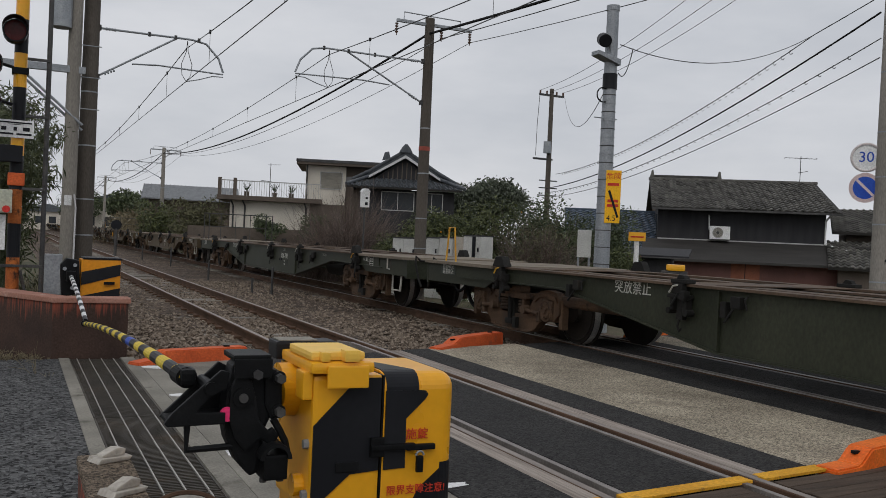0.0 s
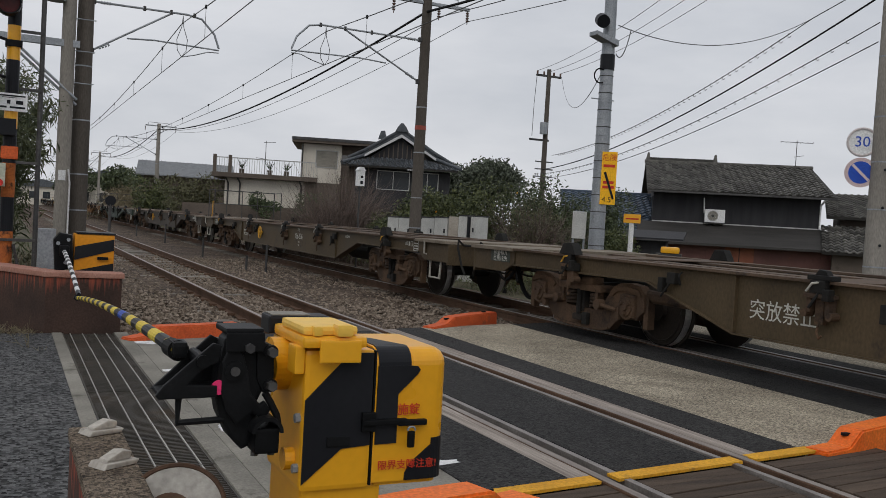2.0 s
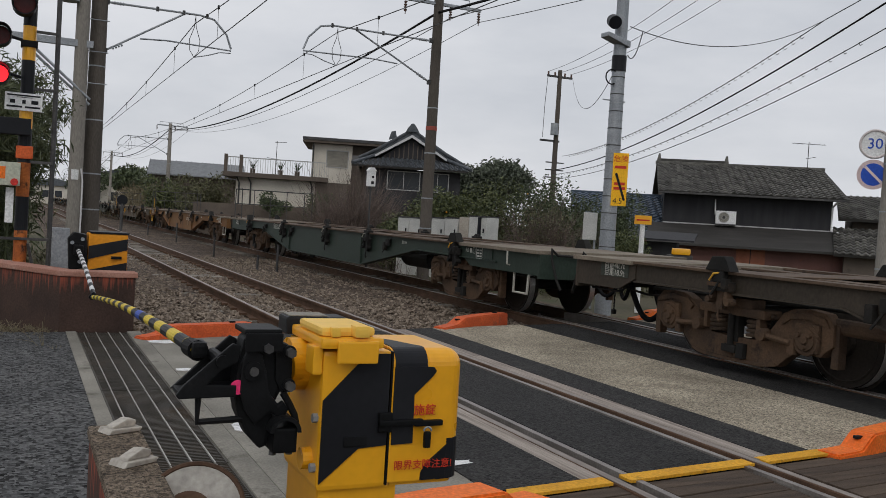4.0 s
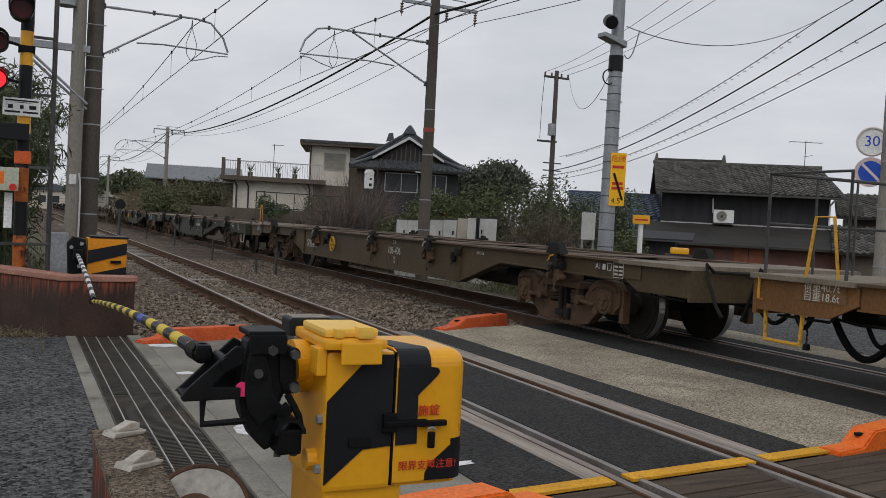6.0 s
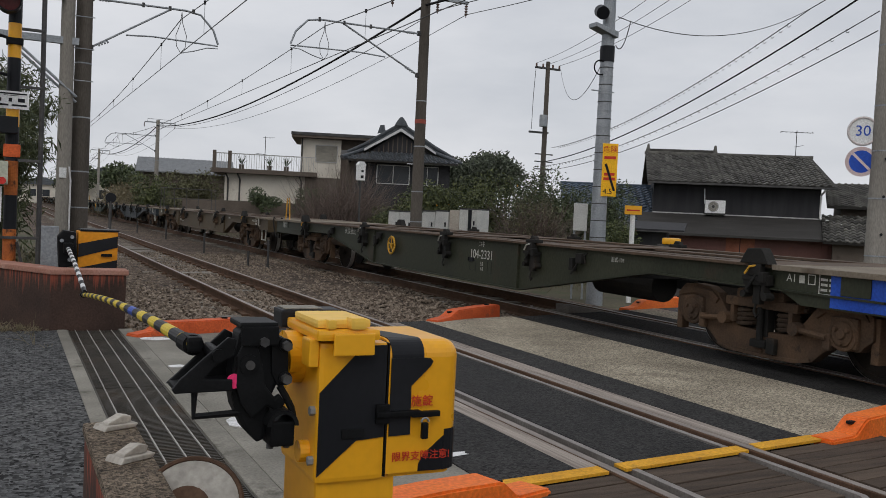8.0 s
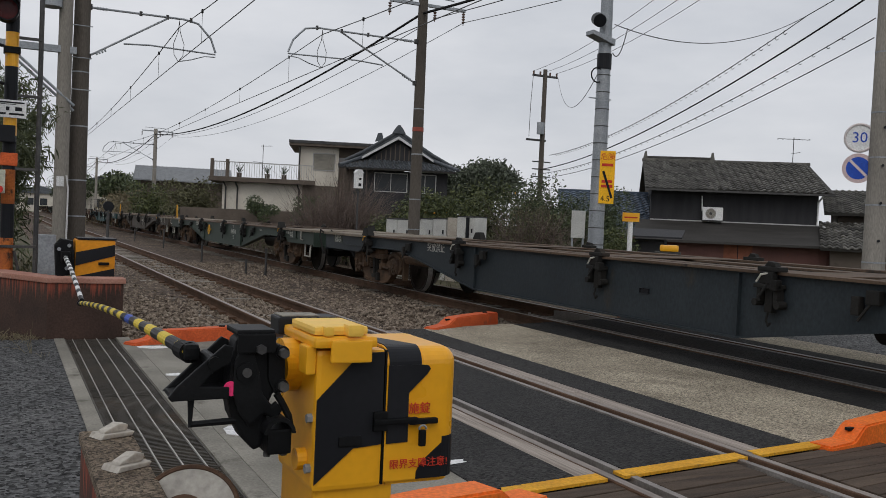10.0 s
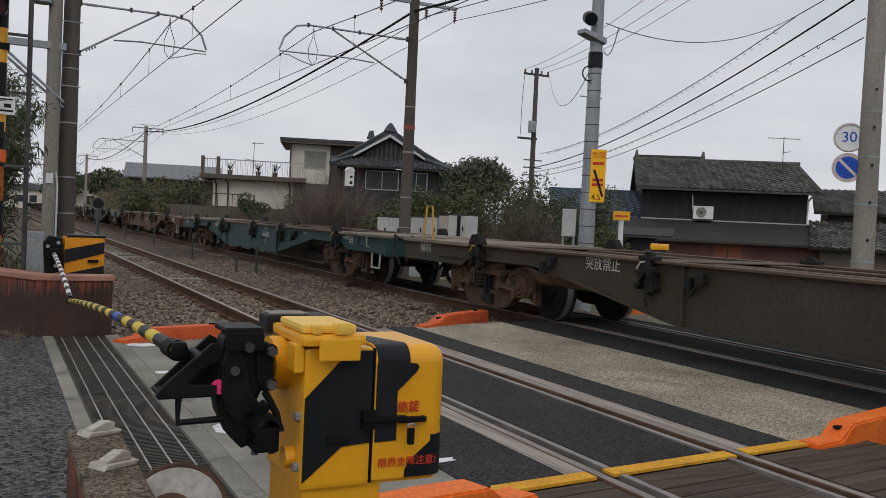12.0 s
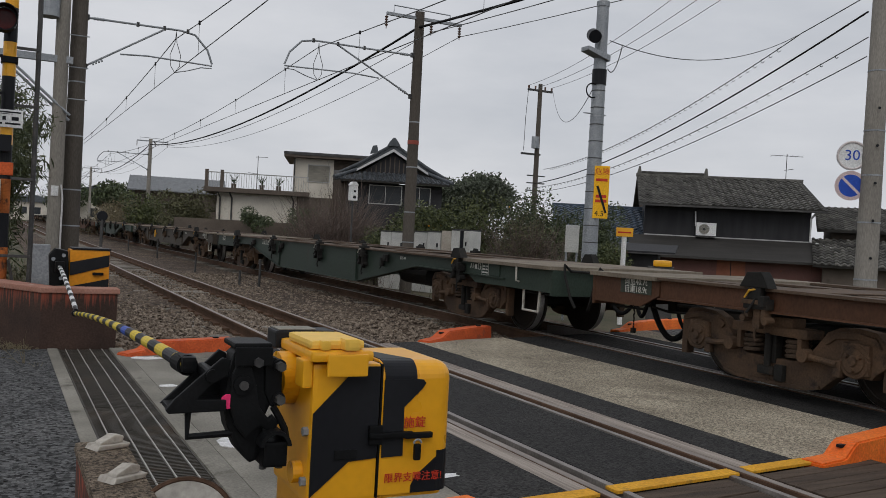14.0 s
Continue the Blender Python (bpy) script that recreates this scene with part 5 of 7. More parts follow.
part("black_stripe", plate([(0.704, 0.515), (1.096, 0.515), (1.096, 0.665), (0.704, 0.575)], 10.292, 10.2995), BLACK, m2)
part("cap", box(0.72, 1.11, 10.29, 10.69, 0.966, 0.985, 0.006), BLACK, m2)
part("latch", box(0.93, 1.04, 10.272, 10.2915, 0.70, 0.73, 0.004), BLACK_IRON, m2)
g2 = part("arm_bracket", prism([(0.50, 0.90), (0.56, 0.97), (0.68, 0.95), (0.70, 0.60), (0.52, 0.56)], 10.30, 10.50, "y", bevel=0.015), BLACK_IRON, m2, "black cast arm bracket")
part("fork_plate", box(0.555, 0.645, 10.16, 10.298, 0.73, 0.84, 0.01), BLACK_IRON, g2)
for x, z in ((0.54, 0.86), (0.64, 0.90), (0.62, 0.66)):
    part("bolt", rod((x, 10.30, z), (x, 10.27, z), 0.02, n=8), GALV, g2)

a2 = striped_arm("barrier_arm", "yellow, black and white striped arm", (0.60, 10.22, 0.78), (0.535, 7.04, 0.635), 0.02, 0.022, 0.017, 20, LINE_WHITE, m2)

# ---- crossing signal beside the far parapet ----
RUSTY_BAND = surf("rusty_orange_band", (0.30, 0.085, 0.025), (0.46, 0.14, 0.035), 0.75, 5, 50, 0.2, stain=(0.035, 0.025, 0.02), amount=0.62, stain_scale=7)
sg = thing("crossing_signal", "black and yellow striped crossing signal mast with red flashing lamps", "crossing signal")
x0, y0 = 0.045, 10.95
z = -0.3
for k in range(14):
    h = 0.37 if k else 0.5
    part("mast_band", rod((x0, y0, z), (x0, y0, z + h), 0.068, n=20), (RUSTY_BAND if z < 1.9 else YELLOW) if k % 2 == 0 else BLACK, sg)
    z += h


DEAD_LENS = surf("unlit_red_lens", (0.10, 0.008, 0.008), (0.14, 0.012, 0.012), 0.25, 4, 40, 0.0)


def lamp(cx, cz, lit, r=0.11):
    b = rod((cx, y0 - 0.30, cz), (cx, y0 - 0.12, cz), r, n=28)
    ob = part("lamp_housing", b, BLACK, sg)
    v = bmesh.new()
    n = 16
    for k in range(n):
        a, c = radians(-20 + 220 * k / n), radians(-20 + 220 * (k + 1) / n)
        q = [v.verts.new((cx + r * math.cos(w), yy, cz + r * math.sin(w))) for w in (a, c) for yy in (y0 - 0.31, y0 - 0.52)]
        v.faces.new((q[0], q[1], q[3], q[2]))
    bmesh.ops.remove_doubles(v, verts=v.verts, dist=0.0005)
    bmesh.ops.solidify(v, geom=v.faces, thickness=0.006)
    part("visor", v, BLACK, ob)
    part("lens", rod((cx, y0 - 0.305, cz), (cx, y0 - 0.30, cz), r * 0.88, n=28), glow("lit_red_lens", (1.0, 0.02, 0.03), 1.6) if lit else DEAD_LENS, ob, "red lens, lit" if lit else "dark red lens")
    part("lamp_arm", tube([(x0 - 0.06, y0, cz + 0.02), (cx, y0 - 0.06, cz + 0.06), (cx, y0 - 0.13, cz)], 0.018), BLACK, ob)


lamp(-0.23, 2.98, False, 0.10)
lamp(-0.23, 2.58, True, 0.10)
lamp(-0.02, 3.35, False, 0.12)
bd = part("name_board", box(-0.17, 0.20, y0 - 0.10, y0 - 0.085, 2.235, 2.425, 0.003), WHITE, sg, "white name board with dark writing")
for k, (za, zb, xa, xb) in enumerate(((2.39, 2.405, -0.15, 0.18), (2.375, 2.381, -0.05, 0.10), (2.31, 2.35, -0.12, -0.07), (2.31, 2.35, 0.0, 0.035), (2.31, 2.35, 0.09, 0.16), (2.265, 2.285, -0.15, 0.0), (2.265, 2.285, 0.03, 0.18))):
    part("writing_bar", box(xa, xb, y0 - 0.1035, y0 - 0.1005, za, zb), BLACK, bd)
part("speaker_box", box(-0.26, 0.10, y0 - 0.16, y0 + 0.02, 1.97, 2.15, 0.01), BLACK, sg)
eb = part("emergency_button_box", box(-0.22, 0.015, y0 - 0.22, y0 - 0.075, 1.42, 1.67, 0.012), surf("cream_enamel", (0.40, 0.42, 0.34), (0.48, 0.50, 0.40), 0.5, 3, 40, 0.05, stain=(0.25, 0.22, 0.16), amount=0.35), sg, "cream metal emergency button box")
part("button", rod((-0.04, y0 - 0.222, 1.46), (-0.04, y0 - 0.245, 1.46), 0.038, n=18), RED, eb)
part("panel_mark", box(-0.19, -0.13, y0 - 0.2235, y0 - 0.2205, 1.49, 1.62), ORANGE, eb)
part("white_plate", box(-0.12, -0.04, y0 - 0.10, y0 - 0.08, 1.02, 1.40, 0.004), WHITE, sg, "narrow white instruction plate")
part("mast_clamp", box(-0.04, 0.13, y0 - 0.08, y0 + 0.08, 2.93, 3.0, 0.008), BLACK_IRON, sg)
part("mast_clamp", box(-0.04, 0.13, y0 - 0.08, y0 + 0.08, 1.72, 1.86, 0.02), RED_BLOCK, sg)
st = thing("steel_post", "thin grey steel stay post beside the signal mast", "post")
part("post", rod((0.335, 10.9, -0.32), (0.325, 10.9, 5.2), 0.026, n=12), STEEL_DARK, st)
for zz, xa in ((0.85, -0.25), (1.69, 0.11), (2.48, 0.11), (3.10, 0.11)):
    part("cross_tie", box(xa, 0.335, 10.865, 10.895, zz - 0.015, zz + 0.015, 0.003), STEEL_DARK, st)
part("stay", rod((0.12, 10.92, 0.8), (0.30, 10.95, 0.0), 0.016, n=8), STEEL_DARK, st)
cbx = thing("junction_box", "small grey metal junction box on a post", "junction box", pose(0.50, 12.2, 0))
part("box_body", box(-0.10, 0.10, -0.08, 0.08, 0.45, 0.95, 0.01), GALV, cbx)
part("post", rod((0, 0, -0.33), (0, 0, 0.45), 0.03), GALV, cbx)

# ---- catenary poles ----
POLES = []


def concrete_pole(x, y, h, r0, r1, material, label, lean=0.0):
    p = thing("catenary_pole", label, "pole", pose(x, y, -0.32, 0, lean, 0), "catenary poles")
    part("shaft", rod((0, 0, 0), (0, 0, h), r0, r1, 28), material, p, smooth=False)
    for zz in (1.4, 2.2, 3.4, 4.6):
        part("band", rod((0, 0, zz), (0, 0, zz + 0.03), r0 + (r1 - r0) * zz / h + 0.004, n=24), GALV, p)
    return p


def bracket(p, s, z, reach, wire):
    """Hinged cantilever: top tube, strut and registration arm. s: towards +x or -x."""
    part("top_tube", tube([(s * 0.12, 0, z + 0.98), (s * (reach - 0.75), 0, z + 0.99), (s * (reach - 0.42), 0, z + 0.93), (s * (reach - 0.12), 0, z + 0.62), (s * reach, 0, z + 0.30)], 0.026), GALV, p, "galvanised cantilever tube")
    part("strut", tube([(s * 0.12, 0, z - 0.12), (s * reach * 0.62, 0, z + 0.96)], 0.024), GALV, p)
    part("registration_tube", tube([(s * reach * 0.30, 0, z + 0.26), (s * reach * 0.5, 0, z + 0.30), (s * reach, 0, z + 0.26)], 0.019), GALV, p)
    part("steady_arm", tube([(s * reach, 0, z + 0.20), (s * (reach - 0.25), 0, z + 0.19), (s * (reach - 0.55), 0, z + 0.08), (s * wire, 0, z)], 0.013), GALV, p)
    for zz, up in ((z + 0.98, 0.0), (z - 0.12, 0.5)):
        b = bmesh.new()
        for k in range(4):
            rod((s * (0.30 + 0.06 * k), 0, zz + up * (0.18 + 0.06 * k)), (s * (0.33 + 0.06 * k), 0, zz + up * (0.21 + 0.06 * k)), 0.042, 0.032, 10, b)
        part("insulator", b, GALV, p)
        part("hinge", box(min(s * 0.10, s * 0.20), max(s * 0.10, s * 0.20), -0.05, 0.05, zz - 0.05, zz + 0.07, 0.01), STEEL_DARK, p)
    for q in (0.42, 0.62, 0.80):
        part("tube_clamp", rod((s * reach * q, 0, z + 0.94), (s * reach * q, 0, z + 1.04), 0.034, n=8), STEEL_DARK, p)
    for o in (-1, 1):
        part("jumper_wire", tube([(s * wire, 0, z + 0.95), (s * wire + o * 0.02, 0, z + 0.70), (s * wire + o * 0.12, 0, z + 0.40), (s * wire + o * 0.10, 0, z + 0.15), (s * wire, 0, z)], 0.008, 5), STEEL_DARK, p)


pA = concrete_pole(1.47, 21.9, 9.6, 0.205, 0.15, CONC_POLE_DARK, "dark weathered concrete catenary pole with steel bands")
bracket(pA, 1, 4.78 + 0.32, 2.95, 2.1)
pA2 = thing("utility_pole", "pale grey steel pole with transformer can beside the catenary pole", "pole", pose(1.12, 21.6, -0.32))
part("shaft", rod((0, 0, 0), (0, 0, 8.8), 0.155, 0.135, 24), CONC_POLE, pA2)
part("transformer_can", rod((-0.30, -0.1, 5.9), (-0.30, -0.1, 6.9), 0.22, n=20), GALV, pA2, "grey transformer can")
part("number_plate", box(-0.10, 0.05, -0.165, -0.155, 2.05, 2.27, 0.003), WHITE, pA2, "small white plate")
for k in range(3):
    part("pole_step", rod((0.10, 0, 4.2 + 0.7 * k), (0.55, 0, 4.2 + 0.7 * k), 0.012, n=6), GALV, pA2)
part("conduit", tube([(0.13, -0.12, 0), (0.14, -0.12, 2.0), (0.10, -0.13, 2.3)], 0.02), LINE_WHITE, pA2)
arm_l = thing("support_beam", "galvanised steel beam with diagonal stays tied to the pole", "beam", pose(0.0, 21.55, 0))
part("beam", box(-2.2, 1.35, -0.06, 0.06, 4.63, 4.78, 0.006), GALV, arm_l)
part("diagonal", rod((0.05, -0.07, 4.6), (1.33, -0.07, 3.5), 0.03), GALV, arm_l)
part("diagonal", rod((0.05, 0.07, 4.5), (1.33, 0.07, 3.4), 0.03), GALV, arm_l)

for i, y in enumerate((22.2, 69.4, 116.2, 163.0)):
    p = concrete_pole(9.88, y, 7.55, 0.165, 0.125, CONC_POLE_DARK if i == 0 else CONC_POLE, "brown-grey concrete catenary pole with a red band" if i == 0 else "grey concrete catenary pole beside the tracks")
    bracket(p, -1, 5.08 + 0.32, 3.62, 2.75)
    if i == 0:
        part("red_band", rod((0, 0, 4.02), (0, 0, 4.13), 0.152, n=28), surf("faded_band_red", (0.30, 0.075, 0.055), (0.38, 0.11, 0.085), 0.8, 3, 50, 0.1), p, "faded red band")
    else:
        part("pale_sleeve", rod((0, 0, 0.0), (0, 0, 1.75), 0.172, n=24), CONC, p)
    part("crossarm", box(-0.95, 1.25, -0.04, 0.04, 7.34, 7.42, 0.005), GALV, p)
    for x in (-0.95, 0.35, 1.2):
        b = bmesh.new()
        for k in range(4):
            rod((x, 0, 7.30 - 0.07 * k), (x, 0, 7.26 - 0.07 * k), 0.05, 0.03, 10, b)
        rod((x, 0, 7.34), (x, 0, 6.98), 0.012, n=6, bm=b)
        part("insulator", b, PORCELAIN, p)
    part("upper_stay", tube([(-0.75, 0, 7.42), (-0.75, 0, 7.62), (0.9, 0, 7.60), (0.9, 0, 7.42)], 0.016), GALV, p)

# ---- overhead wires ----
def wire(name, label, pts, r, material=WIRE, n=6):
    t = part(name, tube(pts, r, n), material)
    return tagged(t, label, "wire", "overhead wires")


ys_far = (-24.6, 22.2, 69.4, 116.2, 163.0, 300.0)
ys_near = (-24.0, 21.9, 68.5, 115.0, 161.0, 300.0)
for xs, ys, zc, zm, who in ((3.55, ys_near, 4.76, 5.55, "near"), (7.13, ys_far, 5.08, 5.92, "far")):
    for a, b in zip(ys, ys[1:]):
        n = 16
        wire("contact_wire", "thin dark contact wire over the track", [(xs, a, zc), (xs, (a + b) / 2, zc - 0.01), (xs, b, zc)], 0.010)
        ms = sag((xs, a, zm), (xs, b, zm), 0.62, n)
        wire("messenger_wire", "thin dark sagging messenger wire over the track", ms, 0.011)
        if a < 100:
            for k in range(1, n, 2):
                p = ms[k]
                d = tagged(part("dropper", rod((xs, p.y, zc), (xs, p.y, p.z), 0.005, n=5), WIRE), "thin dropper between messenger and contact wire", "wire", "droppers")
                part("clip", box(xs - 0.02, xs + 0.02, p.y - 0.03, p.y + 0.03, p.z - 0.04, p.z + 0.04, 0.01), BLACK_IRON, d)
for a, b in zip(ys_far, ys_far[1:]):
    wire("feeder_cable", "thick black feeder cable sagging between poles", sag((9.85, a, 6.82), (9.85, b, 6.82), 0.92, 24), 0.032, RUBBER, 8)
    wire("feeder_cable", "thin grey feeder wire sagging between poles", sag((10.25, a, 6.75), (10.25, b, 6.75), 0.85, 20), 0.011)
    wire("feeder_cable", "thin grey feeder wire sagging between poles", sag((11.1, a, 6.75), (11.1, b, 6.75), 0.95, 20), 0.009)

# short posts between the tracks
for x, y, h in ((5.80, 21.8, 0.72), (5.46, 22.4, 0.42), (5.54, 28.4, 0.62), (5.75, 37.2, 0.8), (5.5, 44.0, 0.6)):
    p = thing("marker_post", "short dark steel post in the ballast between tracks", "post", pose(x, y, -0.25), "short posts between the tracks")
    part("post", rod((0, 0, 0), (0, 0, h), 0.030, n=8), STEEL_DARK, p)
    part("post_cap", rod((0, 0, h), (0, 0, h + 0.02), 0.036, n=8), STEEL_DARK, p)
ms_ = thing("dwarf_signal", "small dark round-headed signal on a post", "signal", pose(4.4, 45.0, -0.25))
part("post", rod((0, 0, 0), (0, 0, 1.45), 0.07, n=10), STEEL_DARK, ms_)
part("head", rod((0, -0.06, 1.62), (0, 0.06, 1.62), 0.24, n=20), BLACK, ms_)

# ---- lamp pole with the yellow warning board ----
lp = thing("signal_pole", "galvanised steel pole with climbing bands and siren lamp", "pole", pose(10.46, 14.72, -0.32))
part("shaft", rod((0, 0, 0), (0, 0, 6.28), 0.165, 0.115, 28), GALV, lp)
part("pole_cap", rod((0, 0, 6.28), (0, 0, 6.38), 0.128, n=24), GALV, lp)
for k in range(26):
    zz = 0.5 + 0.165 * k
    part("band", rod((0, 0, zz), (0, 0, zz + 0.018), 0.165 - 0.008 * zz + 0.006, n=24), STEEL_DARK if k % 2 else GALV, lp)
sl_ = part("spotlight", rod((-0.30, -0.22, 5.62), (-0.22, -0.02, 5.70), 0.125, n=22), BLACK, lp, "round black siren lamp")
part("lamp_shelf", prism([(-0.42, 5.36), (0.10, 5.20), (0.10, 5.32), (-0.42, 5.44)], -0.2, 0.06, "y", bevel=0.01), GALV, sl_)
part("cable_loop", ring((-0.18, -0.05, 4.62), 0.14, 0.014, "y", 16), RUBBER, lp)
part("dark_wrap", rod((0, 0, 4.75), (0, 0, 5.05), 0.142, n=24), BLACK, lp)
part("step_bar", rod((-0.32, 0, 4.18), (0.2, 0, 4.18), 0.012, n=6), GALV, lp)
wb = thing("warning_board", "tall yellow warning board with red and dark characters", "sign", pose(10.50, 14.50, 1.82, 0, 0, -35))
part("board", box(-0.145, 0.145, -0.012, 0.012, 0, 1.02, 0.004), SIGN_YELLOW, wb)
words("危険", 0.14, TEXT_RED, wb, pose(0, -0.0135, 0.90), "lettering")
for zz, wd in ((0.72, 0.22), (0.40, 0.2), (0.31, 0.22)):
    part("writing_bar", box(-wd / 2, wd / 2, -0.016, -0.0125, zz, zz + 0.055), TEXT_RED, wb)
words("4.5", 0.15, BLACK, wb, pose(-0.02, -0.0135, 0.09), "lettering")
part("arrow", prism([(-0.10, 0.62), (0.085, 0.10), (0.125, 0.115), (-0.055, 0.635)], -0.019, -0.0165, "y"), BLACK, wb)
ss = thing("guide_sign", "small orange sign on a white post", "sign", pose(11.5, 15.0, -0.3, 0, 0, -35))
part("post", rod((0, 0, 0), (0, 0, 1.85), 0.05, n=12), WHITE, ss)
part("panel", box(-0.17, 0.17, -0.075, -0.055, 1.80, 1.98, 0.004), YELLOW, ss)
part("writing_bar", box(-0.13, 0.13, -0.079, -0.0755, 1.87, 1.90), TEXT_RED, ss)
SHUTTER_WHITE = surf("dull_white_enamel", (0.46, 0.46, 0.44), (0.55, 0.55, 0.52), 0.5, 3, 40, 0.03, stain=(0.30, 0.28, 0.24), amount=0.3)
rb = thing("relay_box", "white metal relay box on a frame beside the signal pole", "relay box", pose(10.75, 15.75, -0.3, 0, 0, -35))
part("box_body", box(-0.15, 0.13, -0.15, 0.15, 1.42, 1.98, 0.01), SHUTTER_WHITE, rb)
part("leg", box(-0.14, -0.10, -0.1, 0.1, 0, 1.415), GALV, rb)
part("leg", box(0.08, 0.12, -0.1, 0.1, 0, 1.415), GALV, rb)
lampm = thing("obstacle_lamp", "yellow rotating warning lamp on a dark base", "warning lamp", pose(13.03, 15.6, -0.3, 0, 0, -40))
part("base", box(-0.3, 0.25, -0.1, 0.1, 0.0, 1.20, 0.02), STEEL_DARK, lampm)
part("dome", box(-0.20, 0.20, -0.14, 0.14, 1.201, 1.341, 0.05), YELLOW, lampm)

# ---- pole with road signs ----
rp = thing("road_sign_pole", "thick concrete utility pole carrying two round road signs", "pole", pose(15.78, 12.66, -0.32))
part("shaft", rod((0, 0, 0), (0, 0, 9.0), 0.225, 0.165, 28), CONC_POLE, rp)
for zz in (1.2, 2.35, 3.3, 4.2, 5.4):
    part("band", rod((0, 0, zz), (0, 0, zz + 0.03), 0.232 - 0.0067 * zz, n=24), GALV, rp)
for q in range(6):
    part("bolt_hole", rod((-0.13, -0.19, 0.9 + q * 0.75), (-0.14, -0.205, 0.9 + q * 0.75), 0.028, n=8), BLACK, rp)
# x of the signs' own frames points along the picture's width, as they face the road
s30 = thing("speed_sign", "round white speed limit sign with blue 30", "road sign", pose(15.50, 12.92, 3.39, 0, 0, -47), "round road signs")
part("disc", rod((0, -0.006, 0), (0, 0.006, 0), 0.30, n=48), WHITE, s30)
part("rim", ring((0, -0.009, 0), 0.272, 0.022, "y", 48), surf("faded_red_rim", (0.60, 0.54, 0.53), (0.68, 0.63, 0.62), 0.5, 3, 40, 0.02), s30, "faded pale red rim")
words("30", 0.30, BLUE, s30, pose(0, -0.0085, 0), "lettering", thick=0.002)
sno = thing("no_parking_sign", "round blue no parking sign with faded red rim", "road sign", pose(15.50, 12.92, 2.78, 0, 0, -47), "round road signs")
part("disc", rod((0, -0.006, 0), (0, 0.006, 0), 0.30, n=48), surf("faded_sign_red", (0.58, 0.44, 0.43), (0.66, 0.54, 0.53), 0.5, 3, 40, 0.02), sno)
part("blue_field", rod((0, -0.011, 0), (0, -0.0065, 0), 0.225, n=48), BLUE, sno)
part("bar", box(-0.22, 0.22, -0.016, -0.0115, -0.026, 0.026, m=pose(0, 0, 0, 0, 45, 0)), surf("faded_bar", (0.62, 0.52, 0.52), (0.70, 0.6, 0.6), 0.5, 3, 40, 0.02), sno)
for s in (s30, sno):
    part("sign_clamp", box(-0.03, 0.33, 0.02, 0.05, -0.03, 0.03), GALV, s)

# ---- houses ----
WALL_WHITE = surf("cream_render", (0.56, 0.52, 0.45), (0.66, 0.62, 0.54), 0.9, 1.0, 40, 0.15, stain=(0.40, 0.36, 0.30), amount=0.3)
WALL_BROWN = surf("brown_render", (0.10, 0.082, 0.068), (0.14, 0.115, 0.095), 0.9, 1.0, 40, 0.15, stain=(0.07, 0.06, 0.05), amount=0.35)
WALL_DARK = surf("charred_dark_cladding", (0.030, 0.030, 0.033), (0.045, 0.045, 0.048), 0.8, 1.2, 40, 0.2, stain=(0.06, 0.058, 0.056), amount=0.25, stretch=(4, 4, 0.6))
WALL_MAROON = surf("maroon_tin_cladding", (0.115, 0.056, 0.047), (0.16, 0.080, 0.068), 0.7, 1.0, 40, 0.12, stain=(0.17, 0.065, 0.04), amount=0.30, stain_scale=2.5)
TILE = surf("grey_roof_tile", (0.062, 0.060, 0.055), (0.135, 0.130, 0.118), 0.7, 4, 40, 0.15, stain=(0.058, 0.060, 0.038), amount=0.45, stain_scale=6, piece=0.5)
TILE_BLUE = surf("blue_grey_roof_tile", (0.055, 0.075, 0.105), (0.085, 0.11, 0.15), 0.5, 4, 40, 0.1, stain=(0.05, 0.058, 0.07), amount=0.3, piece=0.25)
TILE_SMOKED = surf("smoked_roof_tile", (0.060, 0.068, 0.078), (0.105, 0.115, 0.125), 0.5, 4, 40, 0.1, stain=(0.17, 0.18, 0.185), amount=0.25, piece=0.25)
TILE_PALE = surf("pale_grey_roof", (0.17, 0.18, 0.19), (0.24, 0.25, 0.26), 0.7, 3, 40, 0.1, stain=(0.12, 0.12, 0.12), amount=0.3)
TIN_ROOF = surf("dark_tin_roof", (0.034, 0.032, 0.030), (0.055, 0.052, 0.049), 0.7, 1.5, 40, 0.1, stain=(0.065, 0.056, 0.048), amount=0.3, stretch=(0.5, 4, 1))
GLASS = surf("dark_window_glass", (0.03, 0.035, 0.04), (0.05, 0.055, 0.06), 0.12, 1, 20, 0.0)
SHUTTER = surf("grey_shutter", (0.22, 0.21, 0.18), (0.30, 0.28, 0.24), 0.6, 2, 40, 0.1)
FRAME = surf("aluminium_frame", (0.38, 0.38, 0.37), (0.48, 0.48, 0.47), 0.5, 3, 40, 0.05, 0.5)
PLASTER_EDGE = surf("white_plaster_edge", (0.50, 0.51, 0.51), (0.60, 0.61, 0.61), 0.8, 3, 40, 0.1)


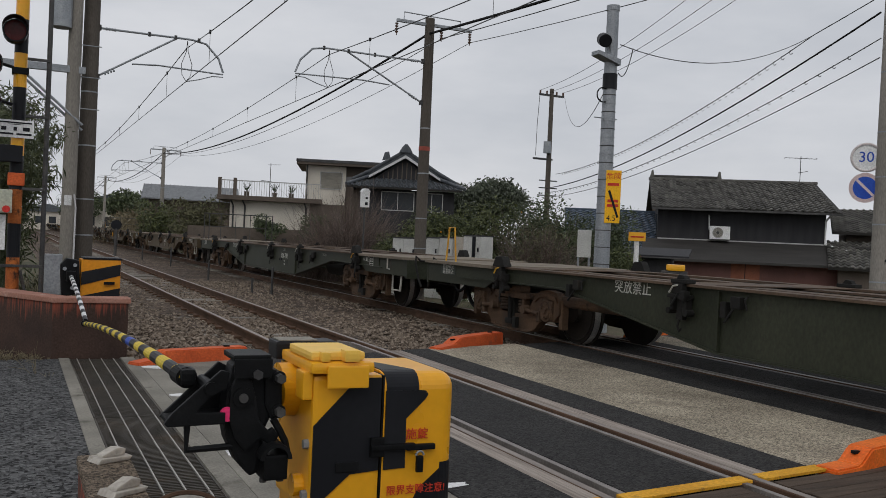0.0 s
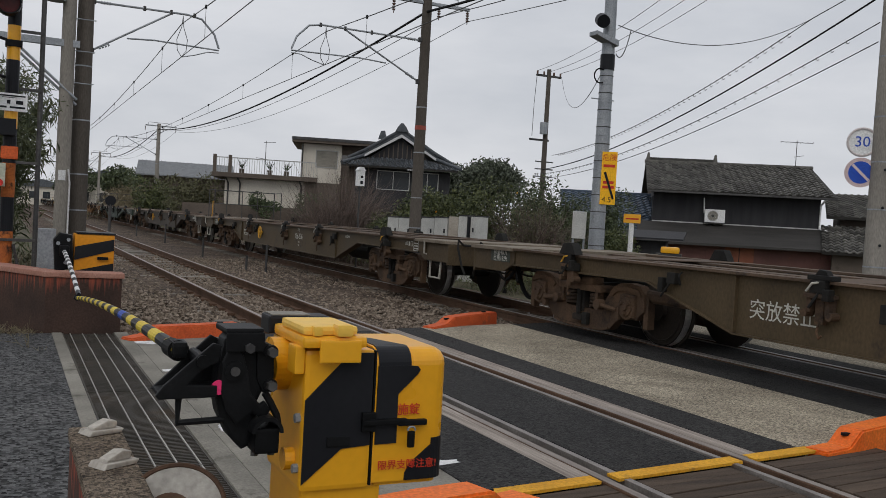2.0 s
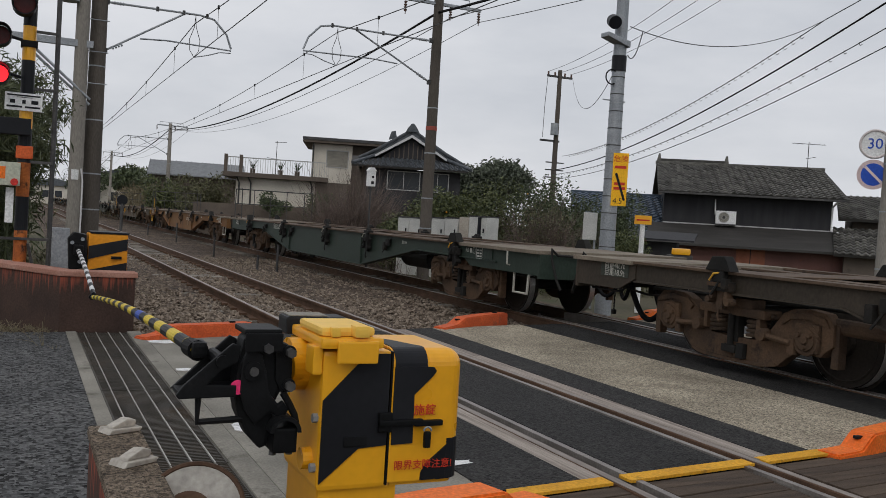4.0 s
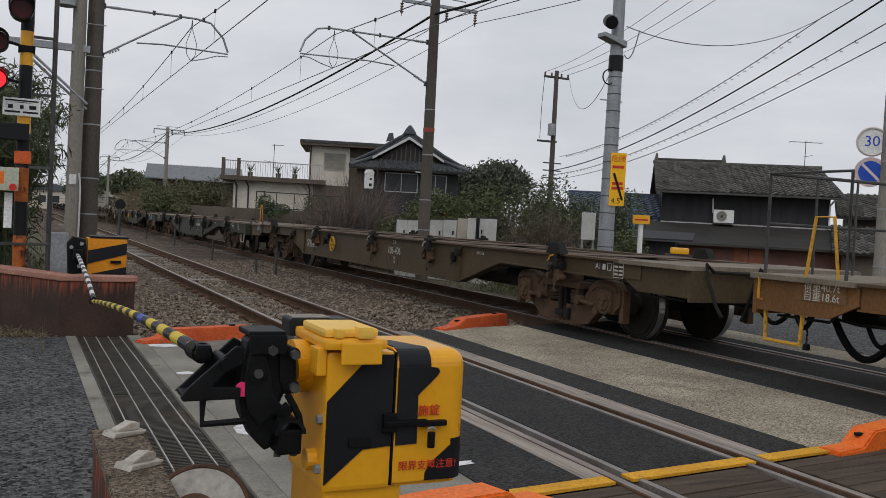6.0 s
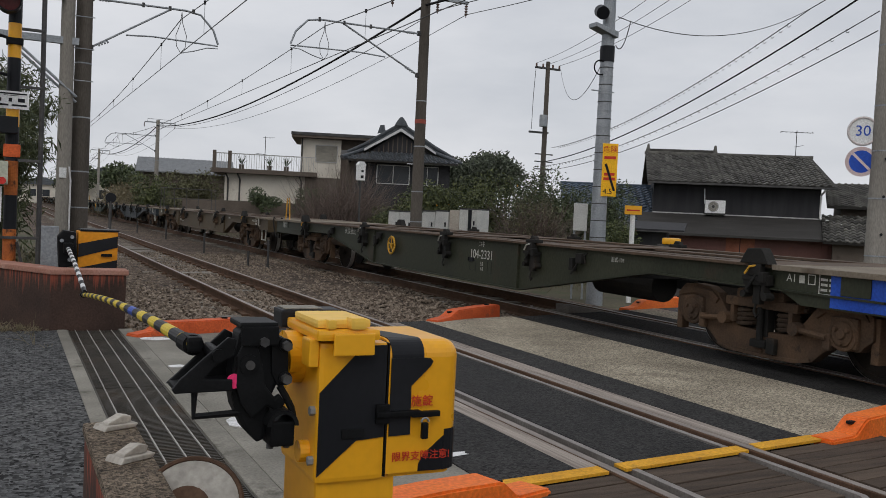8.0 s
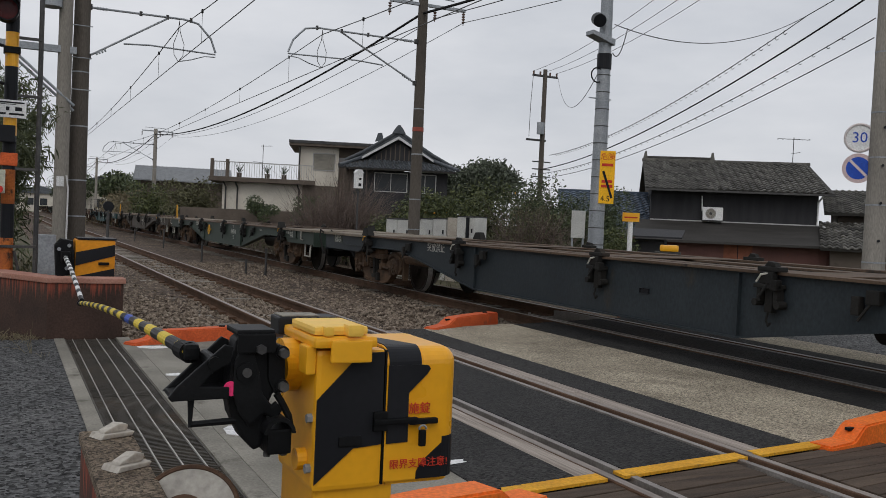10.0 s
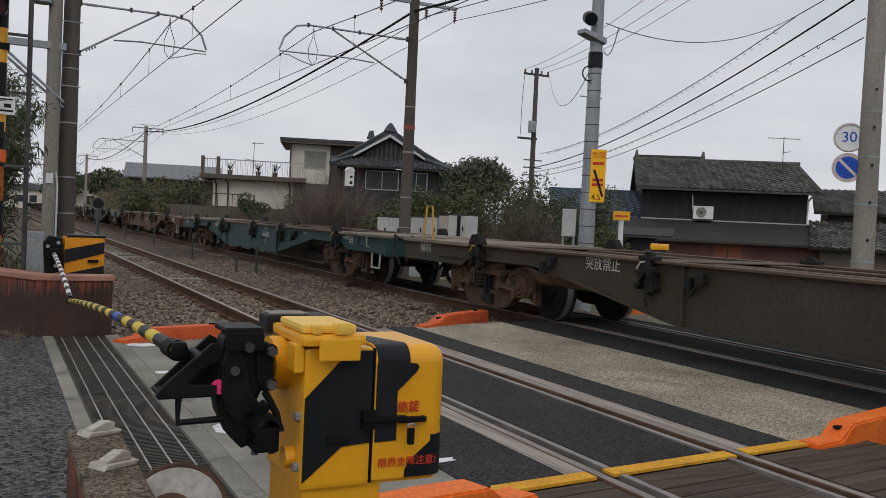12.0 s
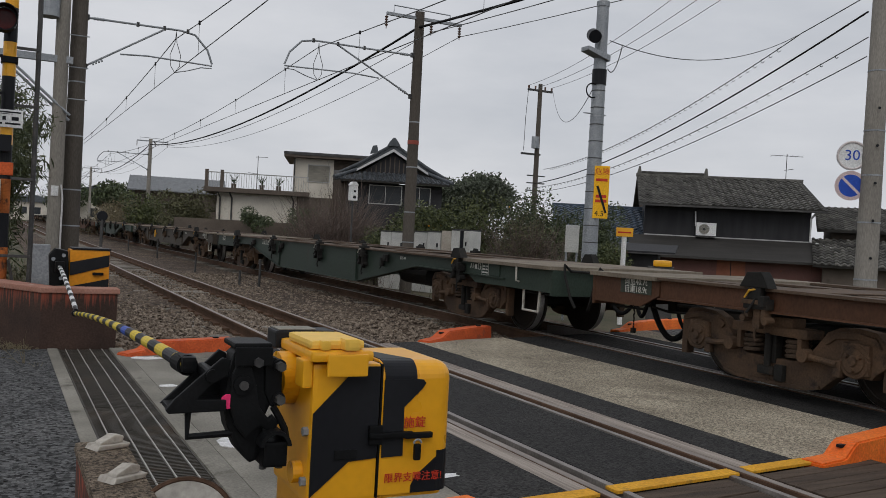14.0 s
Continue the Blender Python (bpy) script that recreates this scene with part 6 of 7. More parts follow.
def tile_mesh(name, w, d, material):
    """One curved pan tile, lower edge at y = 0."""
    bm = bmesh.new()
    us = np.linspace(0, 1, 7)
    top = []
    for y, lift in ((0, 0.048), (d, 0.0)):
        top.append([bm.verts.new((u * w, y, lift + 0.036 * math.sin(2 * math.pi * u))) for u in us])
    low = [bm.verts.new((u * w, 0, 0.003 + 0.028 * math.sin(2 * math.pi * u) - 0.005)) for u in us]
    for k in range(6):
        bm.faces.new((top[0][k], top[0][k + 1], top[1][k + 1], top[1][k]))
        bm.faces.new((low[k], low[k + 1], top[0][k + 1], top[0][k]))
    me = bpy.data.meshes.new(name)
    bm.to_mesh(me)
    bm.free()
    me.materials.append(material)
    return me


def lay_tiles(roof, mesh, m, length, slope, w, d, cut=None):
    """Rows of tiles on a plane: x along the eave, y up the slope."""
    n, r = int(length / w), int(slope / d) + 1
    for j in range(r):
        for i in range(n):
            if cut and not cut(i * w, j * d):
                continue
            o = new("roof_tile", mesh)
            o.parent = roof
            o.matrix_basis = m @ Matrix.Translation((i * w, j * d * 0.985, 0.01 + random.uniform(0, 0.006))) @ pose(0, 0, 0, 0, 0, random.uniform(-0.6, 0.6))


def window(parent, x0, x1, z0, z1, y, material=GLASS, bars=1):
    w = part("window", box(x0, x1, y - 0.02, y - 0.003, z0, z1), material, parent, "window with aluminium frame")
    for a, b, c, d in ((x0 - 0.04, x1 + 0.04, z1, z1 + 0.05), (x0 - 0.04, x1 + 0.04, z0 - 0.05, z0), (x0 - 0.05, x0, z0, z1), (x1, x1 + 0.05, z0, z1)):
        part("window_frame", box(a, b, y - 0.05, y - 0.003, c, d), FRAME, w)
    for k in range(bars):
        x = x0 + (x1 - x0) * (k + 1) / (bars + 1)
        part("mullion", box(x - 0.02, x + 0.02, y - 0.045, y - 0.021, z0, z1), FRAME, w)
    return w


def slope_frame(x, y, z, run, rise):
    return Matrix.Translation((x, y, z)) @ pose(0, 0, 0, math.degrees(math.atan2(rise, run)), 0, 0)


# dark two-storey house beyond the crossing; its x runs along the front, y away from the road
hr = thing("house", "dark-clad two-storey house with grey tiled gable roof", "house", pose(25.48, 32.45, 0, 0, 0, -36.5), "houses")
L1, E, RZ = 7.35, 3.24, 4.80
part("upper_wall", box(0.35, L1, 0, 10.0, 1.5, E + 0.02), WALL_DARK, hr)
gb = prism([(-0.05, E + 0.02), (10.05, E + 0.02), (5.0, RZ - 0.12)], 0.36, L1 - 0.01, "x")
part("gable", gb, WALL_BROWN, hr)
run, rise = 5.75, RZ - E + 0.05
for sgn in (1, -1):
    sl_m = slope_frame(0.05, -0.75, E - 0.02, run, rise)
    if sgn == -1:
        sl_m = Matrix.Translation((L1 + 0.5, 10.75, E - 0.02)) @ pose(0, 0, 0, 0, 0, 180) @ pose(0, 0, 0, math.degrees(math.atan2(rise, run)), 0, 0)
    ln = math.hypot(run, rise)
    rf = part("roof", box(0, L1 + 0.45, 0, ln, -0.10, 0.0, m=sl_m), TIN_ROOF, hr, "grey tiled roof slope")
    if sgn == 1:
        lay_tiles(rf, tile_mesh("roof_tile", 0.30, 0.36, TILE), sl_m, L1 + 0.45, ln, 0.307, 0.36)
part("ridge_cap", box(0.0, L1 + 0.55, 4.88, 5.12, RZ - 0.02, RZ + 0.14, 0.03), TILE, hr)
part("ridge_ornament", box(0.15, 3.45, 4.92, 5.08, RZ + 0.145, RZ + 0.26, 0.02), TILE, hr)
for x in (0.15, 3.35):
    part("ridge_end_tile", prism([(x - 0.1, RZ + 0.14), (x + 0.12, RZ + 0.14), (x + 0.06, RZ + 0.5), (x - 0.02, RZ + 0.5)], 4.88, 5.12, "y", bevel=0.02), TILE, hr)
part("eave_gutter", box(0.05, L1 + 0.5, -0.84, -0.765, E - 0.13, E - 0.05, 0.02), STEEL_DARK, hr)
part("downpipe", tube([(L1 + 0.05, -0.78, E - 0.1), (L1 - 0.02, -0.10, E - 0.35), (L1 - 0.02, -0.10, 1.9), (L1 + 0.9, -1.0, 1.58), (L1 + 2.25, -2.2, 1.12), (L1 + 2.25, -2.23, -0.3)], 0.045), WHITE, hr, "white plastic downpipe")
part("lower_roof", prism([(-2.25, 1.02), (0.0, 1.86), (0.0, 1.76), (-2.25, 0.92)], -0.3, L1 + 2.3, "x"), TIN_ROOF, hr, "dark tin lean-to roof")
part("roof_flashing", box(0.35, L1, -0.03, -0.001, 1.85, 1.90), FRAME, hr)
part("lower_wall", box(-1.2, L1 + 2.1, -1.7, 1.0, -0.32, 1.10), WALL_MAROON, hr, "maroon tin-clad lower wall")
for k in range(37):
    x = -1.15 + k * 0.285
    part("wall_rib", box(x, x + 0.02, -1.712, -1.701, -0.3, 1.08), WALL_MAROON, hr)
part("door", box(3.35, 4.5, -1.735, -1.715, -0.3, 0.92), surf("rusty_tin_door", (0.20, 0.075, 0.045), (0.28, 0.11, 0.065), 0.8, 3, 40, 0.15, stain=(0.11, 0.06, 0.05), amount=0.5, stain_scale=3), hr, "rusty tin door")
part("door_gap", box(3.9, 3.93, -1.74, -1.7355, -0.3, 0.92), BLACK, hr)
for x in (3.0, 5.0, 6.6):
    part("vent_cap", box(x, x + 0.12, -1.80, -1.70, 1.0, 1.1, 0.02), STEEL_DARK, hr)
side_w = part("side_window", box(0.330, 0.347, 1.0, 2.2, 2.0, 3.0), GLASS, hr)
ac = thing("air_conditioner", "white outdoor air conditioner unit on the dark wall", "air conditioner", pose(25.48, 32.45, 0, 0, 0, -36.5) @ Matrix.Translation((2.98, -0.22, 1.93)))
part("case", box(-0.42, 0.42, -0.17, 0.14, 0.0, 0.56, 0.02), WHITE, ac)
part("fan_grille", ring((-0.09, -0.178, 0.28), 0.215, 0.014, "y", 28), FRAME, ac)
part("fan_disc", rod((-0.09, -0.172, 0.28), (-0.09, -0.1735, 0.28), 0.20, n=28), SHUTTER, ac)
part("fan_hub", rod((-0.09, -0.174, 0.28), (-0.09, -0.19, 0.28), 0.06, n=16), STEEL_DARK, ac)
for k in range(6):
    a = math.pi * k / 6
    part("grille_bar", rod((-0.09 - 0.2 * math.cos(a), -0.185, 0.28 - 0.2 * math.sin(a)), (-0.09 + 0.2 * math.cos(a), -0.185, 0.28 + 0.2 * math.sin(a)), 0.005, n=5), FRAME, ac)
part("wall_bracket", box(-0.42, 0.42, -0.15, 0.22, -0.045, -0.005), STEEL_DARK, ac)
part("pipe_duct", tube([(-0.43, 0.12, 0.4), (-0.46, 0.14, 1.05)], 0.03), WHITE, ac)
an = thing("tv_antenna", "thin metal television antenna on the roof ridge", "antenna", pose(25.48, 32.45, 0, 0, 0, -36.5) @ Matrix.Translation((7.1, 5.0, RZ + 0.1)))
part("mast", rod((0, 0, -0.1), (0, 0, 1.25), 0.018, n=6), STEEL_DARK, an)
part("boom", rod((-0.75, 0, 1.18), (0.75, 0, 1.14), 0.012, n=6), STEEL_DARK, an)
for k in range(7):
    x = -0.7 + k * 0.23
    part("element", rod((x, -0.35, 1.16), (x, 0.35, 1.16), 0.007, n=5), STEEL_DARK, an)
part("small_boom", rod((-0.1, -0.1, 0.45), (0.35, 0.1, 0.55), 0.012, n=6), STEEL_DARK, an)

h2 = thing("house", "low grey-tiled house behind the dark house", "house", pose(32.95, 27.55, 0, 0, 0, -46), "houses")
part("wall", box(-0.6, 8.0, 0.2, 6, -0.32, 2.5), WALL_BROWN, h2)
mm = slope_frame(-1.2, -0.6, 2.45, 3.6, 1.15)
rf = part("roof", box(0, 10, 0, 3.8, -0.1, 0, m=mm), TIN_ROOF, h2, "grey tiled roof")
lay_tiles(rf, tile_mesh("roof_tile", 0.27, 0.32, TILE), mm, 5.2, 3.8, 0.275, 0.32)
mm = slope_frame(-1.4, -3.4, 0.95, 2.8, 1.05)
rf = part("lower_roof", box(0, 10, 0, 3.0, -0.1, 0, m=mm), TIN_ROOF, h2, "grey tiled lean-to roof")
lay_tiles(rf, tile_mesh("roof_tile", 0.27, 0.32, TILE), mm, 5.2, 3.0, 0.275, 0.32)
part("lower_wall", box(-1.0, 8.0, -2.9, 0.15, -0.32, 1.0), WALL_BROWN, h2)

h3 = thing("house", "small house with blue-grey tiled roof", "house", pose(23.11, 35.07, 0, 0, 0, -30), "houses")
part("wall", box(0.2, 4.4, 0.3, 5, -0.32, 2.2), WALL_BROWN, h3)
mm = slope_frame(-0.2, -0.2, 2.05, 3.0, 1.05)
rf = part("roof", box(0, 5.2, 0, 3.2, -0.1, 0, m=mm), TIN_ROOF, h3, "blue-grey tiled roof")
lay_tiles(rf, tile_mesh("roof_tile", 0.33, 0.36, TILE_BLUE), mm, 5.2, 3.2, 0.335, 0.36)
part("ridge_cap", box(-0.2, 5.0, 2.75, 3.0, 3.08, 3.22, 0.03), TILE_BLUE, h3)
window(h3, 0.7, 1.9, 1.0, 1.85, 0.3)
window(h3, 2.5, 3.7, 1.0, 1.85, 0.3)
mm = Matrix.Translation((0.2, 0, 0)) @ slope_frame(2.0, -2.0, 1.30, 1.9, 0.75)
rf = part("porch_roof", box(0, 2.6, 0, 2.05, -0.08, 0, m=mm), TIN_ROOF, h3)
lay_tiles(rf, tile_mesh("roof_tile", 0.33, 0.36, TILE_BLUE), mm, 2.6, 2.05, 0.335, 0.36)
part("porch_wall", box(2.3, 4.7, -1.7, 0.28, -0.32, 1.25), WALL_BROWN, h3)

shed = thing("shed", "low dark timber shed with flat tin roof beside the house", "shed", pose(18.6, 26.6, 0, 0, 0, -43), "sheds")
part("wall", box(0.2, 2.6, 0, 1.6, -0.32, 1.05), WALL_DARK, shed)
part("roof", prism([(-0.4, 1.10), (1.8, 1.36), (1.8, 1.42), (-0.4, 1.16)], -0.1, 3.2, "x"), WALL_DARK, shed)

# white flat-roofed house
hw = thing("house", "cream two-storey house with a flat dark roof edge", "house", pose(17.61, 57.36, 0, 0, 0, -19.3), "houses")
part("wall", box(-0.45, 2.15, 0, 6, -0.32, 5.85), WALL_WHITE, hw)
part("brown_wall", box(2.152, 6.5, 0.3, 6, -0.32, 5.85), WALL_BROWN, hw)
part("roof_slab", box(-1.05, 6.8, -0.65, 6.5, 5.86, 6.12, 0.02), WALL_BROWN, hw, "projecting dark roof edge")
part("roof_fascia", box(-1.07, 6.82, -0.70, -0.655, 6.02, 6.2), STEEL_DARK, hw)
wv = window(hw, 0.52, 1.88, 4.38, 5.42, 0, SHUTTER, 0)
for k in range(7):
    part("shutter_slat", box(0.54, 1.86, -0.035, -0.0205, 4.42 + k * 0.14, 4.53 + k * 0.14, 0.004), SHUTTER, wv)
part("downpipe", rod((-0.38, -0.06, 0), (-0.38, -0.06, 5.85), 0.045), STEEL_DARK, hw)
window(hw, 2.6, 3.8, 1.2, 2.6, 0.3)

hb = thing("house", "cream single-storey wing with roof balcony", "house", pose(11.32, 55.87, 0, 0, 0, -17), "houses")
part("wall", box(0.65, 5.45, 0, 5, -0.32, 3.22), WALL_WHITE, hb)
part("brown_wall", box(5.452, 8.2, -0.3, 5, -0.32, 3.22), WALL_BROWN, hb)
part("balcony_slab", box(-0.1, 6.2, -0.7, 5, 3.225, 3.50, 0.015), WALL_BROWN, hb, "dark brown balcony slab")
bal = part("balcony_rail", box(0.0, 6.1, -0.63, -0.58, 4.36, 4.42), FRAME, hb, "thin grey balcony railing")
for k in range(42):
    x = 0.03 + k * 0.148
    part("baluster", box(x - 0.012, x + 0.012, -0.615, -0.595, 3.505, 4.36), FRAME, bal)
for x in (0.05, 0.95):
    part("balcony_post", box(x - 0.1, x + 0.1, -0.66, -0.5, 3.505, 4.55, 0.01), WALL_BROWN, hb)
for x in (0.85, 1.55, 5.25):
    part("downpipe", tube([(x - 0.12, -0.5, 3.2), (x, -0.07, 2.9), (x, -0.07, 0)], 0.05), STEEL_DARK, hb)
for x in (1.6, 3.3, 4.3):
    pt = thing("potted_plant", "dark leafy plant in a pot on the balcony", "plant", pose(11.32, 55.87, 0, 0, 0, -17) @ Matrix.Translation((x, 0.2, 3.5)), "balcony plants")
    part("pot", rod((0, 0, 0), (0, 0, 0.3), 0.13, 0.17, 12), WALL_BROWN, pt)
    b = bmesh.new()
    for k in range(26):
        a, e = random.uniform(0, 6.28), random.uniform(0.2, 1.2)
        rod((0, 0, 0.3), (0.35 * math.cos(a) * e, 0.35 * math.sin(a) * e, 0.35 + random.uniform(0.2, 0.6)), 0.02, 0.004, 4, b)
    part("leaves", b, surf("plant_green", (0.03, 0.05, 0.02), (0.05, 0.08, 0.03), 0.7), pt)
an2 = thing("tv_antenna", "thin metal television antenna above the balcony", "antenna", pose(14.6, 56.6, 3.5))
part("mast", rod((0, 0, 0), (0, 0, 2.2), 0.02, n=6), STEEL_DARK, an2)
part("boom", rod((-0.6, 0, 1.1), (0.6, 0, 1.0), 0.014, n=6), STEEL_DARK, an2)
part("boom", rod((-0.15, 0, 2.1), (0.6, 0, 2.15), 0.014, n=6), STEEL_DARK, an2)
gw = thing("garden_wall", "low grey block garden wall before the houses", "garden wall", pose(11.32, 55.87, 0, 0, 0, -17), kind="structure")
part("wall", box(-1.4, 6.3, -3.15, -3.0, -0.32, 1.55, 0.01), WALL_BROWN, gw)

# house with hipped gable roof
hh = thing("house", "traditional house with smoked tile hip-and-gable roof", "house", pose(17.36, 49.02, 0, 0, 0, -20), "houses")
part("wall", box(0.45, 5.9, 0, 8, -0.32, 4.1), WALL_DARK, hh)
A = (3.05, 6.3)
mm = slope_frame(-0.35, -0.85, 4.18, 2.3, 0.62)
rf = part("roof_skirt", box(0, 6.6, 0, 2.38, -0.10, 0, m=mm), TIN_ROOF, hh, "smoked tile skirt roof")
lay_tiles(rf, tile_mesh("roof_tile", 0.28, 0.34, TILE_SMOKED), mm, 6.6, 2.38, 0.285, 0.34, lambda x, y: y * 0.9 < x + 0.3 and y * 0.9 < 6.7 - x)
part("gable", prism([(1.2, 4.75), (4.9, 4.75), (3.05, 6.0)], 1.45, 1.6, "y"), WALL_DARK, hh)
for k in range(12):
    x = 1.55 + k * 0.27
    zt = 4.78 + (1.18 - abs(x - 3.05) * 0.66)
    part("gable_slat", box(x - 0.03, x + 0.03, 1.40, 1.449, 4.80, max(4.9, zt - 0.1)), WALL_BROWN, hh)
for s in (-1, 1):
    p = [(3.05, 6.38), (3.05 + s * 3.0, 4.55), (3.05 + s * 3.0, 4.43), (3.05, 6.2)]
    part("main_roof", prism(p, 1.1, 8.4, "y"), TILE_SMOKED, hh, "smoked tile main roof")
    part("bargeboard", prism([(3.05, 6.2), (3.05 + s * 2.1, 4.92), (3.05 + s * 2.1, 4.78), (3.05, 6.03)], 1.02, 1.095, "y"), PLASTER_EDGE, hh, "pale plastered gable edge")
    part("roof_edge_tiles", tube([(3.05 + s * 0.1, 1.15, 6.42), (3.05 + s * 1.0, 1.12, 5.85), (3.05 + s * 2.0, 1.1, 5.22), (3.05 + s * 3.05, 1.0, 4.66)], 0.10, 8), TILE_SMOKED, hh)
    part("hip_ridge", tube([(3.05 + s * 1.9, 1.4, 5.0), (3.05 + s * 2.7, 0.4, 4.6), (3.05 + s * 3.35, -0.85, 4.28)], 0.10, 8), TILE_SMOKED, hh)
part("ridge_cap", box(2.9, 3.2, 1.1, 8.4, 6.33, 6.55, 0.04), TILE_SMOKED, hh)
part("ridge_ornament", prism([(2.65, 6.35), (3.45, 6.35), (3.30, 6.62), (3.12, 6.85), (2.98, 6.85), (2.80, 6.62)], 0.98, 1.1, "y", bevel=0.03), TILE_SMOKED, hh, "ridge-end ornament tile")
part("side_ornament", prism([(1.7, 5.9), (2.2, 6.0), (2.1, 6.45), (1.85, 6.4)], 1.9, 2.0, "y", bevel=0.03), TILE_SMOKED, hh)
window(hh, 1.75, 3.55, 2.95, 3.95, 0, GLASS, 1)
window(hh, 4.0, 5.2, 2.95, 3.95, 0, GLASS, 1)

hl = thing("house", "long house with low grey roof behind the reeds", "house", pose(9.79, 77.38, 0, 0, 0, -10), "houses")
part("wall", box(0.2, 7.0, 0.2, 6, -0.32, 3.7), WALL_BROWN, hl)
part("roof", prism([(-0.5, 3.65), (3.0, 4.9), (6.5, 3.65), (6.5, 3.75), (3.0, 5.0), (-0.5, 3.75)], -0.4, 7.4, "x"), TILE_PALE, hl, "grey-blue roof slope")
for k in range(26):
    x = -0.38 + k * 0.305
    part("roof_rib", prism([(-0.5, 3.76), (3.0, 5.01), (3.0, 5.05), (-0.5, 3.80)], x - 0.025, x + 0.025, "x"), TILE_PALE, hl)
for x, y, w_, h_ in ((13.5, 150, 9, 6.5), (6.5, 205, 12, 5.5), (24, 170, 14, 7)):
    fh = thing("house", "pale distant house among trees", "house", pose(x, y, -0.32, 0, 0, -8), "houses")
    part("wall", box(-w_ / 2, w_ / 2, 0, 8, 0, h_ - 1.6), WALL_WHITE, fh)
    part("roof", prism([(-w_ / 2 - 0.6, h_ - 1.6), (0, h_), (w_ / 2 + 0.6, h_ - 1.6)], -0.5, 8.5, "y"), TILE_SMOKED, fh)
    for q in range(3):
        part("window", box(-w_ / 2 + 1 + q * 2.6, -w_ / 2 + 2.4 + q * 2.6, -0.03, -0.004, 1.5, 2.9), GLASS, fh)

wc = thing("equipment_cabinets", "row of white metal trackside cabinets with dark fittings", "cabinet", pose(10.32, 24.97, -0.32, 0, 0, -66))
for k, (a, b, h) in enumerate(((-0.1, 0.33, 1.66), (0.35, 0.85, 1.66), (1.25, 1.72, 1.70), (1.74, 2.22, 1.72), (2.62, 3.25, 1.80))):
    cb = part("cabinet_door", box(a, b, -0.03, 0.5, 0, h, 0.01), SHUTTER_WHITE, wc)
    part("handle", box(b - 0.12, b - 0.08, -0.05, -0.031, h - 0.42, h - 0.30), BLACK, cb)
    part("top_edge", box(a, b, -0.04, 0.52, h + 0.002, h + 0.04), STEEL_DARK, cb)
part("rusty_door", box(2.26, 2.60, -0.02, 0.5, 0, 1.78), surf("stained_cream_panel", (0.34, 0.30, 0.25), (0.46, 0.42, 0.36), 0.7, 3, 40, 0.05, stain=(0.20, 0.10, 0.05), amount=0.45), wc, "rust-stained cream panel")
part("fitting", box(2.98, 3.06, -0.10, -0.031, 1.2, 1.80, 0.015), BLACK, wc)

wp = thing("white_box_post", "white capped box on a slim post", "post", pose(9.0, 24.2, -0.32))
part("post", rod((0, 0, 0), (0, 0, 2.48), 0.026, n=10), STEEL_DARK, wp)
part("box_body", box(-0.105, 0.105, -0.1, 0.1, 2.49, 2.92, 0.01), WHITE, wp)
part("cap", prism([(-0.125, 2.922), (0.125, 2.922), (0.05, 3.02), (-0.05, 3.02)], -0.12, 0.12, "y"), WHITE, wp)
part("dark_mark", box(-0.03, 0.05, -0.106, -0.101, 2.55, 2.63), BLACK, wp)
part("dark_mark", box(-0.02, 0.05, -0.106, -0.101, 2.72, 2.78), BLACK, wp)

# ---- utility pole with crossarms, and the street wires ----
ud = thing("utility_pole", "slim dark utility pole with crossarms and transformer", "pole", pose(25.30, 40.82, -0.32))
part("shaft", rod((0, 0, 0), (0, 0, 9.85), 0.16, 0.11, 16), CONC_POLE_DARK, ud)
part("crossarm", box(-0.75, 0.75, -0.05, 0.05, 9.45, 9.55), STEEL_DARK, ud)
part("crossarm", box(-0.95, 0.2, -0.05, 0.05, 6.1, 6.2), STEEL_DARK, ud)
for x in (-0.7, -0.3, 0.3, 0.7):
    part("insulator", rod((x, 0, 9.55), (x, 0, 9.72), 0.05, n=8), PORCELAIN, ud)
part("transformer", rod((-0.25, -0.2, 6.45), (-0.25, -0.2, 7.05), 0.2, n=14), GALV, ud)
part("cable", tube([(-0.72, 0, 9.5), (-0.80, 0, 8.0), (-0.82, 0, 6.3)], 0.015), WIRE, ud)
ud2 = thing("utility_pole", "short dark utility pole behind trees", "pole", pose(26.0, 42.0, -0.32))
part("shaft", rod((0, 0, 0), (0, 0, 5.7), 0.13, 0.1, 14), CONC_POLE_DARK, ud2)
for q in range(4):
    part("crossarm", box(-0.5, 0.6, -0.04, 0.04, 3.9 + q * 0.4, 3.96 + q * 0.4), STEEL_DARK, ud2)
far_end = Vector((15.7, 12.75, 0))


def spiral_wire(p, q, drop, pitch, r, label):
    pts = sag(p, q, drop, 40)
    w = wire("street_cable", label, pts, 0.012)
    L = (Vector(q) - Vector(p)).length
    k = 0
    d = 1.5
    while d < L * 0.97:
        s = d / L
        c = Vector(p).lerp(Vector(q), s) - Vector((0, 0, 4 * drop * s * (1 - s)))
        part("cable_ring", ring(c - Vector((0, 0, r * 0.6)), r, 0.009, "x", 8, a0=-150, a1=60), WIRE, w)
        d += pitch
    return w


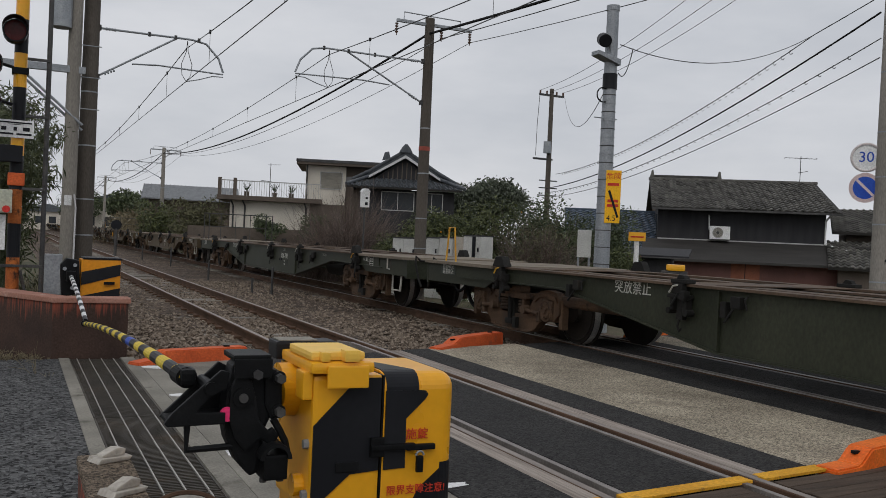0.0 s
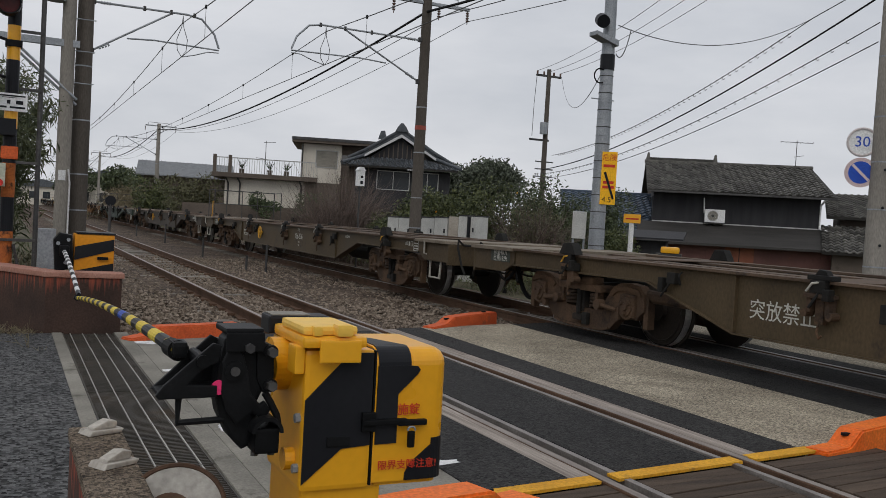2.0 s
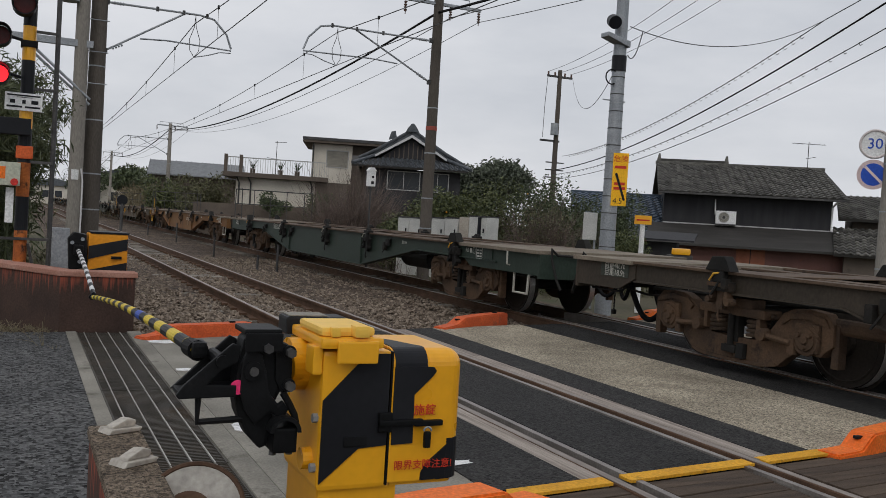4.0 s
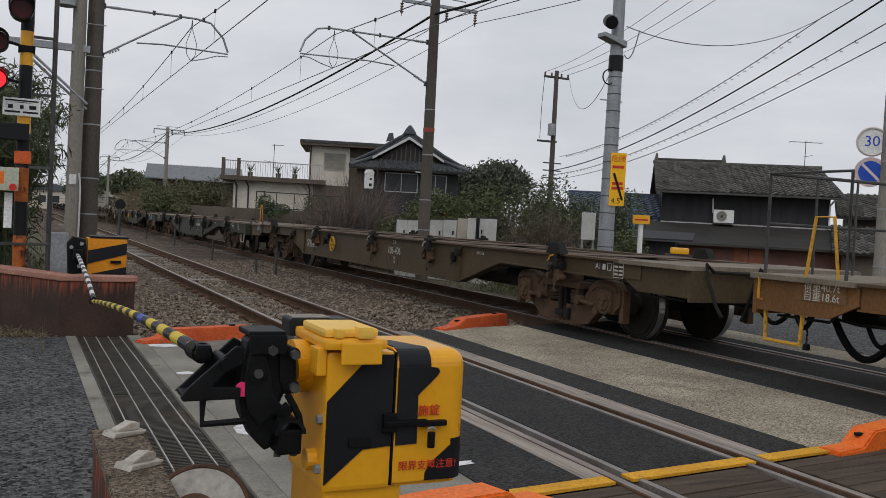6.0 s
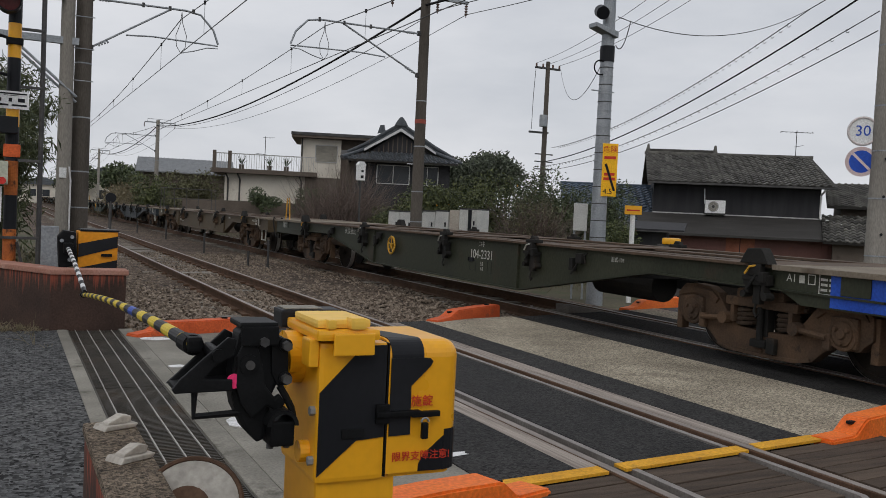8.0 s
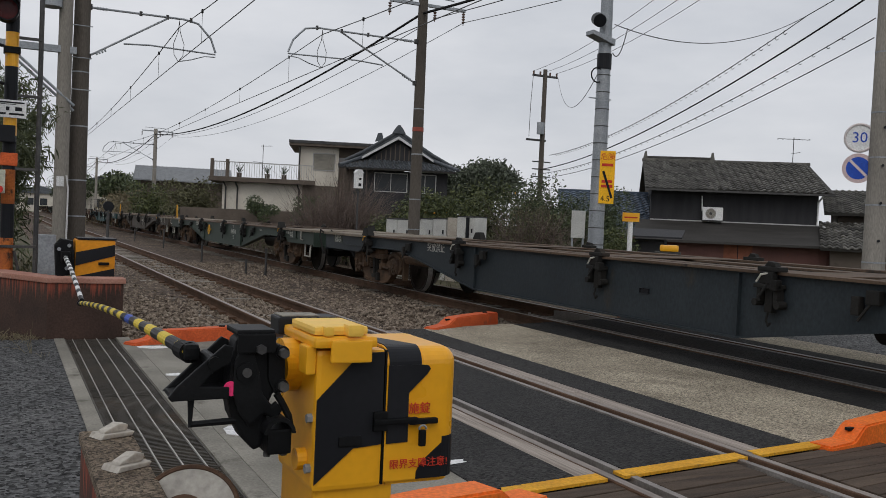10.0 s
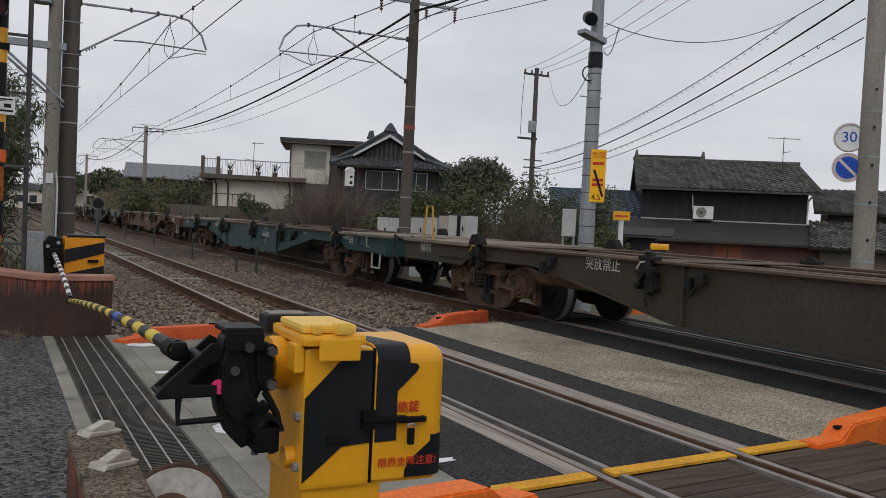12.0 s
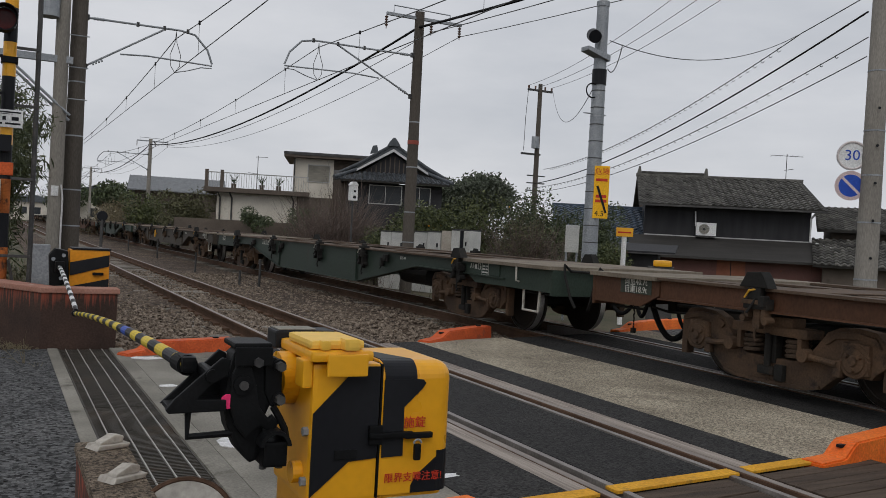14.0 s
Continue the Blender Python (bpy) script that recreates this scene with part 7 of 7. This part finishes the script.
spiral_wire((25.2, 39.9, 5.01), (16.85, 15.68, 6.55), 0.55, 0.42, 0.055, "thin street cable carried in a row of rings")
wire("street_cable", "thin street cable rising over the road", sag((16.85, 15.68, 6.55), (13.6, 6.0, 7.6), 0.05, 8), 0.012)
wire("street_cable", "thick black street cable", sag((25.2, 40.8, 4.30), (15.62, 12.85, 6.31), 0.62, 24), 0.021, RUBBER)
spiral_wire((25.2, 40.8, 4.08), (15.63, 12.82, 5.79), 0.60, 0.6, 0.04, "street cable carried in small clips")
wire("street_cable", "thin black street cable", sag((25.2, 40.8, 3.83), (15.62, 12.82, 5.40), 0.55, 24), 0.012)
for dx, e in ((-0.7, (13.2, 9.6, 9.2)), (0.0, (13.9, 9.2, 9.25)), (0.7, (14.5, 8.8, 9.3))):
    wire("power_line", "thin power line from the utility pole", sag((25.30 + dx, 40.82, 9.40), e, 0.75, 24), 0.010)
wire("telephone_wire", "thin sagging telephone wire to the signal pole", sag((10.58, 14.60, 5.30), (16.85, 15.68, 6.55), 0.50, 24), 0.009)
wire("telephone_wire", "thin wire from the signal pole to the utility pole", sag((10.46, 14.72, 4.62), (25.9, 40.5, 9.1), 1.2, 24), 0.009)
wire("telephone_wire", "thin looping wire at the signal pole", sag((10.56, 14.6, 4.75), (10.85, 14.55, 5.25), 0.25, 12), 0.010)

# ---- plants ----
LEAF = {
    "dark": leafy("dark_evergreen_leaf", (0.028, 0.042, 0.018), (0.095, 0.12, 0.05)),
    "citrus": leafy("citrus_leaf", (0.026, 0.040, 0.014), (0.125, 0.14, 0.048)),
    # hill: paler and greyer, distance haze mixed into the leaf colour
    "hill": leafy("hazy_evergreen_leaf", (0.040, 0.050, 0.034), (0.11, 0.13, 0.085)),
    "olive": leafy("olive_scrub_leaf", (0.055, 0.056, 0.026), (0.15, 0.145, 0.07)),
    "reed": leafy("dry_reed_blade", (0.10, 0.082, 0.045), (0.20, 0.165, 0.095)),
    "bamboo": leafy("bamboo_leaf", (0.030, 0.042, 0.014), (0.095, 0.11, 0.045)),
    "twig": leafy("purple_brown_twig", (0.065, 0.047, 0.038), (0.16, 0.115, 0.094)),
}
BARK = surf("grey_bark", (0.055, 0.045, 0.036), (0.09, 0.075, 0.06), 0.95, 4, 30, 0.5)
FRUIT = surf("orange_fruit", (0.55, 0.24, 0.02), (0.65, 0.32, 0.03), 0.5, 5, 40, 0.05)


def leaf_cloud(clumps, n, size, seed, droop=0.25, slim=0.45, shell=0.55):
    """Folded leaves thrown through a set of clumps (centre, radii), thickest near their skins."""
    rng = np.random.default_rng(seed)
    vol = np.array([r[0] * r[1] * r[2] for c, r in clumps]) ** 0.7
    pick = rng.choice(len(clumps), n, p=vol / vol.sum())
    C = np.array([c for c, r in clumps])[pick]
    R = np.array([r for c, r in clumps])[pick]
    d = rng.normal(size=(n, 3))
    d /= np.linalg.norm(d, axis=1)[:, None]
    rad = shell + (1.06 - shell) * rng.uniform(size=(n, 1)) ** 0.7
    rad += rng.normal(0, 0.06, (n, 1))
    P = C + d * R * rad
    a = rng.normal(size=(n, 3)) + d * 0.8
    a[:, 2] -= droop
    a /= np.linalg.norm(a, axis=1)[:, None]
    b = np.cross(a, rng.normal(size=(n, 3)))
    b /= np.linalg.norm(b, axis=1)[:, None]
    c = np.cross(a, b)
    s = size * rng.uniform(0.55, 1.3, (n, 1))
    V = np.stack([P - a * s * 0.5, P + b * s * slim * 0.5 + c * s * 0.08, P + a * s * 0.5, P - b * s * slim * 0.5 + c * s * 0.08], 1).reshape(-1, 3)
    i = np.arange(n)[:, None] * 4
    Fc = np.concatenate([i + (0, 1, 2), i + (0, 2, 3)])
    return V, Fc


def clump_set(centre, radii, k, seed, size=0.45):
    """A crown as overlapping uneven clumps."""
    rng = np.random.default_rng(seed)
    out = []
    for _ in range(k):
        d = rng.normal(size=3)
        d /= np.linalg.norm(d)
        c = np.array(centre) + d * np.array(radii) * rng.uniform(0.25, 0.8)
        q = size * rng.uniform(0.6, 1.25)
        out.append((c, np.array(radii) * q * rng.uniform(0.75, 1.2, 3)))
    return out


def tree(name, label, base, height, radii, n, leaf, material, seed, clumps=16, category="tree", group="trees and shrubs", slim=0.45, low=None, fruit=0):
    """Tapered trunk, limbs, and a crown of many leaves in uneven clumps. radii: of the crown."""
    t = thing(name, label, category, Matrix.Translation(base), group)
    rng = np.random.default_rng(seed)
    cz = height - radii[2] if low is None else low
    tk = rod((0, 0, 0), (0.05 * height * 0.3, 0, max(0.3, cz * 0.9)), 0.05 * height ** 0.7, 0.025 * height ** 0.7, 8)
    part("trunk", tk, BARK, t)
    cl = clump_set((0, 0, cz), radii, clumps, seed)
    for c, r in cl[:8]:
        part("limb", rod((0.02 * height, 0, max(0.25, cz * 0.6)), tuple(float(v) for v in c), 0.016 * height ** 0.7, 0.006, 6), BARK, t)
    V, Fc = leaf_cloud(cl, n, leaf, seed, slim=slim)
    V[:, 2] = np.maximum(V[:, 2], 0.02)
    raw("crown", V.tolist(), Fc.tolist(), material, t)
    for k in range(fruit):
        c, r = cl[k % len(cl)]
        d = rng.normal(size=3)
        d[1] = -abs(d[1])
        d /= np.linalg.norm(d)
        p = c + d * r * 0.98
        if p[2] > 0.2:
            b = bmesh.new()
            bmesh.ops.create_icosphere(b, subdivisions=1, radius=0.034, matrix=Matrix.Translation([float(v) for v in p]))
            part("fruit", b, FRUIT, t, smooth=True)
    return t


def thicket(name, label, base, spread, height, n, material, seed, r=0.006, lean=0.35, category="shrub", leaves=0, leaf_mat=None, leaf=0.06):
    """Many thin stems that fan out of the ground and fork."""
    rng = np.random.default_rng(seed)
    V, Fc = [], []

    def stem(p, q, w):
        i = len(V)
        d = q - p
        s = np.cross(d, rng.normal(size=3))
        s = s / (np.linalg.norm(s) + 1e-9) * w
        u = np.cross(d, s)
        u = u / (np.linalg.norm(u) + 1e-9) * w
        for c, k in ((p, 1.0), (q, 0.5)):
            V.extend([(c + k * s).tolist(), (c + k * (-0.5 * s + 0.87 * u)).tolist(), (c + k * (-0.5 * s - 0.87 * u)).tolist()])
        Fc.extend([(i, i + 1, i + 4, i + 3), (i + 1, i + 2, i + 5, i + 4), (i + 2, i, i + 3, i + 5)])

    for _ in range(n):
        x, y = rng.normal(0, spread[0] / 2), rng.normal(0, spread[1] / 2)
        p = np.array([x, y, 0.0])
        d = np.array([rng.normal(0, lean), rng.normal(0, lean), 1.0])
        h = height * rng.uniform(0.5, 1.05) * max(0.3, 1 - 0.35 * (x / spread[0]) ** 2 * 4)
        q = p + d / np.linalg.norm(d) * h * 0.55
        stem(p, q, r)
        for _ in range(4):
            e = q + (d + rng.normal(0, 0.45, 3)) / 1.4 * h * rng.uniform(0.25, 0.5)
            stem(q, e, r * 0.6)
            if rng.uniform() < 0.7:
                stem(q * 0.5 + e * 0.5, e + rng.normal(0, 0.12, 3) * h, r * 0.4)
    t = thing(name, label, category, Matrix.Translation(base), "trees and shrubs")
    tagged(raw("brushwood", V, Fc, material, t), kind="stuff")
    if leaves:
        LV, LF = leaf_cloud([((0, 0, height * 0.45), (spread[0] * 0.8, spread[1] * 0.8, height * 0.5))], leaves, leaf, seed, shell=0.2)
        LV[:, 2] = np.maximum(LV[:, 2], 0.02)
        raw("leaves", LV.tolist(), LF.tolist(), leaf_mat or LEAF["olive"], t)
    return t


G = -0.32
tree("citrus_tree", "dense dark green citrus tree with orange fruit", (11.9, 25.9, G), 2.75, (1.35, 1.2, 1.3), 8000, 0.12, LEAF["citrus"], 11, 26, fruit=18)
tree("citrus_tree", "dense dark green citrus tree with orange fruit", (13.6, 25.8, G), 2.95, (1.5, 1.3, 1.35), 9000, 0.12, LEAF["citrus"], 12, 26, fruit=8)
tree("shrub", "dark evergreen shrub behind the tracks", (15.6, 25.3, G), 3.15, (1.6, 1.3, 1.45), 10000, 0.11, LEAF["dark"], 13, 24, "shrub")
tree("shrub", "dark evergreen shrub behind the tracks", (17.3, 24.3, G), 3.0, (1.35, 1.2, 1.4), 9500, 0.10, LEAF["dark"], 14, 22, "shrub")
tree("shrub", "dark evergreen shrub behind the tracks", (17.0, 22.9, G), 1.6, (0.8, 0.8, 0.8), 3600, 0.10, LEAF["citrus"], 61, 18, "shrub")
thicket("bush", "bare brown twiggy bush in front of the citrus trees", (14.3, 23.3, G), (1.4, 0.8), 2.5, 300, LEAF["twig"], 15, 0.009, leaves=2200, leaf=0.09)
tree("shrub", "dark evergreen shrub behind the twiggy bush", (14.9, 24.3, G), 2.9, (1.4, 0.9, 1.35), 8000, 0.11, LEAF["dark"], 66, 22, "shrub")
thicket("bush", "bare purple-brown twiggy bush beside the houses", (9.9, 28.6, G), (1.7, 1.2), 2.9, 620, LEAF["twig"], 16, 0.011, leaves=900)
thicket("bush", "bare purple-brown twiggy bush beside the houses", (10.9, 30.4, G), (1.7, 1.2), 3.3, 480, LEAF["twig"], 62, 0.011, leaves=700)
tree("shrub", "olive green shrub at the fence", (11.2, 27.2, G), 2.1, (0.95, 0.8, 1.0), 4200, 0.10, LEAF["olive"], 17, 18, "shrub")
tree("shrub", "olive green shrub at the fence", (10.5, 25.9, G), 1.75, (0.75, 0.6, 0.85), 3000, 0.10, LEAF["citrus"], 18, 16, "shrub")
tree("tree", "broad dark evergreen tree on the rise behind", (32.9, 60.8, G), 7.1, (3.4, 2.4, 2.2), 11000, 0.32, LEAF["hill"], 19, 30)
tree("tree", "broad dark evergreen tree on the rise behind", (29.9, 62.5, G), 6.2, (2.9, 2.2, 2.1), 8500, 0.32, LEAF["hill"], 20, 24)
tree("shrub", "round clipped dark green garden shrub", (12.9, 50.5, G), 2.75, (1.05, 0.9, 0.75), 2600, 0.14, LEAF["dark"], 21, 10, "shrub")
tree("shrub", "round clipped dark green garden shrub", (15.4, 50.0, G), 2.85, (1.1, 0.9, 0.95), 3000, 0.14, LEAF["dark"], 22, 10, "shrub")
tree("shrub", "leafy olive bush by the pole", (10.6, 58.5, G), 3.7, (2.1, 1.5, 1.8), 5200, 0.19, LEAF["olive"], 23, 16, "shrub")
tree("shrub", "leafy olive bush by the pole", (9.4, 66.0, G), 4.0, (1.9, 1.5, 1.9), 4200, 0.22, LEAF["citrus"], 24, 14, "shrub")
thicket("reeds", "stand of dry yellow-brown reeds along the line", (9.6, 78, G), (3.2, 6.0), 3.3, 520, LEAF["reed"], 25, 0.022, 0.18, "reeds", 1600, LEAF["reed"], 0.30)
thicket("reeds", "stand of dry yellow-brown reeds along the line", (10.4, 92, G), (3.0, 6.0), 3.2, 420, LEAF["reed"], 26, 0.025, 0.18, "reeds", 1200, LEAF["reed"], 0.34)
for k, (x, y, h, r) in enumerate(((12.5, 128, 7.2, 3.4), (9.4, 150, 7.0, 3.0), (16.5, 140, 6.5, 3.2), (-2.0, 120, 8.0, 4.0), (-4.0, 95, 7.5, 4.0), (20, 160, 8, 5), (3.5, 215, 7, 5), (11, 230, 8, 6))):
    tree("tree", "distant dark green tree along the railway", (x, y, G), h, (r, r, r * 0.8), 2600, 0.55, LEAF["dark"], 30 + k, 12)
palm = thing("palm_tree", "tall slim palm tree far down the line", "tree", Matrix.Translation((15.65, 149.2, G)))
part("trunk", rod((0, 0, 0), (0.1, 0, 6.9), 0.22, 0.16, 10), BARK, palm)
for k in range(22):
    a, e = random.uniform(0, 6.28), random.uniform(-0.5, 0.9)
    c, s = math.cos(a), math.sin(a)
    b = bmesh.new()
    L = 1.5
    pts = [(0.1 + c * L * q, s * L * q, 6.9 + math.sin(e) * L * q - 0.9 * q * q) for q in (0, 0.35, 0.7, 1.0)]
    for (pa, pb), wd in zip(zip(pts, pts[1:]), (0.16, 0.26, 0.14)):
        q = [b.verts.new((pa[0] - s * wd, pa[1] + c * wd, pa[2])), b.verts.new((pa[0] + s * wd, pa[1] - c * wd, pa[2])), b.verts.new((pb[0] + s * wd, pb[1] - c * wd, pb[2])), b.verts.new((pb[0] - s * wd, pb[1] + c * wd, pb[2]))]
        b.faces.new(q)
    bmesh.ops.solidify(b, geom=b.faces, thickness=0.02)
    part("frond", b, LEAF["dark"], palm)

# bamboo and scrub behind the signal
def bamboo(x, y, h, seed):
    t = thing("bamboo", "clump of leafy green bamboo behind the signal", "bamboo", Matrix.Translation((x, y, G)), "bamboo clumps")
    rng = np.random.default_rng(seed)
    cl = []
    for k in range(9):
        a, l = rng.uniform(0, 6.28), rng.uniform(0.05, 0.30)
        top = (math.cos(a) * l * h, math.sin(a) * l * h, h * rng.uniform(0.75, 1.05))
        mid = (top[0] * 0.35, top[1] * 0.35, top[2] * 0.55)
        part("cane", tube([(math.cos(a) * 0.2, math.sin(a) * 0.2, 0), mid, top], 0.018, 6), LEAF["bamboo"], t)
        for q in range(6):
            s = rng.uniform(0.3, 1.05)
            c = np.array(mid) * (1 - s) + np.array(top) * s if s > 0.5 else np.array(mid) * s * 2
            cl.append((c + rng.normal(0, 0.12, 3), np.array((0.34, 0.34, 0.30)) * rng.uniform(0.6, 1.2)))
    V, Fc = leaf_cloud(cl, 5200, 0.17, seed, droop=0.9, slim=0.16, shell=0.1)
    V[:, 2] = np.maximum(V[:, 2], 0.02)
    raw("leaves", V.tolist(), Fc.tolist(), LEAF["bamboo"], t)


bamboo(-0.25, 14.8, 3.0, 41)
bamboo(-0.25, 17.0, 3.4, 42)
bamboo(-0.9, 14.0, 3.3, 43)
bamboo(-0.7, 17.5, 3.9, 44)
bamboo(-0.75, 19.6, 3.0, 45)
bamboo(-1.6, 16.5, 4.2, 46)
bamboo(-0.3, 23.0, 4.0, 47)
thicket("undergrowth", "dry brown undergrowth beside the track", (0.5, 16.0, G), (0.9, 6.0), 0.8, 420, LEAF["reed"], 48, 0.006, 0.5, "undergrowth", 1500, LEAF["olive"], 0.09)
thicket("undergrowth", "dry grass tufts at the foot of the parapet", (-0.1, 9.75, -0.02), (0.7, 0.25), 0.13, 260, LEAF["reed"], 49, 0.003, 0.9, "undergrowth")
thicket("undergrowth", "low green weeds beyond the crossing", (11.6, 19.6, G), (2.2, 1.8), 0.95, 300, LEAF["olive"], 50, 0.006, 0.5, "undergrowth", 2600, LEAF["citrus"], 0.10)
thicket("undergrowth", "low green weeds beyond the crossing", (14.8, 20.0, G), (2.2, 1.8), 0.85, 300, LEAF["olive"], 51, 0.006, 0.5, "undergrowth", 2800, LEAF["olive"], 0.11)
thicket("undergrowth", "reddish weeds and flowers along the far track", (10.6, 38.0, G), (1.2, 8.0), 1.25, 420, LEAF["twig"], 52, 0.008, 0.5, "undergrowth", 2600, LEAF["olive"], 0.13)
thicket("undergrowth", "low scrub beside the far track", (10.2, 30.0, G), (0.8, 6.0), 1.1, 300, LEAF["twig"], 53, 0.007, 0.5, "undergrowth", 2200, LEAF["citrus"], 0.11)
tree("shrub", "dark tree crown beyond the road sign pole", (24.0, 14.3, G), 2.6, (1.8, 1.8, 1.2), 3600, 0.16, LEAF["dark"], 54, 12, "shrub")


# ---- motion ----
def travelled(t):
    return -22.735 + 21.2035 * t + 0.0727 * t * t


def motions():
    times = [0.5 * k for k in range(29)]
    for k, w, *rest in CARS:
        walk(w, [(t, pose(TRACKS[1], WAGON * k - travelled(t) + 1.9, 0)) for t in times])


motions()
